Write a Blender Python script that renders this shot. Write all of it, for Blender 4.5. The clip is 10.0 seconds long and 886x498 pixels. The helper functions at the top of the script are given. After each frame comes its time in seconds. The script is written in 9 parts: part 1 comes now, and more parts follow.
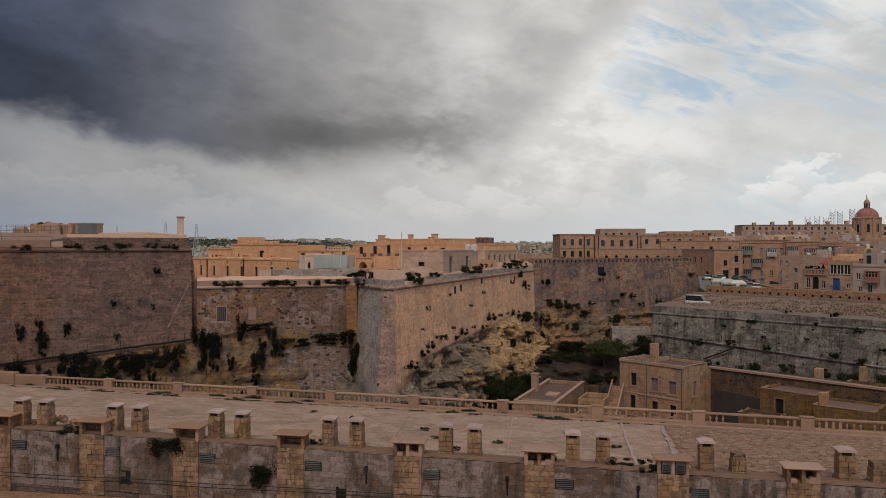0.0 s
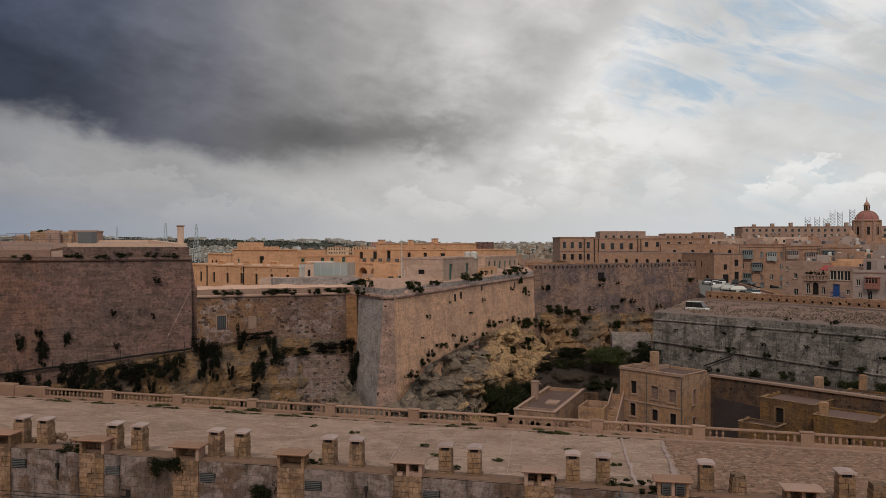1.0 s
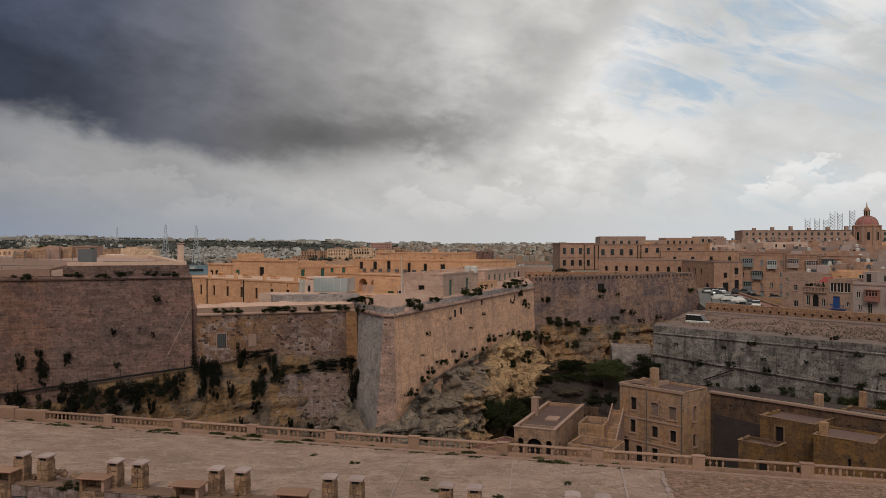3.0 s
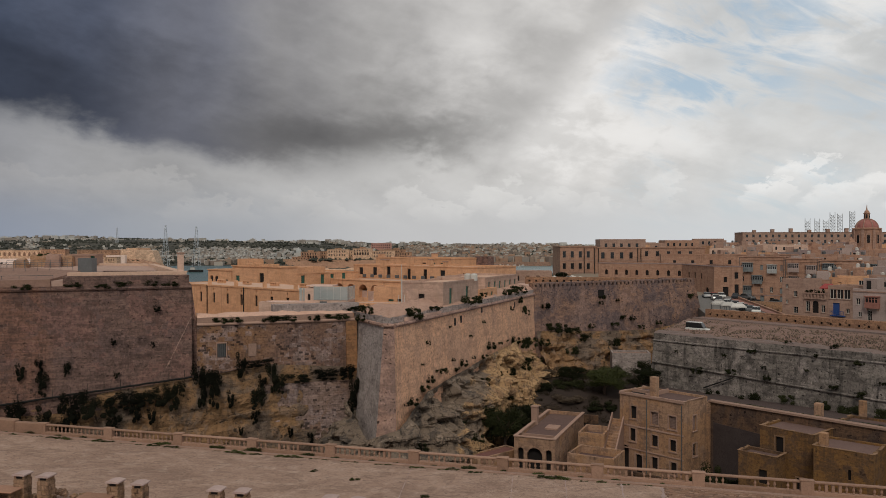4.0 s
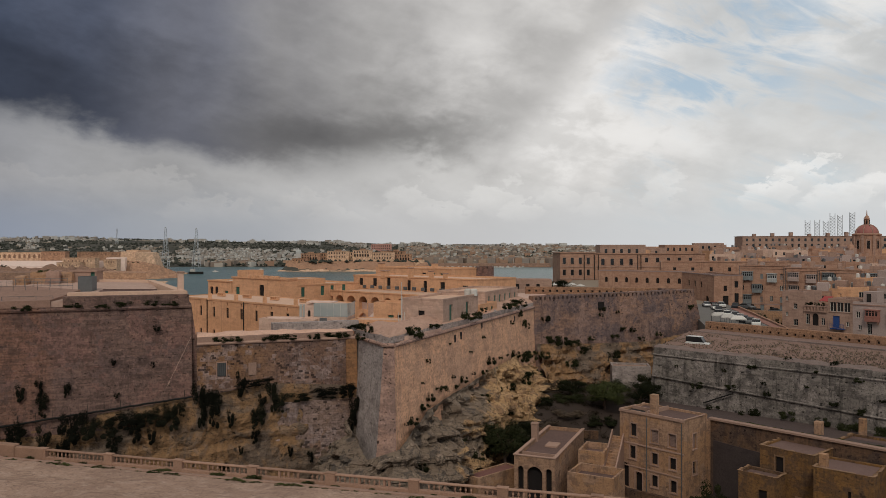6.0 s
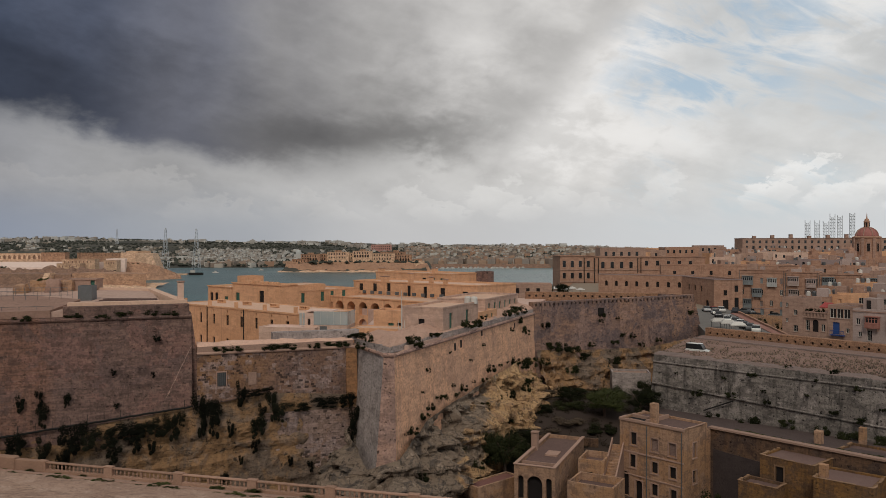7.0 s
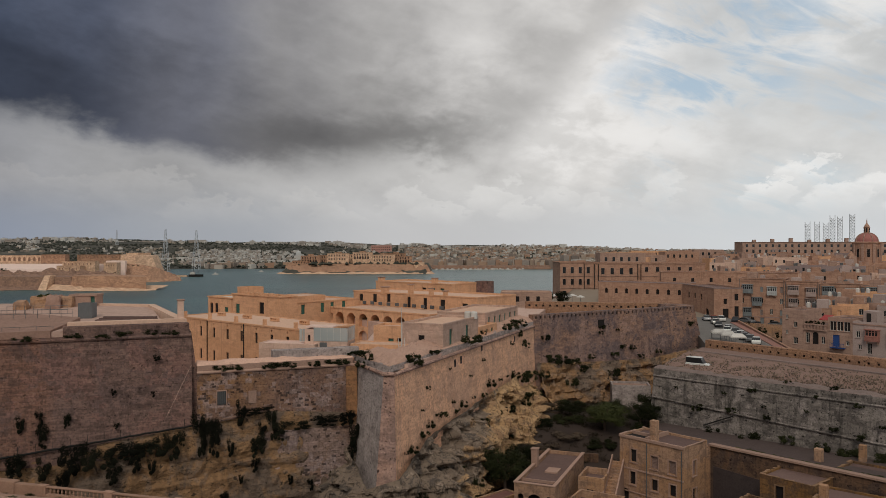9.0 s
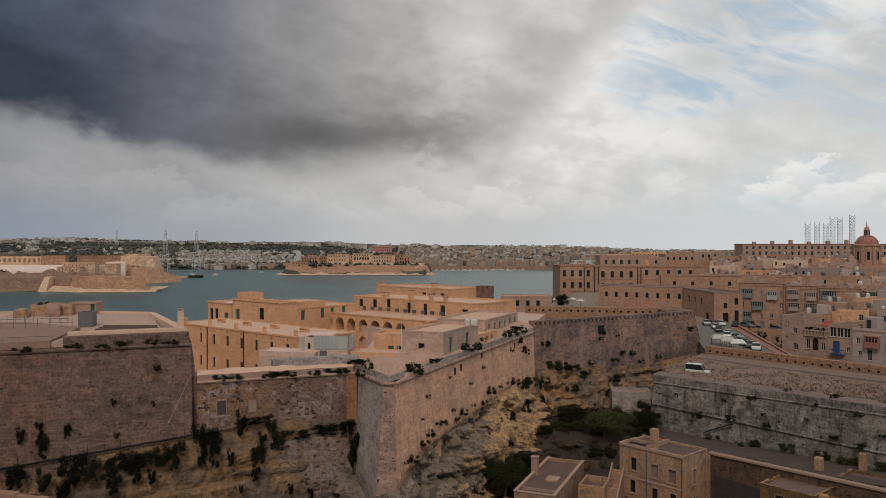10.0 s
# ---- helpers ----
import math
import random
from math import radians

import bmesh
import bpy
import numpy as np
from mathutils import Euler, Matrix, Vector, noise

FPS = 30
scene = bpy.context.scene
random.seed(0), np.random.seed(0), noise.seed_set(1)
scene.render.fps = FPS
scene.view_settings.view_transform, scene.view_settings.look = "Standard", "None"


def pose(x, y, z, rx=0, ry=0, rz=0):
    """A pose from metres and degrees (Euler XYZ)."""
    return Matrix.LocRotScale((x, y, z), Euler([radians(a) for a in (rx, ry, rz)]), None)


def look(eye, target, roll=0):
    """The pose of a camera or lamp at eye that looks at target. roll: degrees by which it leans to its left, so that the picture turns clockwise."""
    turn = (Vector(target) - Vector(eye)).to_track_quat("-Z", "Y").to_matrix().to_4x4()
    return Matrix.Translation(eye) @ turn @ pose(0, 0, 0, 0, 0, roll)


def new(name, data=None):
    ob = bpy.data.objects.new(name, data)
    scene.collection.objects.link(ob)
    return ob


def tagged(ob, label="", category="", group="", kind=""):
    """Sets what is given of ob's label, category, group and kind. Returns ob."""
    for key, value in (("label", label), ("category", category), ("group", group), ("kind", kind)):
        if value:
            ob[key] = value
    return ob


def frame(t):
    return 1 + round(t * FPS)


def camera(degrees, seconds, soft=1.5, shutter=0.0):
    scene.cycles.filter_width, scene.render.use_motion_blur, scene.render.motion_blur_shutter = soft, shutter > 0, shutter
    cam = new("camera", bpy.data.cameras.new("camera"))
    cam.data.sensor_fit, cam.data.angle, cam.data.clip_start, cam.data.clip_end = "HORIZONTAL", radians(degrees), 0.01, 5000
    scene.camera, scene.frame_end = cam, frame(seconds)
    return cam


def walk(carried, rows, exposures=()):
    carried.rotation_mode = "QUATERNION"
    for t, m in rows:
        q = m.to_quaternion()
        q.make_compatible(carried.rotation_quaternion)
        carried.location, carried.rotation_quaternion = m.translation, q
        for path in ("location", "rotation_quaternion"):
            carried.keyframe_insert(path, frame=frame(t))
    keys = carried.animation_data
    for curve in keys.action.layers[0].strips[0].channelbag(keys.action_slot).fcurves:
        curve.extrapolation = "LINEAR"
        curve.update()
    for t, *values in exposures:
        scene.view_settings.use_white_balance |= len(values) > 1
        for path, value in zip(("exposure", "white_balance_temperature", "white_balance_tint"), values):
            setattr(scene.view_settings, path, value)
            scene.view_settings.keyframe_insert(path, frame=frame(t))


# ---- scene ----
# ---------------------------------------------------------------- camera
cam = camera(61.0, 10.0, 0.5)
RISE = [(0.0, 0.0), (0.5, 0.56), (1.0, 1.14), (1.5, 1.715), (2.0, 2.295), (2.5, 2.87), (3.25, 3.77), (4.0, 4.70), (4.5, 5.33), (5.0, 5.95),
        (5.5, 6.57), (6.25, 7.49), (7.0, 8.40), (7.5, 9.0), (8.0, 9.61), (8.5, 10.21), (9.0, 10.81), (9.5, 11.41), (10.0, 12.0)]
walk(cam, [(t, pose(0, 0, 30 + h, 89.8, 0, 0)) for t, h in RISE])

# ---------------------------------------------------------------- node helpers
def node(nt, kind, **sets):
    n = nt.nodes.new(kind)
    for k, v in sets.items():
        if k == "operation": n.operation = v
        elif k == "blend_type": n.blend_type = v
        elif k == "data_type": n.data_type = v
        elif k == "noise_dimensions": n.noise_dimensions = v
        elif k == "sky_type": n.sky_type = v
        elif k == "interpolation_type": n.interpolation_type = v
    return n

def plug(nt, sock, v):
    if isinstance(v, bpy.types.NodeSocket): nt.links.new(v, sock)
    elif isinstance(v, (tuple, list)) and len(v) == 3 and sock.type == "RGBA": sock.default_value = (*v, 1)
    else: sock.default_value = v

def math_(nt, op, a, b=0.0, c=0.0):
    n = node(nt, "ShaderNodeMath", operation=op)
    plug(nt, n.inputs[0], a); plug(nt, n.inputs[1], b); plug(nt, n.inputs[2], c)
    return n.outputs[0]

def mix(nt, f, a, b, blend="MIX"):
    n = node(nt, "ShaderNodeMix", data_type="RGBA", blend_type=blend)
    plug(nt, n.inputs[0], f); plug(nt, n.inputs[6], a); plug(nt, n.inputs[7], b)
    return n.outputs[2]

def step(nt, v, lo, hi, to0=0.0, to1=1.0):
    n = node(nt, "ShaderNodeMapRange", interpolation_type="SMOOTHSTEP")
    for s, x in zip(n.inputs[:5], (v, lo, hi, to0, to1)): plug(nt, s, x)
    return n.outputs[0]

def noise_(nt, vec, scale, detail=4.0, rough=0.55, distort=0.0):
    n = node(nt, "ShaderNodeTexNoise")
    plug(nt, n.inputs["Vector"], vec)
    n.inputs["Scale"].default_value, n.inputs["Detail"].default_value = scale, detail
    n.inputs["Roughness"].default_value, n.inputs["Distortion"].default_value = rough, distort
    return n.outputs[0]

def total_(nt, a, b): return math_(nt, "ADD", a, b)

def scaled(nt, vec, s):
    n = node(nt, "ShaderNodeVectorMath", operation="MULTIPLY")
    plug(nt, n.inputs[0], vec); n.inputs[1].default_value = s
    return n.outputs[0]

# ---------------------------------------------------------------- sky and sun
SUN_AZ, SUN_EL = 187.0, 46.0   # degrees clockwise from the view's axis, and above the horizon
world = bpy.data.worlds.new("sky")
scene.world = world
world.use_nodes = True
nt = world.node_tree
bg = nt.nodes["Background"]
sky = node(nt, "ShaderNodeTexSky", sky_type="NISHITA")
sky.sun_disc, sky.sun_elevation, sky.sun_rotation = False, radians(SUN_EL), radians(SUN_AZ)
tc = node(nt, "ShaderNodeTexCoord")
sp = node(nt, "ShaderNodeSeparateXYZ")
nt.links.new(tc.outputs["Generated"], sp.inputs[0])
az = math_(nt, "ARCTAN2", sp.outputs[0], sp.outputs[1])
el = math_(nt, "ARCSINE", sp.outputs[2])
cv = node(nt, "ShaderNodeCombineXYZ")
plug(nt, cv.inputs[0], az); plug(nt, cv.inputs[1], math_(nt, "MULTIPLY", el, 1.45))
P = cv.outputs[0]
def rotated(nt, v, k):
    n = node(nt, "ShaderNodeVectorRotate"); plug(nt, n.inputs["Vector"], v); n.inputs["Angle"].default_value = radians(k); n.inputs["Axis"].default_value = (0, 0, 1)
    return n.outputs[0]
n_big = noise_(nt, P, 3.1, 5, 0.5, 0.15)
n_mid = noise_(nt, P, 7.5, 6, 0.55, 0.15)
n_fin = noise_(nt, scaled(nt, P, (1, 1.2, 1)), 22.0, 7, 0.58, 0.2)
n_tiny = noise_(nt, P, 52.0, 5, 0.55, 0.1)
n_slant = noise_(nt, scaled(nt, rotated(nt, P, 24), (1.0, 3.4, 1)), 4.2, 6, 0.52, 0.35)
def centred(v, k): return math_(nt, "MULTIPLY", math_(nt, "SUBTRACT", v, 0.5), k)
def total(*vs):
    r = vs[0]
    for v in vs[1:]: r = math_(nt, "ADD", r, v)
    return r
def times(colour, k):
    n = node(nt, "ShaderNodeVectorMath", operation="SCALE"); plug(nt, n.inputs[0], colour); plug(nt, n.inputs["Scale"], k)
    return n.outputs[0]
def ramp_of(v, stops, mode="EASE"):
    r = node(nt, "ShaderNodeValToRGB")
    plug(nt, r.inputs[0], v)
    r.color_ramp.interpolation = mode
    es = r.color_ramp.elements
    es[0].position, es[0].color = stops[0][0], (*stops[0][1], 1)
    es[1].position, es[1].color = stops[-1][0], (*stops[-1][1], 1)
    for p, c in stops[1:-1]:
        x = es.new(p); x.color = (*c, 1)
    return r.outputs[0]
grey = lambda k: (k, k, k)
def glow(a0, e0, ra, re, k=1.0):
    """A soft round patch of the sky: k at its middle, nothing at its rim."""
    d = math_(nt, "ADD", math_(nt, "POWER", math_(nt, "DIVIDE", math_(nt, "SUBTRACT", azs, a0), ra), 2.0), math_(nt, "POWER", math_(nt, "DIVIDE", math_(nt, "SUBTRACT", els, e0), re), 2.0))
    return step(nt, d, 1.0, 0.0, 0.0, k)
azs = total(az, centred(n_mid, 0.12), centred(n_fin, 0.05))
els = total(el, centred(n_slant, 0.07), centred(n_fin, 0.03))
azn = math_(nt, "MULTIPLY_ADD", total(az, centred(n_big, 0.08), centred(n_mid, 0.06)), 1.0, 0.6)   # 0 at the far left of the view, 1.2 at its right
# a veil of light cloud, brighter towards its thin parts
veil = ramp_of(azn, [(0.0, (0.275, 0.28, 0.30)), (0.22, (0.35, 0.348, 0.352)), (0.42, (0.43, 0.425, 0.42)), (0.62, (0.60, 0.59, 0.575)), (0.80, (0.68, 0.665, 0.645)), (1.0, (0.64, 0.64, 0.63))])
veil = times(veil, total(1.0, centred(n_slant, 0.42), centred(n_mid, 0.42), centred(n_big, 0.25), centred(n_fin, 0.26)))
lit = math_(nt, "MAXIMUM", math_(nt, "MAXIMUM", glow(0.095, 0.18, 0.13, 0.085, 1.0), glow(0.17, 0.26, 0.16, 0.10, 0.95)), math_(nt, "MAXIMUM", glow(0.20, 0.15, 0.20, 0.08, 0.5), glow(0.50, 0.27, 0.14, 0.08, 0.5)))
veil = mix(nt, math_(nt, "MULTIPLY", lit, step(nt, total(n_mid, centred(n_fin, 0.8), centred(n_tiny, 0.25)), 0.34, 0.60, 0.25, 1.0)), veil, (0.92, 0.90, 0.88))
veil = mix(nt, step(nt, az, -1.7, -0.9, 1.0, 0.0), veil, (0.66, 0.63, 0.59))
# blue gaps in slanting streaks
skyc = mix(nt, 1.0, sky.outputs[0], (0.085, 0.085, 0.085), "MULTIPLY")
skyc = mix(nt, 0.7, skyc, (0.47, 0.585, 0.68))
streak = noise_(nt, scaled(nt, rotated(nt, P, 32), (1.7, 5.5, 1)), 3.6, 8, 0.62, 0.9)
hole = math_(nt, "MAXIMUM", math_(nt, "MAXIMUM", glow(0.37, 0.25, 0.17, 0.12), glow(0.33, 0.21, 0.14, 0.07)), math_(nt, "MAXIMUM", glow(0.53, 0.20, 0.10, 0.09, 0.6), glow(0.42, 0.07, 0.12, 0.05, 0.8)))
hole = math_(nt, "MAXIMUM", hole, math_(nt, "MAXIMUM", glow(0.26, 0.075, 0.06, 0.045, 0.7), glow(0.33, 0.035, 0.12, 0.025, 0.6)))
gap = math_(nt, "MULTIPLY", hole, step(nt, total(streak, centred(n_fin, 0.35), centred(n_mid, 0.5)), 0.42, 0.64, 0.12, 0.95))
veil = mix(nt, gap, veil, skyc)
# haze over the horizon
haze = ramp_of(azn, [(0.0, (0.25, 0.285, 0.36)), (0.30, (0.34, 0.36, 0.395)), (0.55, (0.52, 0.52, 0.525)), (1.0, (0.61, 0.63, 0.645))])
veil = mix(nt, step(nt, total(el, centred(n_slant, 0.03)), 0.012, 0.095, 0.9, 0.0), veil, haze)
# heaped clouds standing over the haze: (bearing, height, half width, half height, brightness)
azh = total(az, centred(n_fin, 0.085), centred(n_tiny, 0.04))
elh = total(el, centred(n_fin, 0.07), centred(n_tiny, 0.04), centred(n_mid, 0.03))
heaps = None
for a0, e0, ra, re, k in ((-0.505, 0.068, 0.10, 0.030, 0.40), (-0.385, 0.062, 0.08, 0.035, 0.45), (-0.30, 0.040, 0.07, 0.026, 0.40), (-0.185, 0.052, 0.045, 0.026, 0.50), (-0.14, 0.040, 0.05, 0.020, 0.45),
                          (-0.05, 0.055, 0.035, 0.030, 0.60), (-0.01, 0.040, 0.05, 0.020, 0.50), (0.065, 0.058, 0.042, 0.034, 0.65), (0.10, 0.042, 0.03, 0.022, 0.55), (0.15, 0.060, 0.030, 0.022, 0.45), (0.20, 0.050, 0.03, 0.020, 0.35),
                          (0.285, 0.062, 0.028, 0.035, 0.40), (0.405, 0.064, 0.030, 0.024, 0.80), (0.445, 0.082, 0.036, 0.030, 0.80), (0.48, 0.055, 0.04, 0.026, 0.75), (0.525, 0.068, 0.032, 0.018, 0.80), (0.57, 0.050, 0.04, 0.022, 0.70)):
    d = math_(nt, "ADD", math_(nt, "POWER", math_(nt, "DIVIDE", math_(nt, "SUBTRACT", azh, a0), ra), 2.0), math_(nt, "POWER", math_(nt, "DIVIDE", math_(nt, "SUBTRACT", elh, e0), re), 2.0))
    m_ = math_(nt, "MULTIPLY", step(nt, d, 1.0, 0.50, 0.0, k * 0.85), step(nt, el, e0 - re * 0.75, e0 + re * 0.75, 0.0, 1.0))
    heaps = m_ if heaps is None else math_(nt, "MAXIMUM", heaps, m_)
heapc = ramp_of(azn, [(0.0, (0.40, 0.39, 0.39)), (0.35, (0.52, 0.51, 0.50)), (0.65, (0.74, 0.73, 0.71)), (1.0, (0.88, 0.87, 0.85))])
heapc = times(heapc, total(1.0, centred(n_tiny, 0.25), centred(n_fin, 0.35)))
veil = mix(nt, heaps, veil, heapc)
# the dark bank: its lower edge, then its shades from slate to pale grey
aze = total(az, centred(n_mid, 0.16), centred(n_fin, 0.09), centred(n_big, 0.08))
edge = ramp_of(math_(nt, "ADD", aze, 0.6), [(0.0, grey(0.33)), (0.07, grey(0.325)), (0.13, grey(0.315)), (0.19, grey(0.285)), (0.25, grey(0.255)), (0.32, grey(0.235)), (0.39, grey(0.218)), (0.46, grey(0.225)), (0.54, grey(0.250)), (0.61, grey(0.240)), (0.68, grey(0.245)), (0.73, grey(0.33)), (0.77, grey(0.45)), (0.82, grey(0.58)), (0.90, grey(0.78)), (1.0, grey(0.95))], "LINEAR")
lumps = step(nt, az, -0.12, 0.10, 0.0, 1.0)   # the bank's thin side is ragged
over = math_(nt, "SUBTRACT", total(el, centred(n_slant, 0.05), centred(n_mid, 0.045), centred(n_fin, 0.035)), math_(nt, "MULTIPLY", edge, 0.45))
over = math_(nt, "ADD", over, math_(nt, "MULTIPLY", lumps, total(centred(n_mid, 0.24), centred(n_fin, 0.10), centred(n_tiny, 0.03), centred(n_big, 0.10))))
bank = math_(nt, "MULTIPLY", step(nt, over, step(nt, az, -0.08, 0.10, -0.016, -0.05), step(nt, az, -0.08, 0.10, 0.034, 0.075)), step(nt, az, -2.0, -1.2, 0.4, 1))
bankc = ramp_of(azn, [(0.0, (0.042, 0.056, 0.090)), (0.14, (0.072, 0.084, 0.120)), (0.28, (0.130, 0.135, 0.162)), (0.40, (0.205, 0.201, 0.206)), (0.52, (0.32, 0.312, 0.307)), (0.66, (0.42, 0.41, 0.40)), (0.80, (0.52, 0.508, 0.495))])
rise = math_(nt, "ADD", step(nt, over, 0.0, 0.20, 0.86, 1.30), glow(-0.55, 0.20, 0.30, 0.085, -0.30))
rise = math_(nt, "ADD", rise, math_(nt, "ADD", glow(-0.10, 0.140, 0.26, 0.045, -0.24), glow(0.03, 0.23, 0.14, 0.07, 0.20)))
belly = math_(nt, "MULTIPLY", rise, total(1.0, centred(n_slant, 0.45), centred(n_mid, 0.55), centred(n_big, 0.40), centred(n_fin, 0.25)))
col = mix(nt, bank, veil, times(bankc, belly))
# the bank goes on overhead
col = mix(nt, step(nt, el, 0.36, 0.75, 0, 0.9), col, mix(nt, n_big, (0.34, 0.342, 0.35), (0.52, 0.51, 0.495)))
nt.links.new(col, bg.inputs[0])
bg.inputs[1].default_value = 1.0

sun = new("sun", bpy.data.lights.new("sun", "SUN"))
sun.data.energy, sun.data.angle, sun.data.color = 1.22, radians(16), (1.0, 0.90, 0.77)
ea, ee = radians(SUN_AZ), radians(SUN_EL)
sun.matrix_world = look((math.sin(ea) * math.cos(ee), math.cos(ea) * math.cos(ee), math.sin(ee)), (0, 0, 0))

# ---------------------------------------------------------------- materials
def surface(name, rough=0.9, metal=0.0):
    m = bpy.data.materials.new(name)
    m.use_nodes = True
    b = m.node_tree.nodes["Principled BSDF"]
    b.inputs["Roughness"].default_value, b.inputs["Metallic"].default_value = rough, metal
    b.inputs["Specular IOR Level"].default_value = 0.25
    return m, m.node_tree, b

def bump(nt, b, height, strength, dist):
    n = node(nt, "ShaderNodeBump")
    n.inputs["Strength"].default_value, n.inputs["Distance"].default_value = strength, dist
    nt.links.new(height, n.inputs["Height"])
    nt.links.new(n.outputs[0], b.inputs["Normal"])

def warm_(c): return (c[0], c[1] * 0.885, c[2] * 0.985)
def shade(c, k): return tuple(x * k for x in c)

def masonry(name, a, b2, grime, bw=0.7, bh=0.32, joint=0.55, grime_amt=0.6, patch=None, patch_amt=0.0, streak=0.4, relief=0.03, pit=1.0, var=0.42, lost=0.0, along_x=None, speck=0.55, course=0.25, pale=None, pale_amt=0.0):
    """Coursed stone: block-to-block change, worn patches, lost blocks, rain streaks and grime."""
    a, b2, grime = warm_(a), warm_(b2), warm_(grime)
    if patch: patch = warm_(patch)
    m, nt, b = surface(name, 0.92)
    uv = node(nt, "ShaderNodeUVMap").outputs[0]
    pos = node(nt, "ShaderNodeNewGeometry").outputs["Position"]
    wv = node(nt, "ShaderNodeVectorMath", operation="ADD")
    plug(nt, wv.inputs[0], uv)
    nz = node(nt, "ShaderNodeTexNoise"); plug(nt, nz.inputs["Vector"], pos); nz.inputs["Scale"].default_value = 0.6; nz.inputs["Detail"].default_value = 5
    plug(nt, wv.inputs[1], scaled(nt, nz.outputs["Color"], (0.45, 0.22, 0)))
    def bricks(w, h, mortar):
        br = node(nt, "ShaderNodeTexBrick")
        plug(nt, br.inputs["Vector"], wv.outputs[0])
        for k, v in (("Scale", 1.0), ("Mortar Size", mortar), ("Mortar Smooth", 0.8), ("Bias", 0.0), ("Brick Width", w), ("Row Height", h)):
            br.inputs[k].default_value = v
        br.inputs["Color1"].default_value, br.inputs["Color2"].default_value, br.inputs["Mortar"].default_value = (0, 0, 0, 1), (1, 1, 1, 1), (0.5, 0.5, 0.5, 1)
        return br
    br, cell = bricks(bw, bh, 0.020), bricks(bw * 1.5, bh * 2, 0.0)
    big = noise_(nt, pos, 0.11, 6, 0.62, 0.5)
    mid = noise_(nt, pos, 0.55, 7, 0.66, 0.4)
    fine = noise_(nt, pos, 3.5, 6, 0.68)
    if along_x:
        ps = node(nt, "ShaderNodeSeparateXYZ"); nt.links.new(pos, ps.inputs[0])
        w = math_(nt, "MULTIPLY_ADD", math_(nt, "SUBTRACT", big, 0.5), min(14.0, 1.5 * (along_x[1] - along_x[0])), ps.outputs[0])
        c = mix(nt, step(nt, w, along_x[0], along_x[1]), a, b2)
    else: c = mix(nt, step(nt, big, 0.38, 0.62), a, b2)
    c = mix(nt, var, c, mix(nt, br.outputs["Color"], shade(a, 0.45), shade(b2, 1.55)))
    c = mix(nt, var * 0.7 + 0.06, c, mix(nt, mid, shade(a, 0.5), shade(b2, 1.5)))
    # courses that weathered differently, in broken runs
    rows = noise_(nt, scaled(nt, pos, (0.35, 0.35, 1.0 / bh * 0.8)), 1.0, 5, 0.62, 0.15)
    c = mix(nt, step(nt, rows, 0.46, 0.62, 0, course), c, shade(grime, 1.0))
    c = mix(nt, step(nt, rows, 0.46, 0.34, 0, course), c, shade(b2, 1.3))
    if patch: c = mix(nt, math_(nt, "MULTIPLY", step(nt, noise_(nt, pos, 0.20, 8, 0.68, 0.6), 0.50, 0.57), patch_amt), c, patch)
    if pale:
        wp = total_(nt, noise_(nt, pos, 0.17, 6, 0.62, 0.4), math_(nt, "MULTIPLY", math_(nt, "SUBTRACT", cell.outputs["Color"], 0.5), 0.14))
        c = mix(nt, step(nt, wp, 0.52, 0.57, 0, pale_amt), c, mix(nt, br.outputs["Color"], shade(warm_(pale), 0.75), shade(warm_(pale), 1.2)))
    g = math_(nt, "MULTIPLY", step(nt, math_(nt, "ADD", mid, math_(nt, "MULTIPLY", math_(nt, "SUBTRACT", cell.outputs["Color"], 0.5), 0.16)), 0.49, 0.62), grime_amt)
    c = mix(nt, g, c, grime)
    st = noise_(nt, scaled(nt, pos, (1.3, 1.3, 0.09)), 1.0, 6, 0.65)
    c = mix(nt, math_(nt, "MULTIPLY", step(nt, st, 0.52, 0.70), streak), c, shade(grime, 0.8))
    jm = math_(nt, "MULTIPLY", br.outputs["Fac"], step(nt, noise_(nt, pos, 0.4, 5, 0.65), 0.38, 0.58, joint * 0.2, joint))
    c = mix(nt, jm, c, shade(grime, 0.5))
    c = mix(nt, step(nt, fine, 0.30, 0.58, speck, 0), c, shade(grime, 0.6))
    # pits and dots: the shade inside such holes is mixed in as dark colour
    pits = noise_(nt, scaled(nt, pos, (1, 1, 1.5)), 1.7, 4, 0.55, 0.3)
    c = mix(nt, step(nt, pits, 0.63, 0.67, 0, 0.9 * pit), c, shade(grime, 0.28))
    dots = noise_(nt, pos, 4.2, 2, 0.5)
    c = mix(nt, step(nt, dots, 0.68, 0.72, 0, 0.85 * pit), c, shade(grime, 0.3))
    c = mix(nt, step(nt, noise_(nt, pos, 2.3, 3, 0.5), 0.66, 0.72, 0, 0.45 * pit), c, shade(b2, 1.5))
    # lost blocks: the shade of their hollows is painted as dark blocks
    if lost:
        where = step(nt, noise_(nt, pos, 0.28, 4, 0.6), 0.43, 0.53)
        c = mix(nt, math_(nt, "MULTIPLY", math_(nt, "MULTIPLY", step(nt, br.outputs["Color"], 0.84, 0.86), where), lost), c, shade(grime, 0.4))
        c = mix(nt, math_(nt, "MULTIPLY", math_(nt, "MULTIPLY", step(nt, br.outputs["Color"], 0.22, 0.20), where), lost * 0.5), c, shade(b2, 1.35))
    nt.links.new(c, b.inputs["Base Color"])
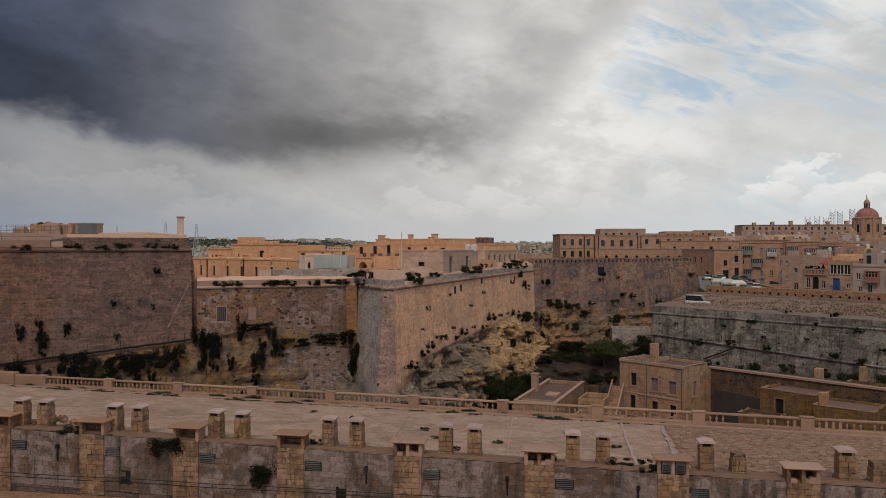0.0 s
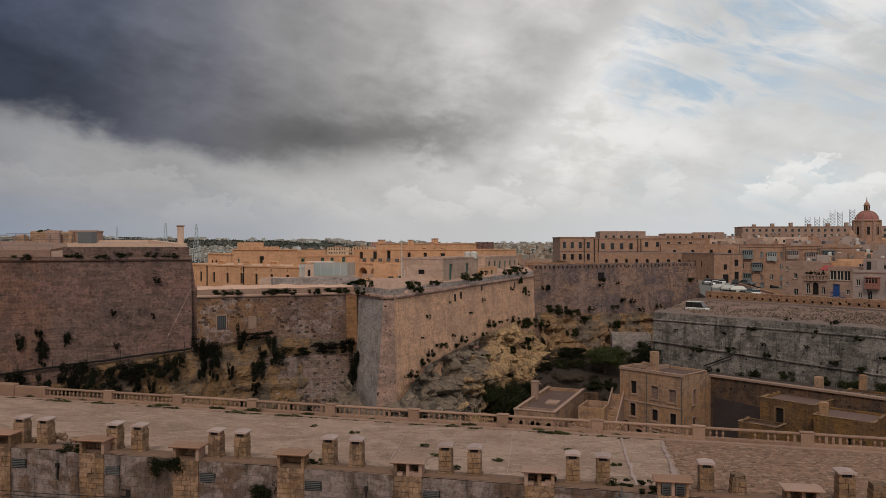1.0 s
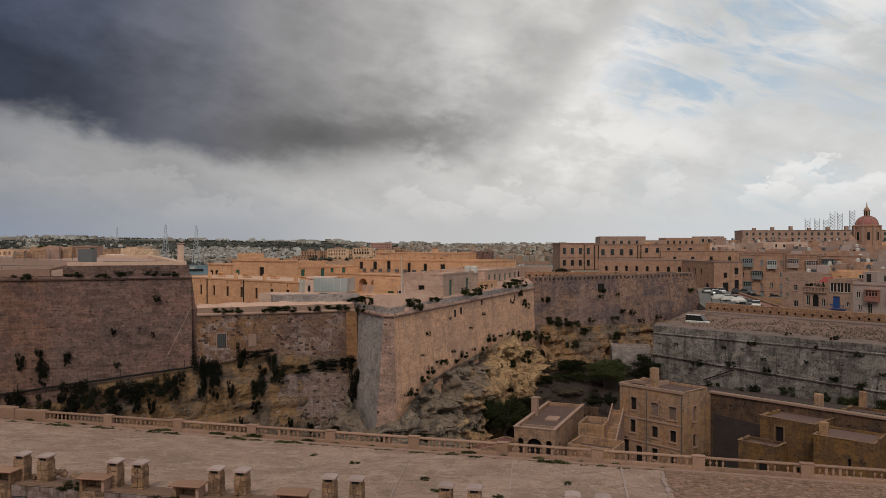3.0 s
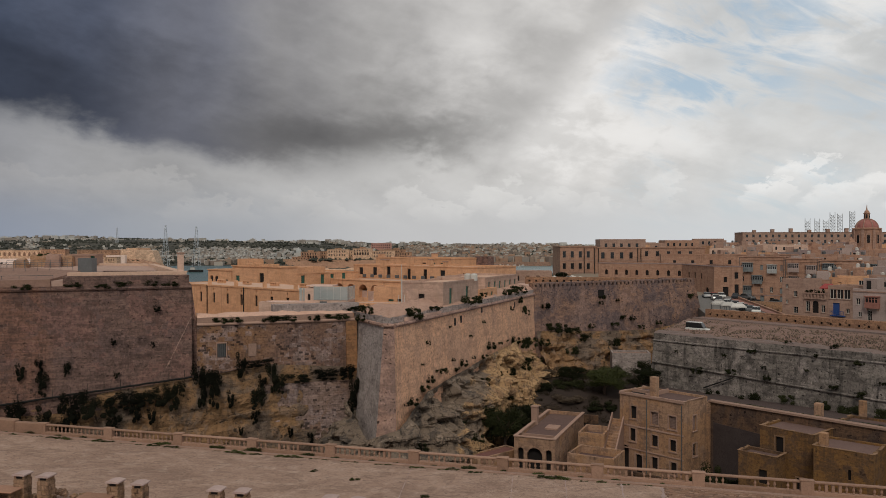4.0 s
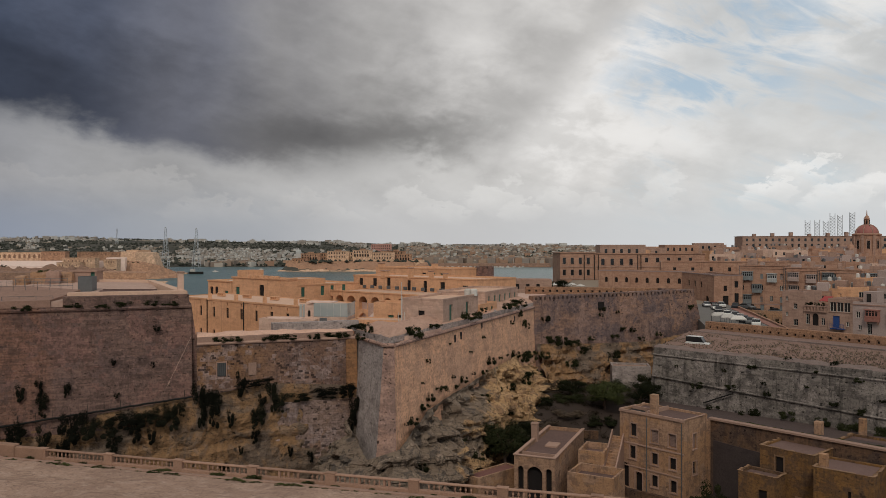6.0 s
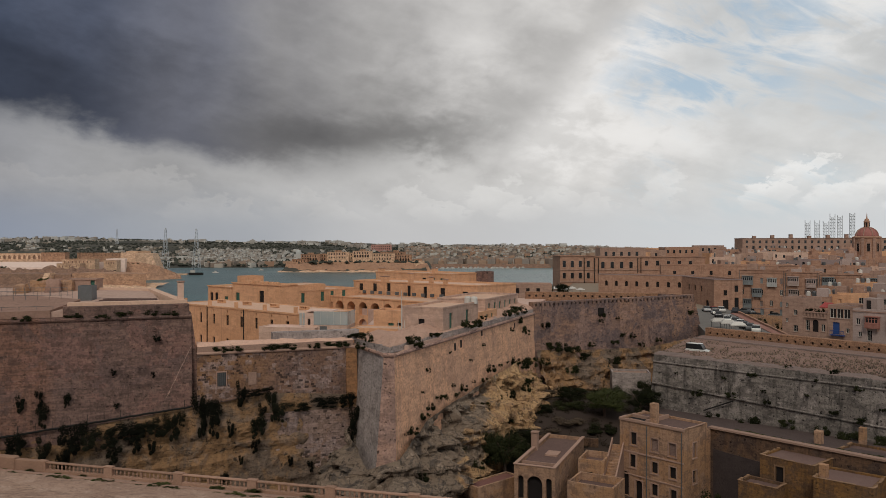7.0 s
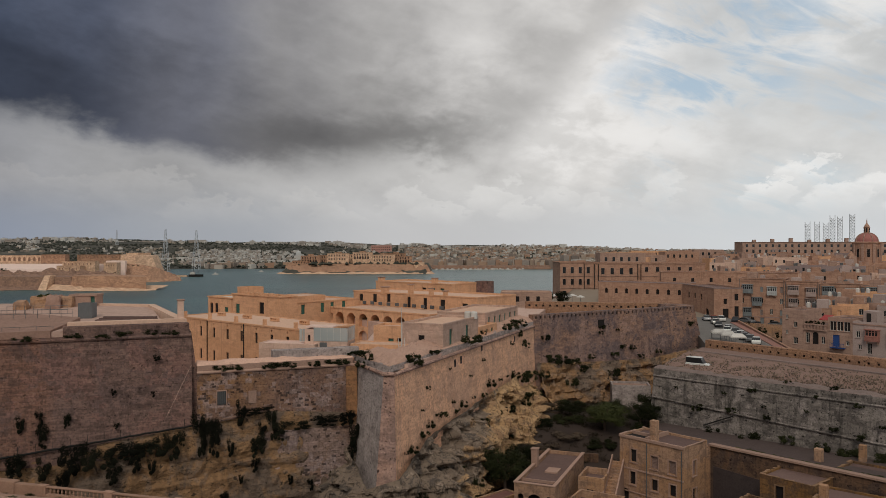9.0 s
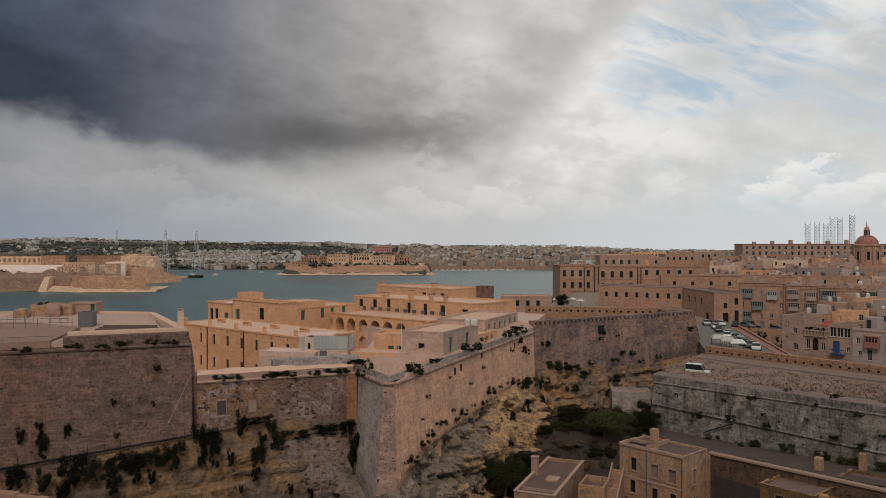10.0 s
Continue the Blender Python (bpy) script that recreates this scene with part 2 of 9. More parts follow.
    h = math_(nt, "ADD", math_(nt, "MULTIPLY", br.outputs["Fac"], -0.7 * min(1.0, joint * 2.5)), math_(nt, "ADD", math_(nt, "MULTIPLY", fine, 1.2), math_(nt, "ADD", math_(nt, "MULTIPLY", br.outputs["Color"], 0.4), math_(nt, "MULTIPLY", mid, 1.5))))
    h = math_(nt, "SUBTRACT", h, step(nt, pits, 0.62, 0.68, 0.0, 1.6 * pit))
    bump(nt, b, h, 1.0, relief * 2.2)
    return m

def plain(name, a, b2, scale=0.5, rough=0.9, relief=0.02, metal=0.0, spots=None):
    if a[0] > a[2] * 1.15:
        a, b2 = warm_(a), warm_(b2)
        spots = warm_(spots) if spots else None
    m, nt, b = surface(name, rough, metal)
    pos = node(nt, "ShaderNodeNewGeometry").outputs["Position"]
    n1, n2 = noise_(nt, pos, scale, 6, 0.6, 0.3), noise_(nt, pos, scale * 9, 5, 0.65)
    c = mix(nt, step(nt, n1, 0.3, 0.7), a, b2)
    c = mix(nt, step(nt, n2, 0.3, 0.68, 0.55, 0), c, shade(a, 0.45))
    if spots: c = mix(nt, step(nt, noise_(nt, pos, scale * 3.1, 4, 0.6, 0.5), 0.56, 0.66, 0, 0.8), c, spots)
    oi = node(nt, "ShaderNodeObjectInfo").outputs["Random"]
    c = mix(nt, 0.5, c, mix(nt, oi, shade(a, 0.8), shade(b2, 1.15)))
    nt.links.new(c, b.inputs["Base Color"])
    bump(nt, b, n2, 0.6, relief)
    return m

def island(name, cols, rough=0.9, var=0.25):
    """Joined pieces that differ from island to island."""
    m, nt, b = surface(name, rough)
    geo = node(nt, "ShaderNodeNewGeometry")
    r = node(nt, "ShaderNodeValToRGB")
    nt.links.new(geo.outputs["Random Per Island"], r.inputs[0])
    r.color_ramp.interpolation = "CONSTANT"
    el_ = r.color_ramp.elements
    el_[0].color = (*cols[0], 1); el_[1].position = 1.0 / len(cols); el_[1].color = (*cols[1], 1)
    for i in range(2, len(cols)):
        x = el_.new(i / len(cols)); x.color = (*cols[i], 1)
    n2 = noise_(nt, geo.outputs["Position"], 1.5, 5, 0.6)
    c = mix(nt, step(nt, n2, 0.3, 0.7, var, 0), r.outputs[0], (0.05, 0.04, 0.03))
    nt.links.new(c, b.inputs["Base Color"])
    return m

M_A = masonry("stone_purple", (0.25, 0.143, 0.086), (0.215, 0.158, 0.120), (0.070, 0.052, 0.042), 0.5, 0.26, 0.24, 0.55, (0.150, 0.114, 0.094), 0.7, 0.30, pit=0.7, var=0.22, lost=0.25, along_x=(-47.5, -45.5), course=0.42, pale=(0.34, 0.205, 0.150), pale_amt=0.42)
M_B = masonry("stone_curtain", (0.31, 0.185, 0.075), (0.245, 0.168, 0.112), (0.072, 0.054, 0.044), 0.5, 0.29, 0.22, 0.5, (0.155, 0.120, 0.100), 0.5, 0.4, var=0.24, lost=0.85, along_x=(-27, -21), course=0.3, pale=(0.40, 0.335, 0.275), pale_amt=0.75)
M_BL = masonry("stone_lower_curtain", (0.30, 0.225, 0.155), (0.34, 0.275, 0.215), (0.070, 0.056, 0.047), 0.55, 0.30, 0.55, 0.4, (0.29, 0.18, 0.095), 0.5, 0.35, var=0.28, lost=0.8, course=0.25, pale=(0.43, 0.375, 0.32), pale_amt=0.7)
M_PALE = masonry("stone_pale", (0.66, 0.53, 0.385), (0.58, 0.465, 0.335), (0.33, 0.255, 0.18), 0.6, 0.28, 0.04, 0.25, None, 0, 0.3, 0.004, pit=0.1, var=0.05, speck=0.2)
M_C = masonry("stone_salient", (0.80, 0.525, 0.300), (0.70, 0.475, 0.285), (0.28, 0.195, 0.130), 0.62, 0.31, 0.06, 0.34, (0.52, 0.375, 0.25), 0.5, 0.28, 0.008, 0.55, 0.07, course=0.22)
M_CG = masonry("stone_grey_flank", (0.37, 0.362, 0.308), (0.43, 0.412, 0.343), (0.15, 0.140, 0.12), 0.6, 0.32, 0.06, 0.45, (0.28, 0.268, 0.228), 0.6, 0.28, 0.016, 0.7, 0.10, course=0.22)
M_CQ = masonry("stone_quoins", (0.50, 0.335, 0.215), (0.42, 0.315, 0.235), (0.16, 0.122, 0.098), 0.9, 0.36, 0.14, 0.45, (0.33, 0.25, 0.195), 0.55, 0.35, var=0.30, course=0.3)
M_D = masonry("stone_far_wall", (0.235, 0.175, 0.136), (0.345, 0.228, 0.140), (0.082, 0.068, 0.063), 0.6, 0.32, 0.12, 0.55, (0.150, 0.130, 0.120), 0.8, 0.6, 0.02, var=0.12, lost=0.3, course=0.3, pale=(0.36, 0.27, 0.205), pale_amt=0.5)
M_F = masonry("stone_rendered_grey", (0.262, 0.262, 0.210), (0.215, 0.214, 0.175), (0.036, 0.037, 0.031), 0.7, 0.35, 0.03, 0.55, (0.130, 0.128, 0.105), 0.65, 0.72, 0.010, 1.0, 0.10, course=0.45, pale=(0.34, 0.335, 0.28), pale_amt=0.65)
M_E = masonry("stone_ochre", (0.42, 0.262, 0.135), (0.37, 0.24, 0.135), (0.18, 0.115, 0.075), 0.6, 0.3, 0.2, 0.4, None, 0, 0.3)
M_GOLD = masonry("stone_golden", (0.68, 0.44, 0.232), (0.61, 0.395, 0.21), (0.32, 0.20, 0.105), 0.6, 0.28, 0.05, 0.26, (0.54, 0.34, 0.168), 0.5, 0.35, 0.004, pit=0.15, var=0.05, speck=0.2, course=0.15)
M_BEIGE = masonry("stone_beige", (0.56, 0.435, 0.31), (0.50, 0.39, 0.275), (0.25, 0.19, 0.135), 0.6, 0.28, 0.06, 0.3, (0.40, 0.325, 0.245), 0.5, 0.25, 0.006, pit=0.1, var=0.06, speck=0.2)
M_HOUSE = masonry("stone_old_house", (0.415, 0.292, 0.168), (0.36, 0.255, 0.155), (0.14, 0.10, 0.07), 0.55, 0.28, 0.05, 0.55, (0.40, 0.25, 0.112), 0.6, 0.50, 0.012, var=0.06, pit=0.4, speck=0.35, course=0.25)
M_OCHRE = masonry("stone_ochre_render", (0.255, 0.148, 0.042), (0.205, 0.128, 0.05), (0.075, 0.054, 0.037), 0.55, 0.28, 0.12, 0.55, (0.11, 0.083, 0.06), 0.5, 0.4, 0.02, var=0.08, pit=0.5)
M_OCHRE2 = masonry("stone_ochre_strip", (0.36, 0.205, 0.085), (0.31, 0.185, 0.085), (0.13, 0.085, 0.05), 0.55, 0.28, 0.10, 0.4, None, 0, 0.4, 0.015, var=0.10, pit=0.4)
M_TOWN = masonry("stone_town", (0.437, 0.297, 0.187), (0.387, 0.267, 0.171), (0.19, 0.122, 0.080), 0.6, 0.28, 0.04, 0.35, (0.345, 0.215, 0.13), 0.5, 0.4, 0.006, pit=0.12, var=0.06, speck=0.2)
M_TOWN2 = masonry("stone_town_pale", (0.424, 0.320, 0.224), (0.368, 0.276, 0.196), (0.176, 0.128, 0.088), 0.6, 0.28, 0.04, 0.3, (0.320, 0.232, 0.160), 0.5, 0.3, 0.006, pit=0.1, var=0.06, speck=0.2)
M_FRONT = masonry("stone_front_grey", (0.147, 0.121, 0.096), (0.191, 0.151, 0.110), (0.044, 0.039, 0.035), 0.62, 0.30, 0.5, 0.65, (0.103, 0.085, 0.070), 0.6, 0.55, var=0.3)
def weathered(name, cols, dark, isl=False, patch_scale=0.35):
    """Old blocks under remains of plaster: patches that run over the joints, stains and small changes from block to block."""
    cols = [warm_(c) for c in cols]
    m, nt, b = surface(name, 0.93)
    geo = node(nt, "ShaderNodeNewGeometry")
    pos = geo.outputs["Position"]
    n1, n2 = noise_(nt, pos, patch_scale, 7, 0.65, 0.5), noise_(nt, pos, patch_scale * 2.3, 7, 0.65, 0.3)
    c = mix(nt, step(nt, n1, 0.46, 0.53), cols[0], cols[1])
    c = mix(nt, step(nt, n2, 0.52, 0.58, 0, 0.9), c, cols[2])
    r = geo.outputs["Random Per Island"] if isl else node(nt, "ShaderNodeObjectInfo").outputs["Random"]
    k = node(nt, "ShaderNodeVectorMath", operation="SCALE"); plug(nt, k.inputs[0], c); plug(nt, k.inputs["Scale"], step(nt, r, 0.0, 1.0, 0.84, 1.16))
    st = noise_(nt, scaled(nt, pos, (1.6, 1.6, 0.25)), 1.0, 7, 0.68)
    c = mix(nt, step(nt, st, 0.50, 0.68, 0, 0.75), k.outputs[0], dark)
    fine = noise_(nt, pos, 7.0, 6, 0.68)
    c = mix(nt, step(nt, fine, 0.30, 0.60, 0.5, 0), c, dark)
    nt.links.new(c, b.inputs["Base Color"])
    bump(nt, b, fine, 0.9, 0.05)
    return m
M_FRONT_B = weathered("block_grey", [(0.15, 0.122, 0.094), (0.255, 0.225, 0.188), (0.15, 0.105, 0.066)], (0.030, 0.025, 0.021))
M_FRONT_I = weathered("block_grey_rest", [(0.15, 0.122, 0.094), (0.255, 0.225, 0.188), (0.15, 0.105, 0.066)], (0.030, 0.025, 0.021), True)
M_PIER_B = weathered("block_ochre", [(0.265, 0.178, 0.088), (0.33, 0.235, 0.138), (0.17, 0.115, 0.070)], (0.08, 0.057, 0.038), False, 0.8)
M_CHIM = masonry("stone_chimney", (0.20, 0.145, 0.085), (0.25, 0.18, 0.105), (0.10, 0.075, 0.05), 0.5, 0.29, 0.7, 0.3, None, 0, 0.2, 0.03)
M_CAP = plain("stone_cap", (0.33, 0.245, 0.17), (0.41, 0.305, 0.215), 0.8, 0.9, 0.02, 0, (0.22, 0.16, 0.115))
M_YARD = masonry("stone_yard_wall", (0.157, 0.100, 0.051), (0.130, 0.089, 0.054), (0.046, 0.035, 0.027), 0.55, 0.28, 0.2, 0.65, (0.086, 0.068, 0.052), 0.7, 0.5, 0.02, var=0.12)
M_YARDTRIM = plain("yard_trim", (0.24, 0.165, 0.085), (0.30, 0.21, 0.115), 0.8, 0.9, 0.02, 0, (0.15, 0.105, 0.065))
M_TILE = plain("terracotta_slab", (0.32, 0.205, 0.125), (0.38, 0.25, 0.155), 0.8, 0.9)
M_TERR = plain("terrace_dust", (0.46, 0.36, 0.265), (0.55, 0.44, 0.33), 0.18, 0.95, 0.03, 0, (0.33, 0.25, 0.18))
M_PLAST = plain("pale_plaster", (0.56, 0.43, 0.285), (0.64, 0.50, 0.345), 0.4, 0.9, 0.02, 0, (0.40, 0.31, 0.215))
M_REDROOF = plain("old_red_roof", (0.17, 0.088, 0.068), (0.23, 0.125, 0.095), 0.6, 0.95, 0.05, 0, (0.12, 0.085, 0.07))
M_DECK = None
def deck_mat():
    """Patched screed: pours of differing tint, dark damp blots, pale worn spots and cracks."""
    m, nt, b = surface("roof_screed", 0.9)
    pos = node(nt, "ShaderNodeNewGeometry").outputs["Position"]
    flat = scaled(nt, pos, (1, 1, 0))
    big, mid, fine = noise_(nt, flat, 0.16, 7, 0.66, 0.6), noise_(nt, flat, 0.7, 7, 0.68, 0.5), noise_(nt, pos, 5.0, 6, 0.7)
    c = mix(nt, step(nt, big, 0.36, 0.62), (0.322, 0.214, 0.163), (0.43, 0.295, 0.226))
    c = mix(nt, step(nt, mid, 0.50, 0.64, 0, 0.75), c, (0.49, 0.362, 0.29))
    c = mix(nt, step(nt, noise_(nt, flat, 0.42, 7, 0.68, 0.8), 0.52, 0.62, 0, 0.7), c, (0.245, 0.162, 0.122))
    crack = noise_(nt, flat, 0.9, 6, 0.6, 1.0)
    c = mix(nt, step(nt, math_(nt, "ABSOLUTE", math_(nt, "SUBTRACT", crack, 0.5)), 0.0, 0.012, 0.6, 0), c, (0.07, 0.05, 0.038))
    c = mix(nt, step(nt, fine, 0.32, 0.6, 0.55, 0), c, (0.19, 0.125, 0.092))
    c = mix(nt, step(nt, noise_(nt, flat, 2.6, 4, 0.6, 0.4), 0.63, 0.68, 0, 0.7), c, (0.10, 0.07, 0.052))
    c = mix(nt, step(nt, noise_(nt, scaled(nt, flat, (0.5, 1.6, 1)), 0.5, 6, 0.65, 0.7), 0.55, 0.66, 0, 0.45), c, (0.18, 0.118, 0.09))
    nt.links.new(c, b.inputs["Base Color"])
    bump(nt, b, math_(nt, "ADD", fine, mid), 0.8, 0.06)
    return m
M_DECK = deck_mat()
M_SAND = plain("roof_sand", (0.223, 0.152, 0.095), (0.180, 0.125, 0.081), 0.4, 0.95, 0.03)
M_ROOF = plain("roof_gold", (0.66, 0.50, 0.33), (0.58, 0.43, 0.28), 0.2, 0.9)
M_ROOFP = plain("roof_pale", (0.74, 0.62, 0.48), (0.66, 0.54, 0.41), 0.2, 0.9)
M_ROOFD = plain("roof_dusty", (0.13, 0.093, 0.074), (0.175, 0.128, 0.10), 0.5, 0.95, 0.04, 0, (0.085, 0.062, 0.05))
M_RUBBLE = plain("rubble", (0.185, 0.135, 0.10), (0.245, 0.182, 0.135), 0.7, 0.95, 0.12, 0, (0.14, 0.11, 0.085))
M_GRAVEL = plain("gravel", (0.081, 0.067, 0.056), (0.122, 0.099, 0.081), 0.6, 0.95, 0.08, 0, (0.086, 0.072, 0.061))
M_BAL = plain("balustrade_stone", (0.30, 0.208, 0.132), (0.37, 0.262, 0.172), 0.7, 0.9, 0.02, 0, (0.19, 0.135, 0.092))
# near-black colour stands for the shade inside openings
M_DARK = plain("opening_shade", (0.012, 0.011, 0.010), (0.02, 0.018, 0.016), 1.0, 0.8)
M_GREY = plain("grey_metal", (0.10, 0.105, 0.11), (0.15, 0.155, 0.16), 1.0, 0.6, 0.005, 0.3)
M_BLACK = plain("black_iron", (0.02, 0.02, 0.02), (0.035, 0.033, 0.03), 1.0, 0.6, 0.004, 0.5)
M_GREEN = plain("green_paint", (0.035, 0.11, 0.085), (0.05, 0.14, 0.105), 1.0, 0.6, 0.004)
M_BLUE = plain("blue_paint", (0.02, 0.055, 0.19), (0.03, 0.075, 0.24), 1.0, 0.5, 0.004)
M_GREYBLUE = plain("grey_blue_paint", (0.17, 0.19, 0.20), (0.22, 0.24, 0.245), 1.0, 0.6, 0.004)
M_TERRA = plain("terracotta_paint", (0.30, 0.15, 0.105), (0.36, 0.19, 0.135), 1.0, 0.6, 0.004)
M_PALEGREY = plain("pale_grey_paint", (0.36, 0.37, 0.37), (0.44, 0.45, 0.44), 1.0, 0.6, 0.004)
M_GREYST = plain("grey_ground_floor", (0.25, 0.22, 0.19), (0.31, 0.27, 0.235), 0.6, 0.9)
M_RED = plain("red_paint", (0.30, 0.045, 0.035), (0.36, 0.06, 0.05), 1.0, 0.6, 0.004)
M_PALEIRON = plain("pale_steel", (0.450, 0.480, 0.510), (0.540, 0.570, 0.600), 1.0, 0.7, 0.005)
M_DOME = plain("dome_red", (0.34, 0.155, 0.12), (0.40, 0.19, 0.15), 0.8, 0.7, 0.02, 0, (0.27, 0.13, 0.10))
M_WHITE = plain("white_paint", (0.50, 0.48, 0.45), (0.60, 0.58, 0.54), 0.7, 0.7, 0.005)
M_PINK = plain("faded_pink_render", (0.46, 0.27, 0.20), (0.52, 0.32, 0.24), 0.05, 0.9)
M_ROAD = plain("asphalt", (0.15, 0.143, 0.135), (0.20, 0.19, 0.178), 0.5, 0.9)
M_PAVE = plain("red_paving", (0.29, 0.165, 0.12), (0.35, 0.205, 0.15), 0.5, 0.9)
M_GLASSY, _t, _b = surface("window_glass", 0.12)
_b.inputs["Base Color"].default_value = (0.018, 0.02, 0.022, 1); _b.inputs["Specular IOR Level"].default_value = 0.5
M_PAVGLASS, _t, _b = surface("pale_glass", 0.08)
_b.inputs["Base Color"].default_value = (0.46, 0.52, 0.52, 1); _b.inputs["Specular IOR Level"].default_value = 0.6; _b.inputs["Alpha"].default_value = 0.55

def leafy(name, a, b2):
    m, nt, b = surface(name, 0.75)
    geo = node(nt, "ShaderNodeNewGeometry")
    c = mix(nt, geo.outputs["Random Per Island"], a, b2)
    c = mix(nt, node(nt, "ShaderNodeObjectInfo").outputs["Random"], shade(a, 0.8), c)
    b.inputs["Specular IOR Level"].default_value = 0.06
    nt.links.new(c, b.inputs["Base Color"])
    return m
M_LEAF = leafy("leaves_dark", (0.013, 0.016, 0.007), (0.045, 0.05, 0.02))
M_LEAF2 = leafy("leaves_green", (0.035, 0.042, 0.016), (0.10, 0.11, 0.038))
M_SEAM = plain("seam_mortar", (0.405, 0.343, 0.282), (0.475, 0.405, 0.334), 0.8, 0.9, 0.02, 0, (0.299, 0.229, 0.176))
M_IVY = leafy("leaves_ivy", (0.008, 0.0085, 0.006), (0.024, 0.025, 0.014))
M_DRY = leafy("leaves_dry", (0.10, 0.075, 0.055), (0.16, 0.12, 0.085))
M_BARK = plain("bark", (0.09, 0.07, 0.05), (0.13, 0.10, 0.075), 3.0, 0.95)

def rocky():
    """Limestone: grey weathered skin on one side, fresh golden beds with dark hollows on the other."""
    m, nt, b = surface("cliff_rock", 0.95)
    pos = node(nt, "ShaderNodeNewGeometry").outputs["Position"]
    ps = node(nt, "ShaderNodeSeparateXYZ"); nt.links.new(pos, ps.inputs[0])
    strat = noise_(nt, scaled(nt, pos, (0.25, 0.25, 2.2)), 0.8, 6, 0.65, 0.4)
    fine = noise_(nt, pos, 1.8, 8, 0.72, 0.4)
    gold = mix(nt, strat, (0.31, 0.185, 0.088), (0.56, 0.375, 0.21))
    gold = mix(nt, step(nt, noise_(nt, pos, 0.5, 6, 0.62, 0.5), 0.50, 0.60, 0, 0.75), gold, (0.27, 0.165, 0.10))
    grey = mix(nt, strat, (0.115, 0.092, 0.076), (0.30, 0.225, 0.165))
    grey = mix(nt, step(nt, noise_(nt, scaled(nt, pos, (1.1, 1.1, 0.45)), 0.42, 7, 0.68, 0.8), 0.5, 0.6, 0, 0.75), grey, (0.062, 0.056, 0.053))
    grey = mix(nt, step(nt, noise_(nt, pos, 0.9, 6, 0.65, 0.6), 0.56, 0.66, 0, 0.6), grey, (0.37, 0.29, 0.225))
    side = math_(nt, "ADD", math_(nt, "MULTIPLY", ps.outputs[0], 0.10), math_(nt, "MULTIPLY", ps.outputs[2], -0.045))
    w = step(nt, math_(nt, "ADD", side, math_(nt, "MULTIPLY", math_(nt, "SUBTRACT", noise_(nt, pos, 0.26, 7, 0.62, 0.6), 0.5), 2.6)), -0.10, 0.16)
    c = mix(nt, w, grey, gold)
    c = mix(nt, step(nt, fine, 0.34, 0.50, 0.6, 0), c, (0.065, 0.048, 0.037))
    crack = noise_(nt, scaled(nt, pos, (1.0, 1.0, 0.5)), 0.55, 5, 0.6, 1.0)
    c = mix(nt, step(nt, math_(nt, "ABSOLUTE", math_(nt, "SUBTRACT", crack, 0.5)), 0.0, 0.022, 0.8, 0), c, (0.025, 0.021, 0.018))
    c = mix(nt, step(nt, noise_(nt, scaled(nt, pos, (1.2, 1.2, 0.12)), 0.9, 6, 0.65), 0.58, 0.70, 0, 0.5), c, (0.075, 0.062, 0.054))
    nt.links.new(c, b.inputs["Base Color"])
    bump(nt, b, math_(nt, "ADD", fine, strat), 0.9, 0.3)
    return m
M_ROCK = rocky()

def sea_mat():
    m, nt, b = surface("sea_water", 0.28)
    pos = node(nt, "ShaderNodeNewGeometry").outputs["Position"]
    n1 = noise_(nt, scaled(nt, pos, (0.004, 0.012, 0)), 1.0, 4, 0.5)
    c = mix(nt, step(nt, n1, 0.35, 0.65), (0.02, 0.068, 0.076), (0.035, 0.105, 0.11))
    nt.links.new(c, b.inputs["Base Color"])
    b.inputs["Specular IOR Level"].default_value = 0.5
    bump(nt, b, noise_(nt, scaled(nt, pos, (0.25, 0.5, 1)), 1.0, 5, 0.65), 1.0, 0.8)
    return m
M_SEA = sea_mat()

def land_mat():
    m, nt, b = surface("far_land", 1.0)
    pos = node(nt, "ShaderNodeNewGeometry").outputs["Position"]
    n1, n2 = noise_(nt, pos, 0.012, 6, 0.6, 0.3), noise_(nt, pos, 0.06, 5, 0.65)
    c = mix(nt, step(nt, n1, 0.4, 0.6), (0.052, 0.052, 0.043), (0.105, 0.097, 0.078))
    c = mix(nt, step(nt, n2, 0.5, 0.62, 0, 0.7), c, (0.045, 0.047, 0.038))
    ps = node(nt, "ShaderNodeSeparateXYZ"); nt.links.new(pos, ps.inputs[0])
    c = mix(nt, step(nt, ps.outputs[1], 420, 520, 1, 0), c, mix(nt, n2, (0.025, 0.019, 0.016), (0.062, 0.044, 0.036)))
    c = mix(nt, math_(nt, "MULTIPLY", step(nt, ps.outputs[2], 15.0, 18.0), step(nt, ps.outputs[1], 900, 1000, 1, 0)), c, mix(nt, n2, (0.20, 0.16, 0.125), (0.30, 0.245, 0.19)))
    nt.links.new(c, b.inputs["Base Color"])
    return m
M_LAND = land_mat()

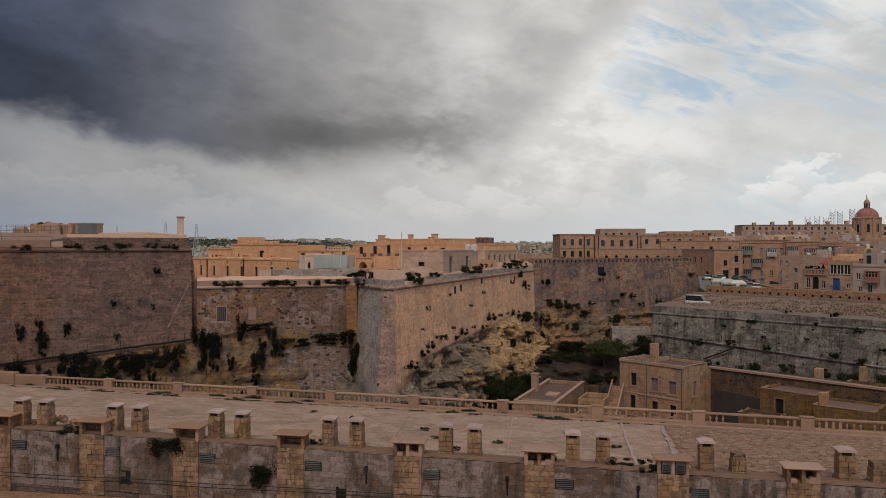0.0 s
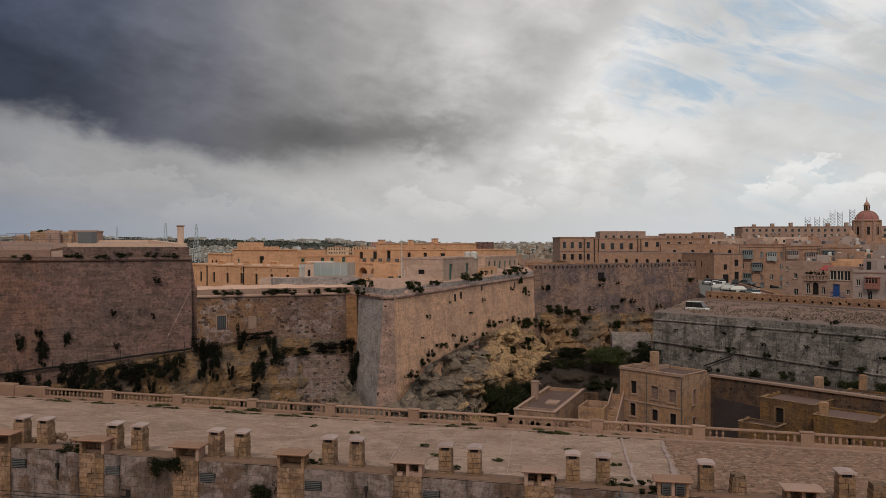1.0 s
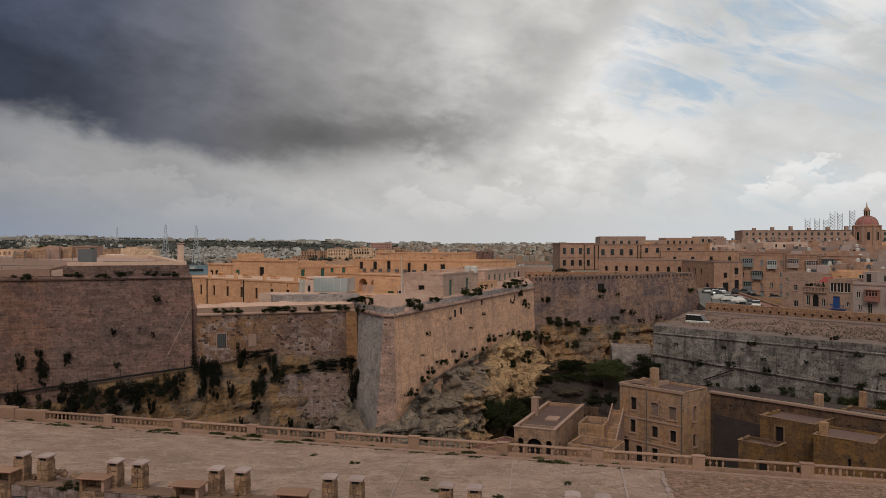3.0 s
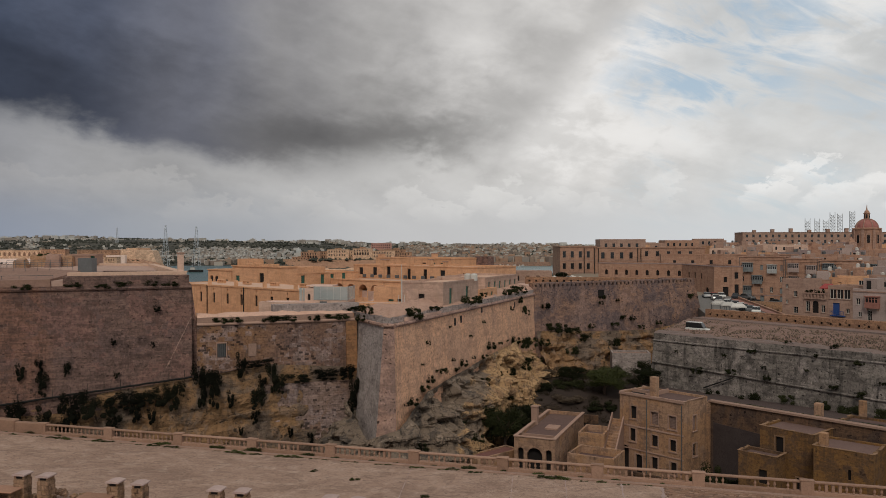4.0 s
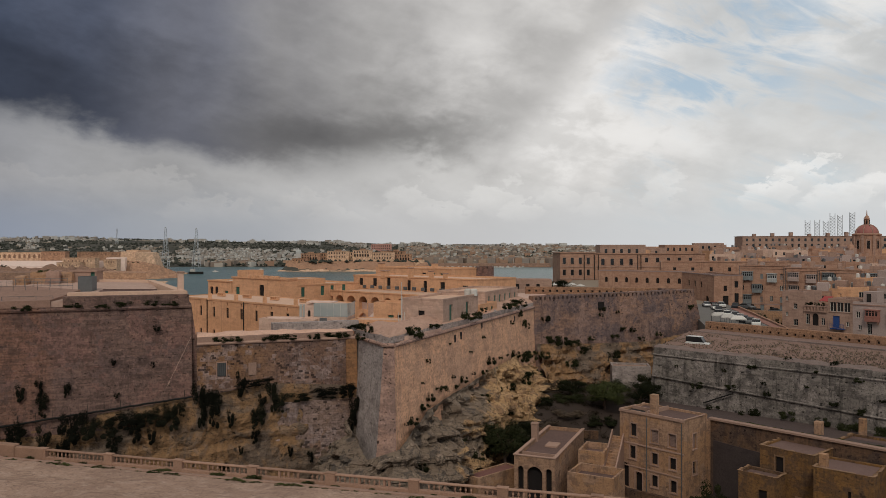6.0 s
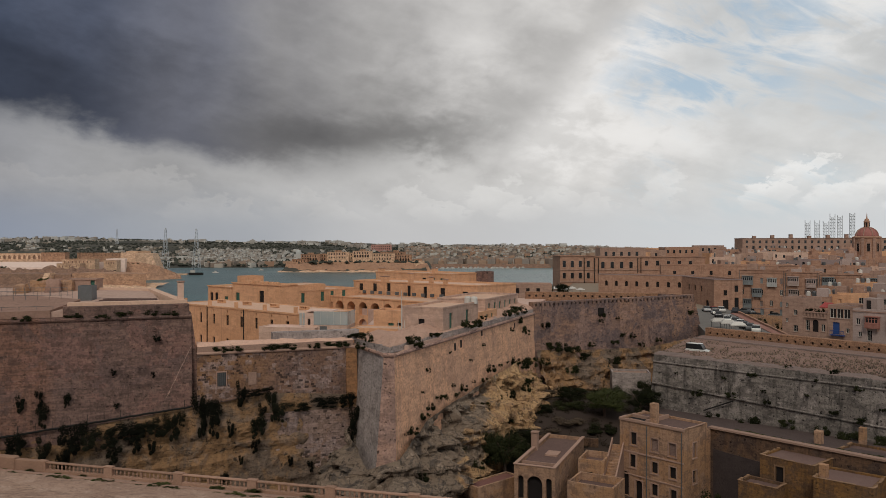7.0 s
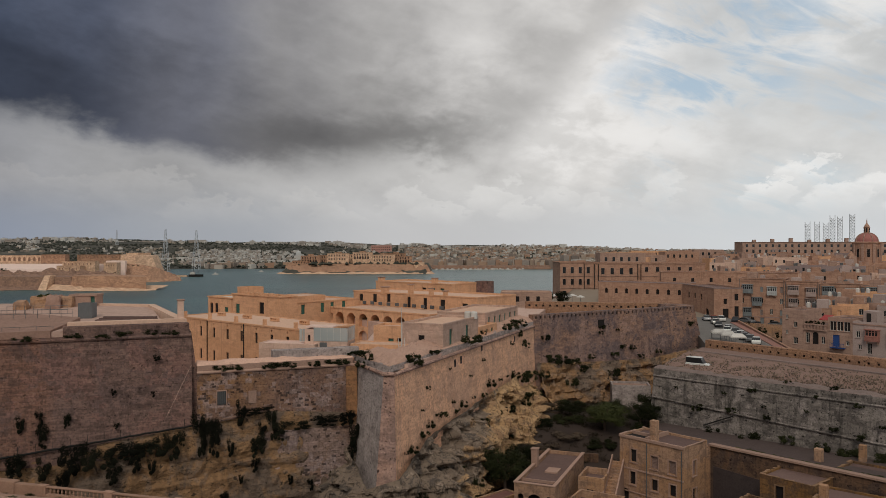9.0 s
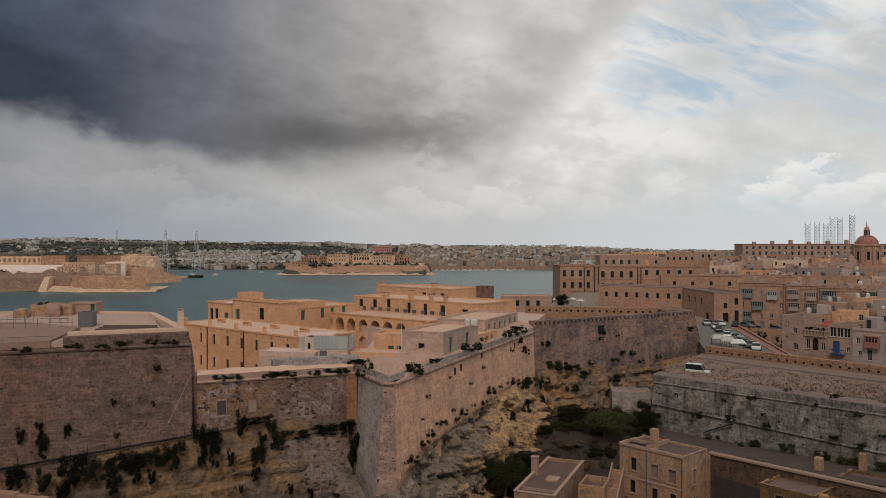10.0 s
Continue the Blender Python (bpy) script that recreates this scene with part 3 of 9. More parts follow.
# ---------------------------------------------------------------- mesh helpers
def part(name, bm, material, parent=None, label=""):
    me = bpy.data.meshes.new(name)
    uvl = bm.loops.layers.uv.verify()
    bm.normal_update()
    for f in bm.faces:
        n = f.normal
        if abs(n.z) > 0.75:
            for l in f.loops: l[uvl].uv = (l.vert.co.x, l.vert.co.y)
        else:
            h = math.hypot(n.x, n.y) or 1
            tx, ty = -n.y / h, n.x / h
            for l in f.loops: l[uvl].uv = (l.vert.co.x * tx + l.vert.co.y * ty, l.vert.co.z)
    bm.to_mesh(me); bm.free()
    me.materials.append(material)
    ob = new(name, me)
    if parent is not None: ob.parent = parent
    if label: ob["label"] = label
    return ob

def empty(name, m, label, category, group="", kind=""):
    ob = new(name)
    ob.empty_display_size = 0.3
    ob.matrix_basis = m
    return tagged(ob, label, category, group, kind)

def box(bm, x0, x1, y0, y1, z0, z1, m=None):
    vs = [bm.verts.new(m @ Vector(p) if m else p) for p in ((x0, y0, z0), (x1, y0, z0), (x1, y1, z0), (x0, y1, z0), (x0, y0, z1), (x1, y0, z1), (x1, y1, z1), (x0, y1, z1))]
    for q in ((3, 2, 1, 0), (4, 5, 6, 7), (0, 1, 5, 4), (1, 2, 6, 5), (2, 3, 7, 6), (3, 0, 4, 7)): bm.faces.new([vs[i] for i in q])
    return vs

def boxes(*rows):
    bm = bmesh.new()
    for r in rows: box(bm, *r)
    return bm

def prism(top, z1, z0, bottom=None):
    """A solid between a top outline (counter-clockwise) and a bottom one; heights may be lists."""
    bm = bmesh.new()
    bottom = bottom or top
    n = len(top)
    t1 = z1 if isinstance(z1, (list, tuple)) else [z1] * n
    t0 = z0 if isinstance(z0, (list, tuple)) else [z0] * n
    a = [bm.verts.new((x, y, t1[i])) for i, (x, y) in enumerate(top)]
    b = [bm.verts.new((x, y, t0[i])) for i, (x, y) in enumerate(bottom)]
    bm.faces.new(a); bm.faces.new(b[::-1])
    for i in range(n):
        j = (i + 1) % n
        bm.faces.new((b[i], b[j], a[j], a[i]))
    bmesh.ops.recalc_face_normals(bm, faces=bm.faces)
    return bm

def bevelled(bm, w=0.04, seg=1):
    bmesh.ops.bevel(bm, geom=bm.edges[:], offset=w, segments=seg, affect="EDGES", profile=0.6)
    return bm

def lathe(profile, seg=10, m=None):
    bm = bmesh.new()
    rings = []
    for r, z in profile:
        rings.append([bm.verts.new((r * math.cos(2 * math.pi * i / seg), r * math.sin(2 * math.pi * i / seg), z)) for i in range(seg)])
    for a, b in zip(rings, rings[1:]):
        for i in range(seg): bm.faces.new((a[i], a[(i + 1) % seg], b[(i + 1) % seg], b[i]))
    bm.faces.new(rings[0][::-1]); bm.faces.new(rings[-1])
    if m is not None: bm.transform(m)
    return bm

def rod(bm, p, q, r, seg=6):
    p, q = Vector(p), Vector(q)
    d = (q - p)
    rot = d.to_track_quat("Z", "Y").to_matrix()
    a, b = [], []
    for i in range(seg):
        o = rot @ Vector((r * math.cos(2 * math.pi * i / seg), r * math.sin(2 * math.pi * i / seg), 0))
        a.append(bm.verts.new(p + o)); b.append(bm.verts.new(q + o))
    for i in range(seg): bm.faces.new((a[i], a[(i + 1) % seg], b[(i + 1) % seg], b[i]))
    bm.faces.new(a[::-1]); bm.faces.new(b)

def panel(bm, w, z0, z1, holes, depth, m, x0=0.0):
    """One wall face along x, facing -y, with openings that go in by depth; arch openings end in a half circle."""
    xs = sorted({x0, w, *[h[0] for h in holes], *[h[0] + h[2] for h in holes]})
    zs = sorted({z0, z1, *[h[1] for h in holes], *[h[1] + h[3] for h in holes]})
    def q(*ps):
        bm.faces.new([bm.verts.new(m @ Vector(p)) for p in ps])
    for xa, xb in zip(xs, xs[1:]):
        for za, zb in zip(zs, zs[1:]):
            cx, cz = (xa + xb) / 2, (za + zb) / 2
            if not any(h[0] < cx < h[0] + h[2] and h[1] < cz < h[1] + h[3] for h in holes):
                q((xa, 0, za), (xb, 0, za), (xb, 0, zb), (xa, 0, zb))
    for x, z, hw, hh, kind in holes:
        if kind == "arch":
            r, cx = hw / 2, x + hw / 2
            zc = z + hh - r
            pts = [(cx - r * math.cos(a), zc + r * math.sin(a)) for a in [math.pi * i / 10 for i in range(11)]]
            for (ax, az_), (bx, bz) in zip(pts, pts[1:]):
                q((ax, 0, az_), (bx, 0, bz), (bx, 0, z + hh), (ax, 0, z + hh))
                q((ax, depth, az_), (bx, depth, bz), (bx, 0, bz), (ax, 0, az_))
            q((x, 0, z), (x, depth, z), (x, depth, zc), (x, 0, zc)); q((x + hw, depth, z), (x + hw, 0, z), (x + hw, 0, zc), (x + hw, depth, zc))
        else:
            q((x, 0, z), (x, depth, z), (x, depth, z + hh), (x, 0, z + hh)); q((x + hw, depth, z), (x + hw, 0, z), (x + hw, 0, z + hh), (x + hw, depth, z + hh))
            q((x, 0, z + hh), (x, depth, z + hh), (x + hw, depth, z + hh), (x + hw, 0, z + hh))
        q((x, depth, z), (x, 0, z), (x + hw, 0, z), (x + hw, depth, z))

M_SHUT = plain("faded_shutter", (0.22, 0.17, 0.13), (0.28, 0.22, 0.17), 1.5, 0.8)
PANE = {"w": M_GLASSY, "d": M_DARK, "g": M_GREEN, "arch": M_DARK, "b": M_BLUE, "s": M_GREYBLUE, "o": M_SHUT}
def block(name, label, category, x, y, yaw, w, d, z0, z1, m, front=(), left=(), right=(), back=(), roof=None, para=0.35, depth=0.25, group="", trim=None, cornice=0.0, frames=False, surround=None):
    """A flat-roofed building: walls with real openings, panes set into them, a roof deck inside a parapet."""
    root = empty(name, pose(x, y, 0, 0, 0, yaw), label, category, group)
    bm = bmesh.new()
    sides = ((front, Matrix.Identity(4), w), (right, pose(w, 0, 0, 0, 0, 90), d), (back, pose(w, d, 0, 0, 0, 180), w), (left, pose(0, d, 0, 0, 0, -90), d))
    for holes, mm, ln in sides: panel(bm, ln, z0, z1, holes, depth, mm)
    bmesh.ops.remove_doubles(bm, verts=bm.verts, dist=0.0005)
    part("wall", bm, m, root)
    t = 0.3
    bm = bmesh.new()   # parapet: top and inner faces in one ring
    ring = [[bm.verts.new(p) for p in ((e, e, zz), (w - e, e, zz), (w - e, d - e, zz), (e, d - e, zz))] for e, zz in ((0, z1 - 0.004), (0, z1 + 0.002), (t, z1 + 0.002), (t, z1 - para))]
    for ra, rb in zip(ring, ring[1:]):
        for i in range(4): bm.faces.new((ra[i], ra[(i + 1) % 4], rb[(i + 1) % 4], rb[i]))
    part("parapet", bm, m, root)
    part("roof", boxes((t, w - t, t, d - t, z1 - para - 0.15, z1 - para)), roof or M_ROOF, root)
    if cornice: part("cornice", boxes((-cornice, w + cornice, -cornice, 0, z1 - 0.25, z1), (w, w + cornice, 0, d, z1 - 0.25, z1), (-cornice, 0, 0, d, z1 - 0.25, z1)), trim or m, root)
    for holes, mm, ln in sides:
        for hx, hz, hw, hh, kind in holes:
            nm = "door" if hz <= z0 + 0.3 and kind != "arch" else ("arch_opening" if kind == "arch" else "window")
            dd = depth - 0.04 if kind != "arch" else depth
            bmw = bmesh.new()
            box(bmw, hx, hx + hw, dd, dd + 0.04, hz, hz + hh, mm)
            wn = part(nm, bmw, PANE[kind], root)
            if surround:
                bq = bmesh.new(); e = 0.16
                for r in ((hx - e, hx, hz - 0.1, hz + hh + e), (hx + hw, hx + hw + e, hz - 0.1, hz + hh + e), (hx, hx + hw, hz + hh, hz + hh + e)): box(bq, r[0], r[1], -0.05, 0.02, r[2], r[3], mm)
                box(bq, hx - 0.22, hx + hw + 0.22, -0.12, 0.02, hz - 0.2, hz - 0.06, mm)
                part("window_surround", bq, surround, wn)
                if kind == "o":
                    bq = bmesh.new()
                    for q_ in range(8): box(bq, hx + 0.06, hx + hw - 0.06, dd - 0.05, dd, hz + 0.08 + q_ * (hh - 0.1) / 8, hz + 0.16 + q_ * (hh - 0.1) / 8, mm)
                    part("slat", bq, M_SHUT, wn)
            if frames and kind in "wso":
                bf = bmesh.new()
                e = 0.07
                for r in ((hx, hx + e, hz, hz + hh), (hx + hw - e, hx + hw, hz, hz + hh), (hx + e, hx + hw - e, hz, hz + e), (hx + e, hx + hw - e, hz + hh - e, hz + hh), (hx + hw / 2 - e / 2, hx + hw / 2 + e / 2, hz + e, hz + hh - e)):
                    box(bf, r[0], r[1], dd - 0.05, dd, r[2], r[3], mm)
                part("window_frame", bf, M_WHITE if kind == "w" else M_GREYBLUE, wn)
                bs = bmesh.new()
                box(bs, hx - 0.12, hx + hw + 0.12, -0.10, 0.0, hz - 0.14, hz, mm)
                part("window_sill", bs, trim or m, wn)
    return root

def rows_of(x0, dx, n, z, w, h, kind="w"): return [(x0 + i * dx, z, w, h, kind) for i in range(n)]

# leaf clumps -----------------------------------------------------
def leaf_mesh(seed, lobes, leaves, size, flat=1.0, drop=False):
    rnd = random.Random(seed)
    verts, faces = [], []
    lob = [(Vector((rnd.uniform(-.8, .8), rnd.uniform(-.7, .7) * flat, rnd.uniform(-.55, .5))), rnd.uniform(0.18, 0.5)) for _ in range(lobes)]
    if drop:   # thick at the top, thinning to ragged tails
        lob = []
        for _ in range(lobes):
            z = 1 - 2 * rnd.random() ** 0.8
            lob.append((Vector((rnd.uniform(-.75, .75) * (0.45 + 0.3 * (z + 1)), rnd.uniform(-.5, .5) * flat, z * 0.8)), rnd.uniform(0.10, 0.20) + 0.10 * (z + 1)))
    for _ in range(leaves):
        c, r = rnd.choice(lob)
        d = Vector((rnd.gauss(0, 1), rnd.gauss(0, 1) * flat, rnd.gauss(0, 1))).normalized()
        p = c + d * r * rnd.uniform(0.1, 1.1) ** 0.5
        n = (d + Vector((rnd.uniform(-.8, .8), rnd.uniform(-.8, .8), rnd.uniform(-.3, .9)))).normalized()
        t = n.orthogonal().normalized(); b = n.cross(t)
        a = rnd.uniform(0, 6.28); s = size * rnd.uniform(0.6, 1.4)
        t, b = (t * math.cos(a) + b * math.sin(a)) * s, (b * math.cos(a) - t * math.sin(a)) * s * 0.6
        i = len(verts)
        verts += [p - t, p + b, p + t, p - b]
        faces.append((i, i + 1, i + 2, i + 3))
    me = bpy.data.meshes.new("leaf_clump")
    me.from_pydata([tuple(v) for v in verts], [], faces)
    return me
CLUMPS = {}
def clump(kind, i, material):
    key = (kind, i % 6, material.name)
    if key not in CLUMPS:
        me = leaf_mesh(len(CLUMPS) * 7 + 3, {"bush": 11, "hang": 18, "tree": 30}[kind], {"bush": 2600, "hang": 3000, "tree": 13000}[kind], {"bush": 0.058, "hang": 0.055, "tree": 0.032}[kind], 0.75, kind == "hang")
        me.materials.append(material)
        CLUMPS[key] = me
    return CLUMPS[key]
_count = [0]
def shrub(x, y, z, sx, sy, sz, label="dark green shrub growing out of the stone wall", kind="bush", material=None, group="shrubs on the walls", name="shrub", yaw=0):
    _count[0] += 1
    ob = new(name, clump(kind, _count[0], material or M_LEAF))
    ob.matrix_basis = pose(x, y, z, 0, 0, yaw) @ Matrix.Diagonal((sx if _count[0] % 2 else -sx, sy, sz, 1))
    return tagged(ob, label, "shrub", group)

def tree(x, y, z, h, r, material, label, lean=0.0):
    root = empty("tree", pose(x, y, z), label, "tree", "trees in the ditch")
    bm = bmesh.new()
    rnd = random.Random(int(x * 10 + y))
    top = (lean, 0, h * 0.55)
    rod(bm, (0, 0, -0.3), (lean * 0.4, 0, h * 0.3), 0.22, 7); rod(bm, (lean * 0.4, 0, h * 0.28), top, 0.15, 7)
    for i in range(7):
        a = i * 0.9 + rnd.random()
        rod(bm, (lean * 0.5, 0, h * (0.28 + 0.03 * i)), (lean + r * 0.7 * math.cos(a), r * 0.7 * math.sin(a), h * rnd.uniform(0.5, 0.9)), 0.06, 5)
    part("trunk", bm, M_BARK, root)
    cr = new("crown", clump("tree", _count[0], material)); _count[0] += 1
    cr.parent = root
    cr.matrix_basis = pose(lean, 0, h * 0.64, 0, 0, rnd.uniform(0, 360)) @ Matrix.Diagonal((r, r, h * 0.42, 1))
    return root

# ---------------------------------------------------------------- ground, sea, far land
def sm(v, a, b):
    t = min(1.0, max(0.0, (v - a) / (b - a)))
    return t * t * (3 - 2 * t)

def land(x, y):
    """Height of the ground at a place."""
    z = 2.6 + 7.6 * sm(y, 104, 132) * sm(x, -4, 6)
    beh = -(x - 17.3) * 0.519 + (y - 144.9) * 0.855      # how far behind the far wall
    city = max(sm(beh, 3, 8) * sm(x, 6, 18), sm(x, 56, 62) * sm(y, 150, 165))
    zc = 20.8 + 9 * sm(y, 190, 430) + 3 * sm(x, 90, 190) - 20 * sm(y, 480, 820)
    z = z * (1 - city) + zc * city
    shore = 215 + 48 * sm(x, 4, 22)
    wet = sm(y, shore, shore + 14) * (1 - sm(x - 0.158 * y, -9, 3))
    ric = sm(y, 722, 736) * (1 - sm(x, -300 - 0.30 * (y - 690) - 12, -294 - 0.30 * (y - 690)))
    big = sm(y, 1116, 1130) * sm(x, -246, -232) * (1 - sm(x, -26, -14))
    far = sm(y, 1335 - 0.06 * abs(x), 1380)
    dry = max(ric, big, far)
    z = z * (1 - wet) - 5 * wet
    if dry > 0:
        hz = 3 + 6 * ric * (1 - far) + 10 * big * (1 - far)
        hill = (46 + 16 * sm(-x, 100, 700) - 26 * sm(x, 150, 900)) * sm(y, 1300, 2900)
        hill *= 0.8 + 0.4 * noise.noise(Vector((x * 0.0014, y * 0.0014, 0.3)))
        hill += 9 * noise.noise(Vector((x * 0.006, y * 0.006, 2.0))) * sm(y, 1500, 2500)
        hz += max(0.0, hill)
        z = max(z, z * (1 - dry) + hz * dry)
    dip = sm(x - (38.3 + 0.195 * y), 1.0, 5.0) * sm(y, 140, 156) * (1 - sm(0.5 * (x - 84) + 0.866 * (y - 213.5), 3.0, 8.0)) * (1 - sm(x, 150, 170))
    return z * (1 - dip) + 15.4 * dip

def spread(lo, fine0, fine1, hi, d, grow):
    a, s = [], d
    v = fine0
    while v > lo:
        s *= grow; v -= s; a.append(v)
    a = a[::-1]
    v = fine0
    while v < fine1: a.append(v); v += d
    s = d
    while v < hi: a.append(v); s *= grow; v += s
    return a

gx = spread(-3400, -90, 110, 3400, 4.0, 1.06)
gy = spread(-400, 40, 190, 4600, 4.0, 1.045)
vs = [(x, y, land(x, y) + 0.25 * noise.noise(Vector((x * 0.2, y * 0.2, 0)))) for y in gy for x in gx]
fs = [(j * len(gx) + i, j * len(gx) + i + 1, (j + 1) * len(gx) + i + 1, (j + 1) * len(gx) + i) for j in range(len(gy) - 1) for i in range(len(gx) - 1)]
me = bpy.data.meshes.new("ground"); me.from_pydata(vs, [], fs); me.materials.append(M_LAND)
for p_ in me.polygons: p_.use_smooth = True
tagged(new("ground", me), "bare earth and scrubby land falling to the harbour shore", "ground", kind="structure")
tagged(part("water", boxes((-3400, 3400, 180, 4600, -0.4, 0.0)), M_SEA), "dark teal harbour water with small ripples", "water", kind="structure")

# ---------------------------------------------------------------- fortress walls
def slab(name, p, q, z1, z2, zb, batter, thick, m, label):
    """A wall whose outer face runs from p to q (left to right as seen from outside), leaning in by batter."""
    d = (Vector(q) - Vector(p)).normalized(); n = Vector((d.y, -d.x))
    h1, h2 = z1 - zb, z2 - zb
    P, Q = Vector(p), Vector(q)
    top = [tuple(P), tuple(Q), tuple(Q - n * thick), tuple(P - n * thick)]
    bot = [tuple(P + n * batter * h1), tuple(Q + n * batter * h2), tuple(Q - n * thick), tuple(P - n * thick)]
    return tagged(part(name, prism(top, [z1, z2, z2, z1], zb, bot), m), label, "wall", kind="structure")

def ledge(name, p, q, z1, z2, r, m, label, out=0.0, h=None):
    d = (Vector(q) - Vector(p)).normalized(); n = Vector((d.y, -d.x)) * out
    bm = bmesh.new()
    rod(bm, (p[0] + n.x, p[1] + n.y, z1), (q[0] + n.x, q[1] + n.y, z2), r, 8)
    return tagged(part(name, bm, m), label, "string course", kind="structure")

def loft(name, a, b, nu, nv, amp, freq, m, label, category, seed=0.0, kind="structure", sag=0.0):
    """A rough sheet between two lines of points."""
    a, b = [Vector(p) for p in a], [Vector(p) for p in b]
    def at(line, t):
        k = t * (len(line) - 1); i = min(int(k), len(line) - 2)
        return line[i].lerp(line[i + 1], k - i)
    vs, fs = [], []
    for i in range(nu + 1):
        for j in range(nv + 1):
            p = at(a, i / nu).lerp(at(b, i / nu), j / nv)
            nn = noise.fractal(p * freq + Vector((seed, seed, seed)), 1.0, 2.0, 4)
            edge = min(1.0, 6 * j / nv + 0.15, 6 * (1 - j / nv) + 0.15)
            vs.append((p.x, p.y, p.z + amp * nn * edge - sag * math.sin(math.pi * j / nv)))
    for i in range(nu):
        for j in range(nv):
            k = i * (nv + 1) + j
            fs.append((k, k + nv + 1, k + nv + 2, k + 1))
    bm = bmesh.new()
    vv = [bm.verts.new(v) for v in vs]
    for f in fs: bm.faces.new([vv[i] for i in f])
    bmesh.ops.recalc_face_normals(bm, faces=bm.faces)
    if sum(f.normal.z for f in bm.faces) < 0: bmesh.ops.reverse_faces(bm, faces=bm.faces)
    return tagged(part(name, bm, m), label, category, kind=kind)

def rockface(name, line, zb, tops, out_b, amp, m, label, seed, res=0.45, bulge=0.0, caves=0.0):
    """A weathered rock face below a wall: bedding ledges, hollows and buttresses."""
    pts = [Vector(p) for p in line]
    segs = [(b - a).length for a, b in zip(pts, pts[1:])]
    total = sum(segs)
    nu, nv = int(total / res), int((max(tops) - zb) / res)
    vs, fs = [], []
    for i in range(nu + 1):
        s = total * i / nu; k = 0; r = s
        while k < len(segs) - 1 and r > segs[k]: r -= segs[k]; k += 1
        d = (pts[k + 1] - pts[k]).normalized(); n = Vector((d.y, -d.x)); base = pts[k] + d * r
        zt = tops[k] + (tops[k + 1] - tops[k]) * r / segs[k]
        for j in range(nv + 1):
            t = j / nv; z = zb + (zt - zb) * t
            q = Vector((base.x, base.y, z))
            big = noise.fractal(q * 0.16 + Vector((seed, 0, 0)), 1.0, 2.0, 4)
            bed = noise.noise(Vector((q.x * 0.12, q.y * 0.12, z * 1.1 + seed)))
            rid = abs(noise.noise(q * 0.45 + Vector((0, seed, 0))))
            small = noise.fractal(q * 0.9, 1.0, 2.0, 3)
            rid2 = abs(noise.noise(Vector((q.x * 1.1, q.y * 1.1, z * 0.45 + seed))))
            small += 0.9 - 2.6 * rid2
            o = out_b * (1 - t) ** 0.8 + bulge * math.sin(math.pi * min(1, t * 1.1)) + amp * (0.9 * big + 0.55 * bed - 0.8 * rid + 0.25 * small) * min(1, 4 * (1 - t) + 0.12)
            if caves:
                wq = noise.noise(q * 0.5 + Vector((0, 0, seed))) * 0.7
                o += caves * 0.42 * (noise.cell(Vector((q.x * 0.30 + wq, q.y * 0.30 + wq, z * 0.42 + wq * 0.6 + seed)))) * sm(1 - t, 0.0, 0.10)
                o += caves * 0.20 * (noise.cell(Vector((q.x * 0.85 - wq, q.y * 0.85 + wq, z * 1.05 + wq)))) * sm(1 - t, 0.0, 0.10)
                hole = noise.fractal(Vector((q.x * 0.17, q.y * 0.17, z * 0.34 + seed)), 1.0, 2.0, 2)
                o -= caves * sm(hole, 0.12, 0.38) * sm(1 - t, 0.0, 0.12)
                o += caves * 0.35 * sm(noise.noise(Vector((q.x * 0.05, q.y * 0.05, z * 0.62 + seed))), 0.1, 0.3) * sm(1 - t, 0.0, 0.15)
            vs.append((base.x + n.x * o, base.y + n.y * o, z + 0.25 * amp * small * (1 - t)))
    for i in range(nu):
        for j in range(nv):
            k = i * (nv + 1) + j
            fs.append((k, k + nv + 1, k + nv + 2, k + 1))
    me = bpy.data.meshes.new(name); me.from_pydata(vs, [], fs); me.materials.append(m)
    return tagged(new(name, me), label, "rock face", kind="structure")

# tall bastion
A0, A1 = (-92.0, 71.5), (-32.0, 95.6)
slab("wall_tall_bastion", A0, A1, 29.9, 29.9, 15.0, 0.10, 4, M_A, "tall battered bastion wall of weathered purple-brown stone")
ledge("trim_cordon", A0, A1, 29.55, 29.55, 0.24, M_A, "rounded stone cordon under the parapet", 0.08)
tagged(part("wall_tall_bastion_side", prism([(-32, 95.6), (-43.8, 114), (-46, 113), (-35, 94.4)], 29.9, 15, [(-30.2, 96.3), (-42, 115.5), (-46, 113), (-35, 94.4)]), M_A), "side of the tall bastion in weathered stone", "wall", kind="structure")
tagged(part("floor_tall_bastion", prism([(-100, 70), (-34.8, 94.6), (-43.9, 113), (-62, 117), (-110, 117)], [29.95, 30.7, 31.75, 31.95, 31.6], 20), M_TERR), "dusty pale roof terrace of the tall bastion", "floor", kind="structure")
# raised parapet with a plastered face
tagged(part("parapet_tall_bastion", prism([tuple(Vector((-45.6, 90.15))), (-32.25, 95.55), (-33.2, 97.3), (-46.5, 92.0)], 31.08, 29.9), M_A), "stone parapet on the tall bastion", "parapet", kind="structure")
tagged(part("coping_tall_bastion", prism([(-45.8, 91.6), (-33.0, 96.8), (-43.6, 113.6), (-61.5, 117.4), (-62, 116.4), (-44.2, 112.7), (-34.7, 97.5), (-46.2, 92.8)], [31.5, 31.5, 32.1, 32.1, 32.1, 32.1, 31.5, 31.5], 29.9), M_PLAST), "pale plastered parapet band round the terrace", "parapet", kind="structure")

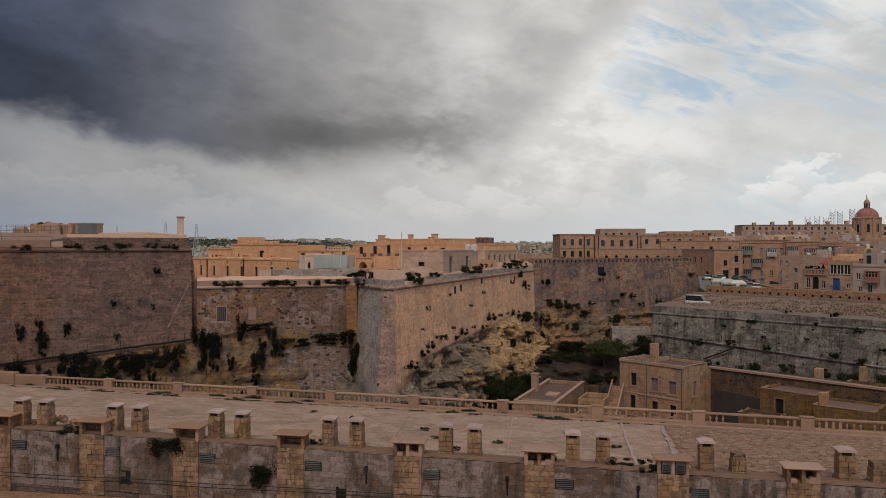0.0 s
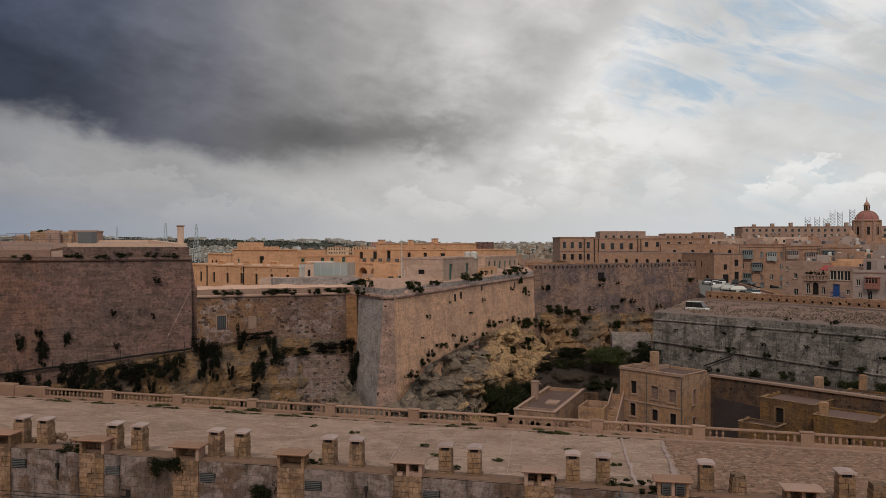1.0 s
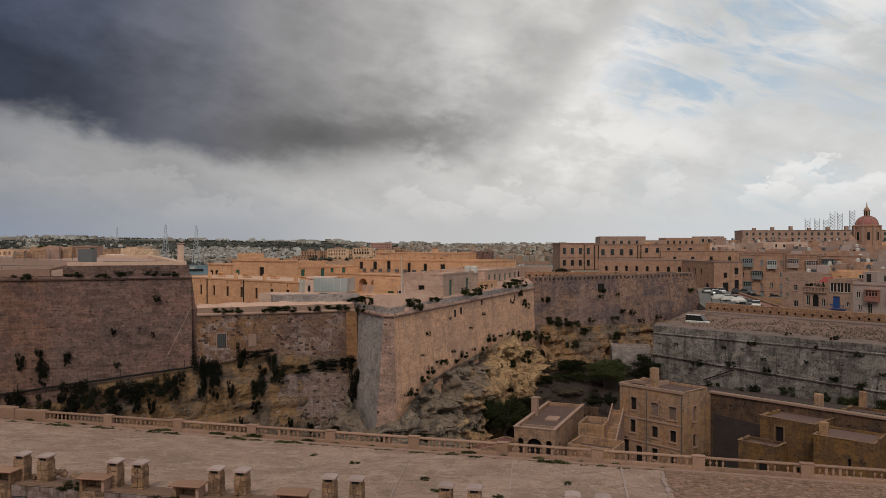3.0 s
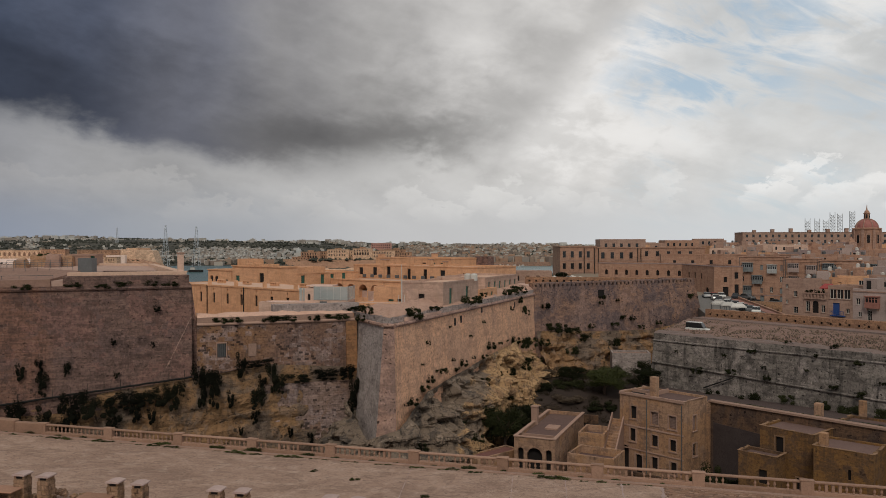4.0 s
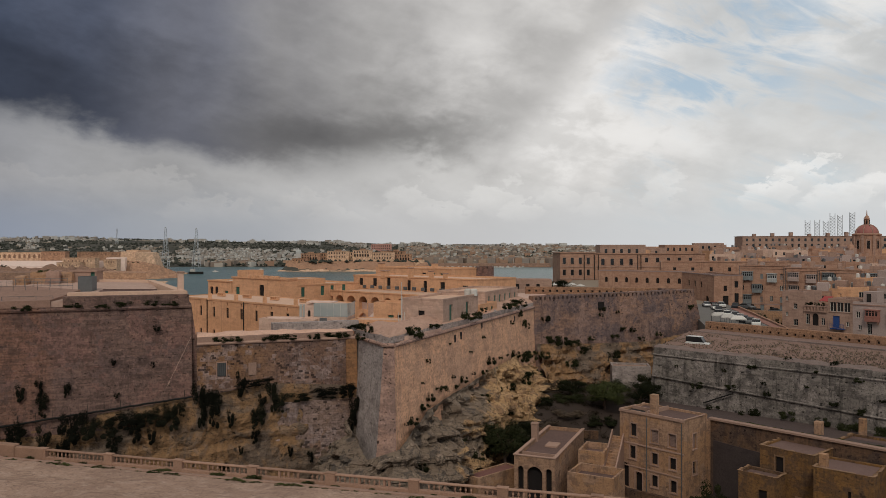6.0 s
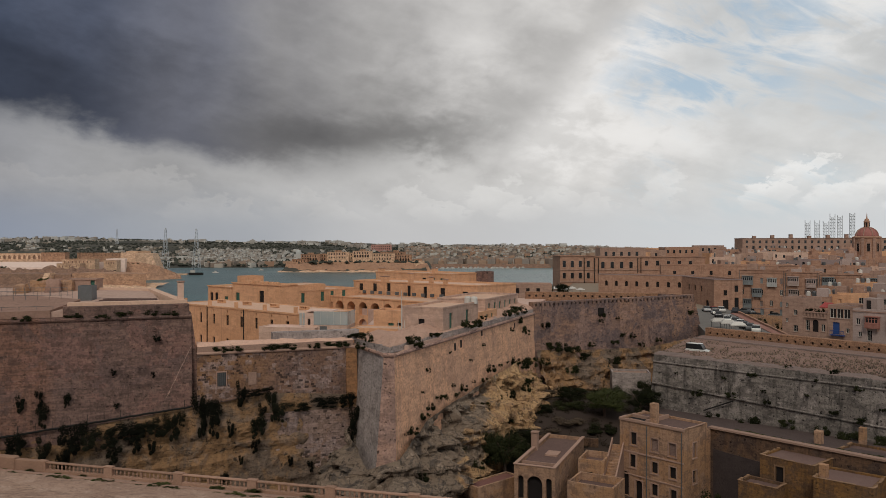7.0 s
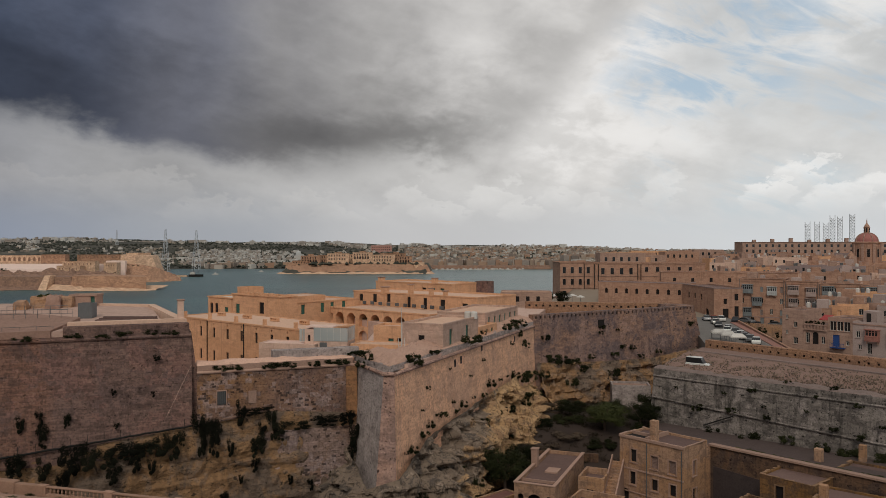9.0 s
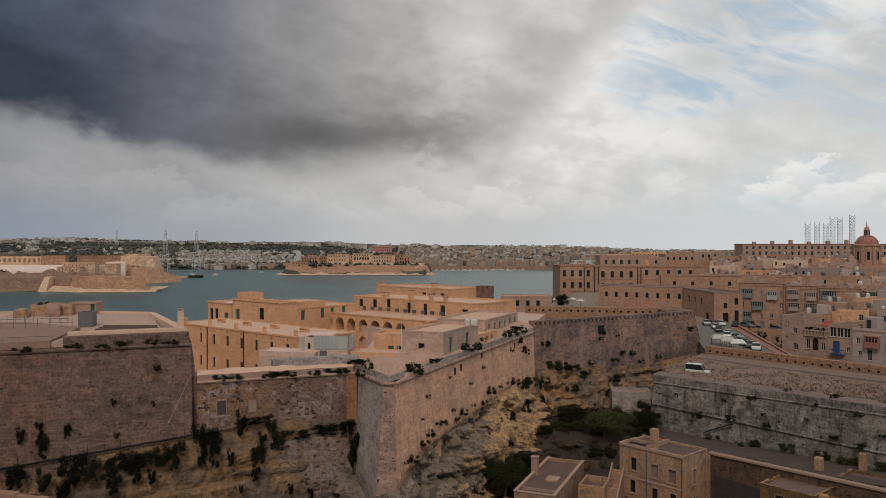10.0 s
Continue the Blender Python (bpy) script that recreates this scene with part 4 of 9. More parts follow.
# curtain between the bastions
B0, B1 = (-31.2, 95.3), (-11.8, 102.5)
slab("wall_curtain", B0, B1, 24.9, 24.9, 15.0, 0.06, 3.5, M_B, "curtain wall of ochre stone with grey weathered patches")
ledge("trim_curtain_cordon", B0, B1, 24.75, 24.75, 0.2, M_CAP, "pale stone cordon on the curtain wall", 0.06)
tagged(part("parapet_curtain_upper", prism([(-22.6, 99.9), (-11.6, 104.0), (-12.2, 105.4), (-23.2, 101.4)], 26.9, 25.5), M_CG), "rough grey stone parapet behind the curtain", "parapet", kind="structure")
tagged(part("floor_barracks_yard", prism([(-33, 99), (-13.5, 106), (-12, 150), (-80, 190), (-75, 118), (-46, 114.5)], 20.0, 8), M_TERR), "dusty yard behind the curtain wall", "floor", kind="structure")

# salient bastion
C0, C1, C2, C3 = (-12.3, 104.2), (-7.45, 94.6), (-6.1, 94.3), (17.5, 145.0)
CL = [C0, C1, C2, C3]
def offsets(line, outs):
    """A line of points moved outward by a distance of its own for each stretch, with mitred corners."""
    pts = [Vector(p) for p in line]
    ds = [(b - a).normalized() for a, b in zip(pts, pts[1:])]
    ns = [Vector((d.y, -d.x)) for d in ds]
    res = [pts[0] + ns[0] * outs[0]]
    for i in range(1, len(pts) - 1):
        n1, n2, o1, o2 = ns[i - 1], ns[i], outs[i - 1], outs[i]
        det = n1.x * n2.y - n1.y * n2.x
        res.append(pts[i] + Vector(((o1 * n2.y - o2 * n1.y) / det, (o2 * n1.x - o1 * n2.x) / det)))
    return res + [pts[-1] + ns[-1] * outs[-1]]
bt = [0.085, 0.075, 0.055]
foot = offsets(CL, [22.0 * k for k in bt]); inn = offsets(CL, [-3.0] * 3)
for i, (nm, m_, lb) in enumerate((("wall_salient_flank", M_CG, "grey weathered flank of the salient bastion"), ("wall_salient_nose", M_CQ, "blunt corner of the salient bastion in large quoins"), ("wall_salient_face", M_C, "warm ochre battered face of the salient bastion"))):
    tagged(part(nm, prism([CL[i], CL[i + 1], tuple(inn[i + 1]), tuple(inn[i])], [24.9, 24.9 if i < 2 else 25.6, 24.9, 24.9], 2.9, [tuple(foot[i]), tuple(foot[i + 1]), tuple(inn[i + 1]), tuple(inn[i])]), m_), lb, "wall", kind="structure")
for a, b, za, zb_ in ((C0, C1, 24.75, 24.75), (C1, C2, 24.75, 24.75), (C2, C3, 24.75, 25.45)):
    ledge("trim_salient_cordon", a, b, za, zb_, 0.27, M_CQ, "rounded stone cordon round the salient bastion", 0.06)
def parapet(name, line, zs, thick, rise, m, label, band_m=None, band=0.75):
    """A masonry band with a worn earth top, carried round the corners of a line."""
    prof = [(0, 0), (0.12, 0.10), (0.5, 0.22), (thick * 0.35, rise * 0.55), (thick * 0.6, rise * 0.8), (thick, rise), (thick, -1.1)]
    lines = [offsets(line, [-0.06 - o] * (len(line) - 1)) for o, _ in prof]
    bm, bb = bmesh.new(), bmesh.new()
    rings, bands = [], []
    for i in range(len(line) - 1):
        nn = max(2, int((Vector(line[i + 1]) - Vector(line[i])).length / 0.7))
        for j in range(nn + (i == len(line) - 2)):
            t = j / nn; z = zs[i] + (zs[i + 1] - zs[i]) * t
            ring = []
            for k, (o, h) in enumerate(prof):
                c = lines[k][i].lerp(lines[k][i + 1], t)
                w = (0.30 if 1 < k < 6 else 0.10) * noise.fractal(Vector((c.x * 0.5, c.y * 0.5, k * 2.1)), 1.0, 2.0, 3)
                ring.append(bm.verts.new((c.x, c.y, z + h + (w if h > -1 else 0))))
            rings.append(ring)
            c = lines[0][i].lerp(lines[0][i + 1], t)
            bands.append((bb.verts.new((c.x, c.y, z - 1.15)), bb.verts.new(ring[0].co), bb.verts.new(ring[2].co - Vector((0, 0, 0.1)))))
    for a, b in zip(rings, rings[1:]):
        for k in range(6): bm.faces.new((a[k], b[k], b[k + 1], a[k + 1]))
    for a, b in zip(bands, bands[1:]):
        for k in range(2): bb.faces.new((a[k], b[k], b[k + 1], a[k + 1]))
    bmesh.ops.recalc_face_normals(bm, faces=bm.faces)
    tagged(part(name + "_band", bb, band_m or m), "worn masonry band under the earth top", "parapet", kind="structure")
    return tagged(part(name, bm, m), label, "parapet", kind="structure")
M_PAR = plain("parapet_earth", (0.48, 0.345, 0.235), (0.60, 0.445, 0.31), 0.5, 0.95, 0.05, 0, (0.22, 0.17, 0.125))
M_PARG = plain("parapet_grey", (0.19, 0.165, 0.135), (0.27, 0.23, 0.185), 0.5, 0.95, 0.08, 0, (0.10, 0.088, 0.072))
parapet("parapet_curtain", [B0, (-12.2, 102.35)], [25.65, 25.65], 1.9, 0.35, M_PAR, "pale eroded parapet of the curtain wall", M_CAP)
parapet("parapet_salient", [C0, (-6.75, 94.4), C3], [25.7, 25.7, 26.4], 3.6, 1.15, M_PAR, "eroded earth-topped parapet with shrubs", M_CG)
tagged(part("floor_salient", prism([(-12.5, 105.5), (-9, 99.0), (-4.5, 98.0), (15.5, 145.5), (26, 188), (-40, 195), (-12.2, 150)], 25.45, 8), M_TERR), "pale dusty yard on top of the salient bastion", "floor", kind="structure")

tagged(part("wall_junction_strip", prism([(-13.1, 101.55), (-11.7, 102.05), (-11.9, 103.2), (-13.4, 102.8)], 24.6, 16.6, [(-12.9, 101.05), (-11.5, 101.6), (-11.9, 103.2), (-13.4, 102.8)]), M_OCHRE2), "ochre rendered strip in the angle of the walls", "wall", kind="structure")
# lower rock under the curtain and tall bastion
def rock_low():
    """Cut ochre rock with old render: bedding, pinkish and grey patches, seams and dark pockets."""
    m, nt, b = surface("lower_rock", 0.95)
    pos = node(nt, "ShaderNodeNewGeometry").outputs["Position"]
    strat = noise_(nt, scaled(nt, pos, (0.22, 0.22, 2.6)), 0.9, 7, 0.66, 0.25)
    big, mid, fine = noise_(nt, pos, 0.15, 6, 0.62, 0.6), noise_(nt, pos, 0.6, 7, 0.66, 0.5), noise_(nt, pos, 3.2, 7, 0.68)
    c = mix(nt, strat, (0.235, 0.135, 0.066), (0.345, 0.205, 0.108))
    c = mix(nt, step(nt, mid, 0.50, 0.60, 0, 0.8), c, (0.27, 0.185, 0.13))
    c = mix(nt, step(nt, big, 0.48, 0.57, 0, 0.85), c, mix(nt, mid, (0.075, 0.060, 0.052), (0.215, 0.165, 0.13)))
    c = mix(nt, step(nt, fine, 0.32, 0.56, 0.45, 0), c, (0.07, 0.052, 0.04))
    seam_ = noise_(nt, scaled(nt, pos, (0.35, 0.35, 1.6)), 0.8, 5, 0.6, 0.7)
    c = mix(nt, step(nt, math_(nt, "ABSOLUTE", math_(nt, "SUBTRACT", seam_, 0.5)), 0.0, 0.014, 0.8, 0), c, (0.03, 0.024, 0.02))
    c = mix(nt, step(nt, noise_(nt, pos, 1.5, 4, 0.55, 0.3), 0.62, 0.67, 0, 0.85), c, (0.03, 0.025, 0.02))
    c = mix(nt, step(nt, noise_(nt, scaled(nt, pos, (1.2, 1.2, 0.10)), 0.9, 6, 0.65), 0.56, 0.70, 0, 0.55), c, (0.075, 0.058, 0.046))
    nt.links.new(c, b.inputs["Base Color"])
    bump(nt, b, math_(nt, "ADD", fine, math_(nt, "ADD", strat, mid)), 0.9, 0.2)
    return m
M_ROCKLOW = rock_low()
M_PLASTER = plain("dark_plaster", (0.055, 0.048, 0.043), (0.085, 0.074, 0.064), 0.7, 0.95, 0.05, 0, (0.03, 0.027, 0.024))
def off(p, q, o):
    d = (Vector(q) - Vector(p)).normalized()
    return (d.y * o, -d.x * o)
oa = off(A0, A1, 1.35)
rockface("rock_under_tall_bastion", [(A0[0] + oa[0], A0[1] + oa[1]), (-53 + oa[0], 87.2 + oa[1]), (A1[0] + oa[0], A1[1] + oa[1]), (-23.5, 98.2 - 0.9), (-10.6, 102.2)], 2.0, [12.5, 15.6, 18.2, 19.5, 18.3], 1.6, 0.55, M_ROCKLOW, "ochre rock and old masonry under the bastion wall", 3.0)
slab("wall_curtain_lower", (-23.0, 96.9), (-10.8, 101.4), 16.8, 16.8, 2.0, 0.04, 2, M_BL, "lower curtain masonry of mixed grey and ochre blocks")
rp, rq = Vector((-66 + oa[0], 82.0 + oa[1], 15.0)), Vector((A1[0] + oa[0], A1[1] + oa[1], 18.35))
ro = Vector(off(A0, A1, 0.35)).to_3d()
rail = empty("path_railing", Matrix.Identity(4), "thin dark railing along the path under the bastion", "railing")
bm = bmesh.new(); last = None
for i in range(41):
    c_ = rp.lerp(rq, i / 40) + ro
    c_.z += 0.12 * noise.noise(c_ * 0.9)
    ring = [bm.verts.new(c_ + Vector((-0.05 * math.sin(k * 1.2566), 0.12 * math.sin(k * 1.2566), 0.13 * math.cos(k * 1.2566)))) for k in range(5)]
    if last:
        for k in range(5): bm.faces.new((last[k], last[(k + 1) % 5], ring[(k + 1) % 5], ring[k]))
    last = ring
part("kerb_rail", bm, M_BLACK, rail)
for i in range(20):
    a_ = rp.lerp(rq, (i + 0.5) / 20) + ro
    bm = bmesh.new(); rod(bm, a_ - Vector((0, 0, 0.3)), a_ + Vector((0, 0, 1.0)), 0.035, 4); part("post", bm, M_BLACK, rail)
ledge("trim_path_ledge_curtain", (A1[0] + oa[0], A1[1] + oa[1]), (-22.5, 97.2), 18.25, 19.75, 0.18, M_B, "pale stone edge of the path", 0.25)

# cliff under the salient face
rockface("cliff_salient", [(-13.4, 101.5), (-9.4, 93.5), (-5.3, 92.3), (-1.8, 99.2), (6.0, 116.0), (13.0, 131.5), (18.2, 145.5)], 2.0, [14.6, 10.6, 12.2, 15.6, 17.2, 18.2, 17.0], 2.6, 2.3, M_ROCK, "grey and golden limestone cliff with ledges and hollows", 11.0, 0.27, 1.9, 1.9)

# far wall
D0, D1 = (17.3, 144.9), (56.2, 168.5)
slab("wall_far", D0, D1, 26.0, 26.0, 9.0, 0.09, 4, M_D, "grey and ochre streaked fortress wall with loopholes")
dl = (Vector(D1) - Vector(D0)).length
dm = pose(D0[0], D0[1], 0, 0, 0, math.degrees(math.atan2(D1[1] - D0[1], D1[0] - D0[0])))
def loop_strip(name, m4, ln, z0, z1, hw, hh, gap, hz, mat_, label, start=0.8):
    root = empty(name, m4, label, "parapet", kind="structure")
    holes, x = [], start
    while x < ln - hw - 0.3: holes.append((x, hz, hw, hh, "d")); x += gap
    bm = bmesh.new()
    panel(bm, ln, z0, z1, holes, 0.35, Matrix.Identity(4))
    box(bm, 0, ln, 0.40, 1.3, z0, z1)
    for a, b in ((z1, z1),):
        v = [bm.verts.new(p) for p in ((0, 0, z1), (ln, 0, z1), (ln, 0.40, z1), (0, 0.40, z1))]; bm.faces.new(v)
    for xx in (0, ln):
        v = [bm.verts.new(p) for p in ((xx, 0, z0), (xx, 0.40, z0), (xx, 0.40, z1), (xx, 0, z1))]; bm.faces.new(v)
    part("parapet_body", bm, mat_, root)
    # near-black plate paints the shade at the back of each loophole
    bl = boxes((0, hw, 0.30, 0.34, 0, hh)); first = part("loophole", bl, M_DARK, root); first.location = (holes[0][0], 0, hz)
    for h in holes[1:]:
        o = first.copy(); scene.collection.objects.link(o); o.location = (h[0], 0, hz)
    return root
loop_strip("parapet_far", dm, dl, 26.0, 27.6, 0.42, 0.55, 1.12, 26.75, M_D, "loopholed parapet of the far fortress wall", 0.6)
tagged(part("wall_far_corner", prism([(56.2, 168.5), (59.8, 186), (53, 190), (50, 172)], [27.6, 26.5, 26.5, 27.6], 14, [(58.6, 166.6), (62.0, 185), (53, 190), (50, 172)]), M_D), "battered corner of the far fortress wall", "wall", kind="structure")
rockface("rock_under_far_wall", [(18.0, 144.0), (30, 151.3), (44, 159.8), (56.5, 166.5)], 6.0, [18.5, 17.6, 17.0, 18.5], 3.8, 2.2, M_ROCKLOW, "broken ochre rock with caves below the far wall", 5.0, 0.42, 0.6)

# ochre loopholed wall along the road
E0, E1, E2 = (52.0, 149.0), (72.4, 122.9), (98.0, 88.0)
for k, (a, b) in enumerate(((E0, E1), (E1, E2))):
    ln = (Vector(b) - Vector(a)).length
    loop_strip("parapet_road", pose(a[0], a[1], 0, 0, 0, math.degrees(math.atan2(b[1] - a[1], b[0] - a[0]))), ln, 18.5, 22.3, 0.42, 0.42, 1.55, 21.1, M_E, "low ochre stone wall with square loopholes", 0.8)

# grey counterguard
F0, F1 = (36.5, 130.2), (82.0, 85.9)
slab("wall_counterguard", F0, F1, 18.6, 18.2, 6.0, 0.085, 4, M_F, "grey rendered counterguard wall with black stains")
slab("wall_counterguard_end", (46, 150), F0, 18.6, 18.6, 6.0, 0.085, 4, M_F, "end wall of the grey counterguard")
ledge("trim_counterguard_cordon", F0, F1, 18.5, 18.15, 0.16, M_F, "dark stained stone cordon", 0.08)
fo = off(F0, F1, 0.42)
ledge("trim_counterguard_string", (F0[0] + fo[0], F0[1] + fo[1]), (F1[0] + fo[0], F1[1] + fo[1]), 14.9, 11.6, 0.16, M_F, "sloping dark string course on the counterguard", 0.15)
parapet("parapet_counterguard", [F0, F1], [19.75, 19.25], 1.9, 0.3, M_PARG, "thick earth-topped parapet of the counterguard", M_F)
fb = off(F0, F1, -1.7)
KB = [(46.0, 140.5), (58.5, 124.2), (84.0, 92.5)]
loft("rubble_bank", [(F0[0] + fb[0], F0[1] + fb[1], 19.75), (59.5, 112.2, 19.7), (F1[0] + fb[0], F1[1] + fb[1], 19.4)], [(x, y, 21.3) for x, y in KB], 80, 20, 0.3, 0.6, M_RUBBLE, "bank of loose stone rubble between the walls", "rubble")
loft("floor_wall_walk", [(x + 0.3, y + 0.3, 21.1) for x, y in KB], [(51.2, 148.2, 20.9), (71.5, 122.0, 21.0), (97.0, 87.2, 21.0)], 40, 6, 0.08, 0.6, M_RUBBLE, "dusty walk behind the kerb", "floor")
rnd = random.Random(61)
bm = bmesh.new()
for i in range(4500):
    t, u = rnd.random(), rnd.random()
    p = Vector((F0[0] + fb[0], F0[1] + fb[1], 19.8)).lerp(Vector((F1[0] + fb[0], F1[1] + fb[1], 19.5)), t).lerp(Vector((46, 140.5, 21.3)).lerp(Vector((84, 92.5, 21.3)), t), u)
    s_ = rnd.uniform(0.03, 0.10)
    box(bm, -s_, s_, -s_ * 0.7, s_ * 0.7, -0.15, s_ * 0.7, Matrix.Translation(p) @ Euler((rnd.gauss(0, .3), rnd.gauss(0, .3), rnd.uniform(0, 3))).to_matrix().to_4x4())
tagged(part("rubble_stones", bm, island("rubble_pieces", [(0.21, 0.16, 0.12), (0.16, 0.12, 0.092), (0.27, 0.20, 0.15), (0.19, 0.14, 0.105), (0.11, 0.085, 0.07)])), "loose pale and brown rubble stones", "rubble", kind="stuff")
slab("kerb_rubble", (46.5, 139.9), (58.5, 124.2), 21.55, 21.55, 20.5, 0.0, 0.5, M_PARG, "grey concrete kerb along the rubble bank")
slab("kerb_rubble_far", (58.5, 124.2), (84, 92.5), 21.55, 21.5, 20.5, 0.0, 0.5, M_PARG, "grey concrete kerb along the rubble bank")

# gravel terrace and its retaining wall beside the old house
Y0, Y1 = (37.3, 105.0), (64.0, 75.6)
slab("wall_yard", Y0, Y1, 13.0, 13.0, 2.0, 0.0, 0.7, M_YARD, "tall old yard wall of stained ochre stone")
tagged(part("floor_gravel_terrace", prism([(37.9, 105.4), (64.5, 76.1), (83.5, 85.5), (37.8, 129.6), (33.5, 122), (36, 110)], [12.75, 12.75, 10.6, 10.6, 10.8, 12.3], 2), M_GRAVEL), "gravel terrace below the grey wall", "floor", kind="structure")
slab("wall_yard_plaster", (37.6, 104.55), (47.5, 93.65), 10.2, 9.3, 2.0, 0.0, 0.2, M_PLASTER, "dark grey plaster on the foot of the yard wall")
slab("coping_yard_wall", (37.0, 104.9), (64.0, 75.4), 13.25, 13.25, 13.0, 0.0, 1.0, M_CAP, "pale coping of the yard wall")

# ---------------------------------------------------------------- buildings on the bastions
block("barracks", "long golden stone barracks with two rows of windows", "building", -49.5, 139.3, -40.4, 37.0, 10.7, 20.0, 28.0, M_GOLD,
      front=rows_of(8.0, 4.1, 7, 24.9, 0.75, 1.75) + rows_of(8.0, 4.1, 7, 20.9, 0.75, 1.75) + rows_of(8.22, 4.1, 7, 27.05, 0.3, 0.42, "d"), roof=M_ROOF, para=0.12, cornice=0.12)
block("gatehouse", "pale golden stone block with a crested parapet", "building", -46.0, 164.3, -41.5, 17.0, 4.5, 20.0, 30.6, M_GOLD,
      front=[(10.0, 26.7, 1.6, 2.4, "d"), (1.2, 26.0, 1.5, 2.4, "g")], roof=M_ROOF, cornice=0.2)
block("gatehouse_wing", "golden wing behind the crested block with green shutters", "building", -46.0 + 4.5 * 0.663, 164.3 + 4.5 * 0.749, -41.5, 17.0, 17.0, 20.0, 29.2, M_GOLD, right=[(1.0, 26.6, 1.0, 2.0, "g"), (6.2, 26.7, 1.0, 2.0, "g"), (8.9, 26.7, 1.0, 2.0, "g"), (12.2, 26.8, 1.0, 2.0, "g")], roof=M_ROOF, cornice=0.1)
block("gatehouse_attic", "low golden attic room on the wing roof", "building", -33.6 + 5.2 * 0.663 - 6, 153.2 + 5.2 * 0.749 + 5.3, -41.5, 7.0, 8.0, 28.9, 30.3, M_GOLD, roof=M_ROOF, para=0.1)
block("loggia", "small arched loggia with a pale flat roof", "building", -53.3, 170.7, -41.5, 9.4, 9.0, 20.0, 29.6, M_GOLD, front=[(0.8, 25.2, 1.3, 3.0, "arch"), (2.8, 25.2, 1.3, 3.0, "arch"), (6.6, 25.2, 1.5, 2.2, "g")], roof=M_WHITE, cornice=0.2)
block("barracks_wing", "low golden wing with green shuttered windows", "building", -38.4, 175.8, -41.5, 18.5, 11.0, 20.0, 27.6, M_GOLD, front=rows_of(1.6, 4.4, 4, 23.6, 1.2, 2.1, "g"), roof=M_ROOF, cornice=0.1)
block("arcade_building", "golden arcaded building with a flat roof", "building", -25.0, 163.7, -41.5, 30.0, 12.0, 20.0, 27.8, M_GOLD,
      front=rows_of(2.5, 3.67, 6, 24.1, 2.6, 2.7, "arch") + rows_of(2.5, 3.67, 6, 20.3, 2.6, 3.0, "arch") + [(0.5, 24.8, 1.0, 1.6, "w")], roof=M_ROOF, depth=2.2, cornice=0.15)
block("upper_block", "high golden stone block with narrow windows", "building", -20.8, 175.0, -41.5, 37.0, 13.0, 20.0, 30.6, M_GOLD, front=[(2.0, 28.3, 1.2, 1.6, "w"), (6.5, 28.2, 1.3, 1.8, "w"), (11.0, 28.4, 1.2, 1.8, "d"), (17.4, 27.6, 1.0, 2.4, "d"), (22.2, 27.4, 1.0, 2.4, "d"), (27.0, 27.5, 1.3, 2.2, "w"), (33.0, 27.3, 1.5, 1.9, "w")], roof=M_ROOF, cornice=0.12)
block("rear_block", "stepped golden roof block at the back of the bastion", "building", -17.5, 196.0, -41.5, 26.0, 12.0, 20.0, 31.9, M_GOLD, front=[(16.5, 29.0, 1.3, 1.7, "w"), (19.5, 29.0, 1.3, 1.7, "g"), (22.5, 29.0, 1.3, 1.7, "g")], roof=M_ROOF, cornice=0.1)
block("guard_house", "beige rendered guard house with green doors", "building", -6.1, 112.2, -24.2, 6.7, 14.0, 25.4, 29.5, M_BEIGE, front=[(2.7, 25.5, 1.0, 2.2, "d")], right=[(2.3, 25.6, 1.2, 2.9, "g"), (8.7, 25.6, 1.2, 2.9, "g")], roof=M_ROOF, cornice=0.06)
block("store_house", "beige store house with a row of green shutters", "building", -1.0, 132.6, -24.2, 9.0, 17.5, 25.4, 29.4, M_BEIGE, right=rows_of(1.6, 2.75, 6, 25.9, 1.0, 2.6, "g"), roof=M_ROOF, cornice=0.06)
block("link_house", "low golden link building between two houses", "building", 0.5, 124.5, -24.2, 6.0, 8.0, 25.4, 27.7, M_GOLD, right=rows_of(0.8, 2.2, 3, 25.8, 0.9, 1.3, "g"), roof=M_ROOF)
block("low_shed", "low golden shed with a flat roof", "shed", -10.9, 118.0, -14, 5.2, 5.0, 24.0, 28.4, M_GOLD, front=[(2.4, 25.9, 0.9, 0.55, "g"), (3.9, 25.2, 0.7, 1.3, "d")], roof=M_ROOF)
block("yard_bunker", "low rounded ochre bunker in the yard", "shed", -13.8, 112.0, -14, 8.6, 4.2, 24.0, 26.3, M_GOLD, right=[(0.8, 25.5, 0.8, 0.7, "d")], roof=M_ROOF, para=0.1)
block("annex", "small pale stone annex with a flat roof", "building", -27.6, 112.6, -14, 9.0, 4.0, 20.0, 26.4, M_PALE, front=[(7.4, 23.9, 0.6, 1.5, "arch")], roof=M_ROOFP, para=0.1)
block("stair_tower", "small pale stair tower beside the glass pavilion", "building", -20.6, 112.0, -10, 1.4, 4.5, 20.0, 28.5, M_PALE, front=[(0.45, 26.7, 0.45, 0.95, "arch"), (0.45, 24.6, 0.45, 1.1, "arch")], roof=M_ROOFP, para=0.1)
pv = empty("glass_pavilion", pose(-19.2, 111.7, 0, 0, 0, -8), "modern glass pavilion with pale tinted panes", "pavilion")
for i in range(5): part("pane", boxes((i * 1.02 + 0.03, i * 1.02 + 1.0, 0, 0.05, 26.75, 28.75)), M_PAVGLASS, pv)
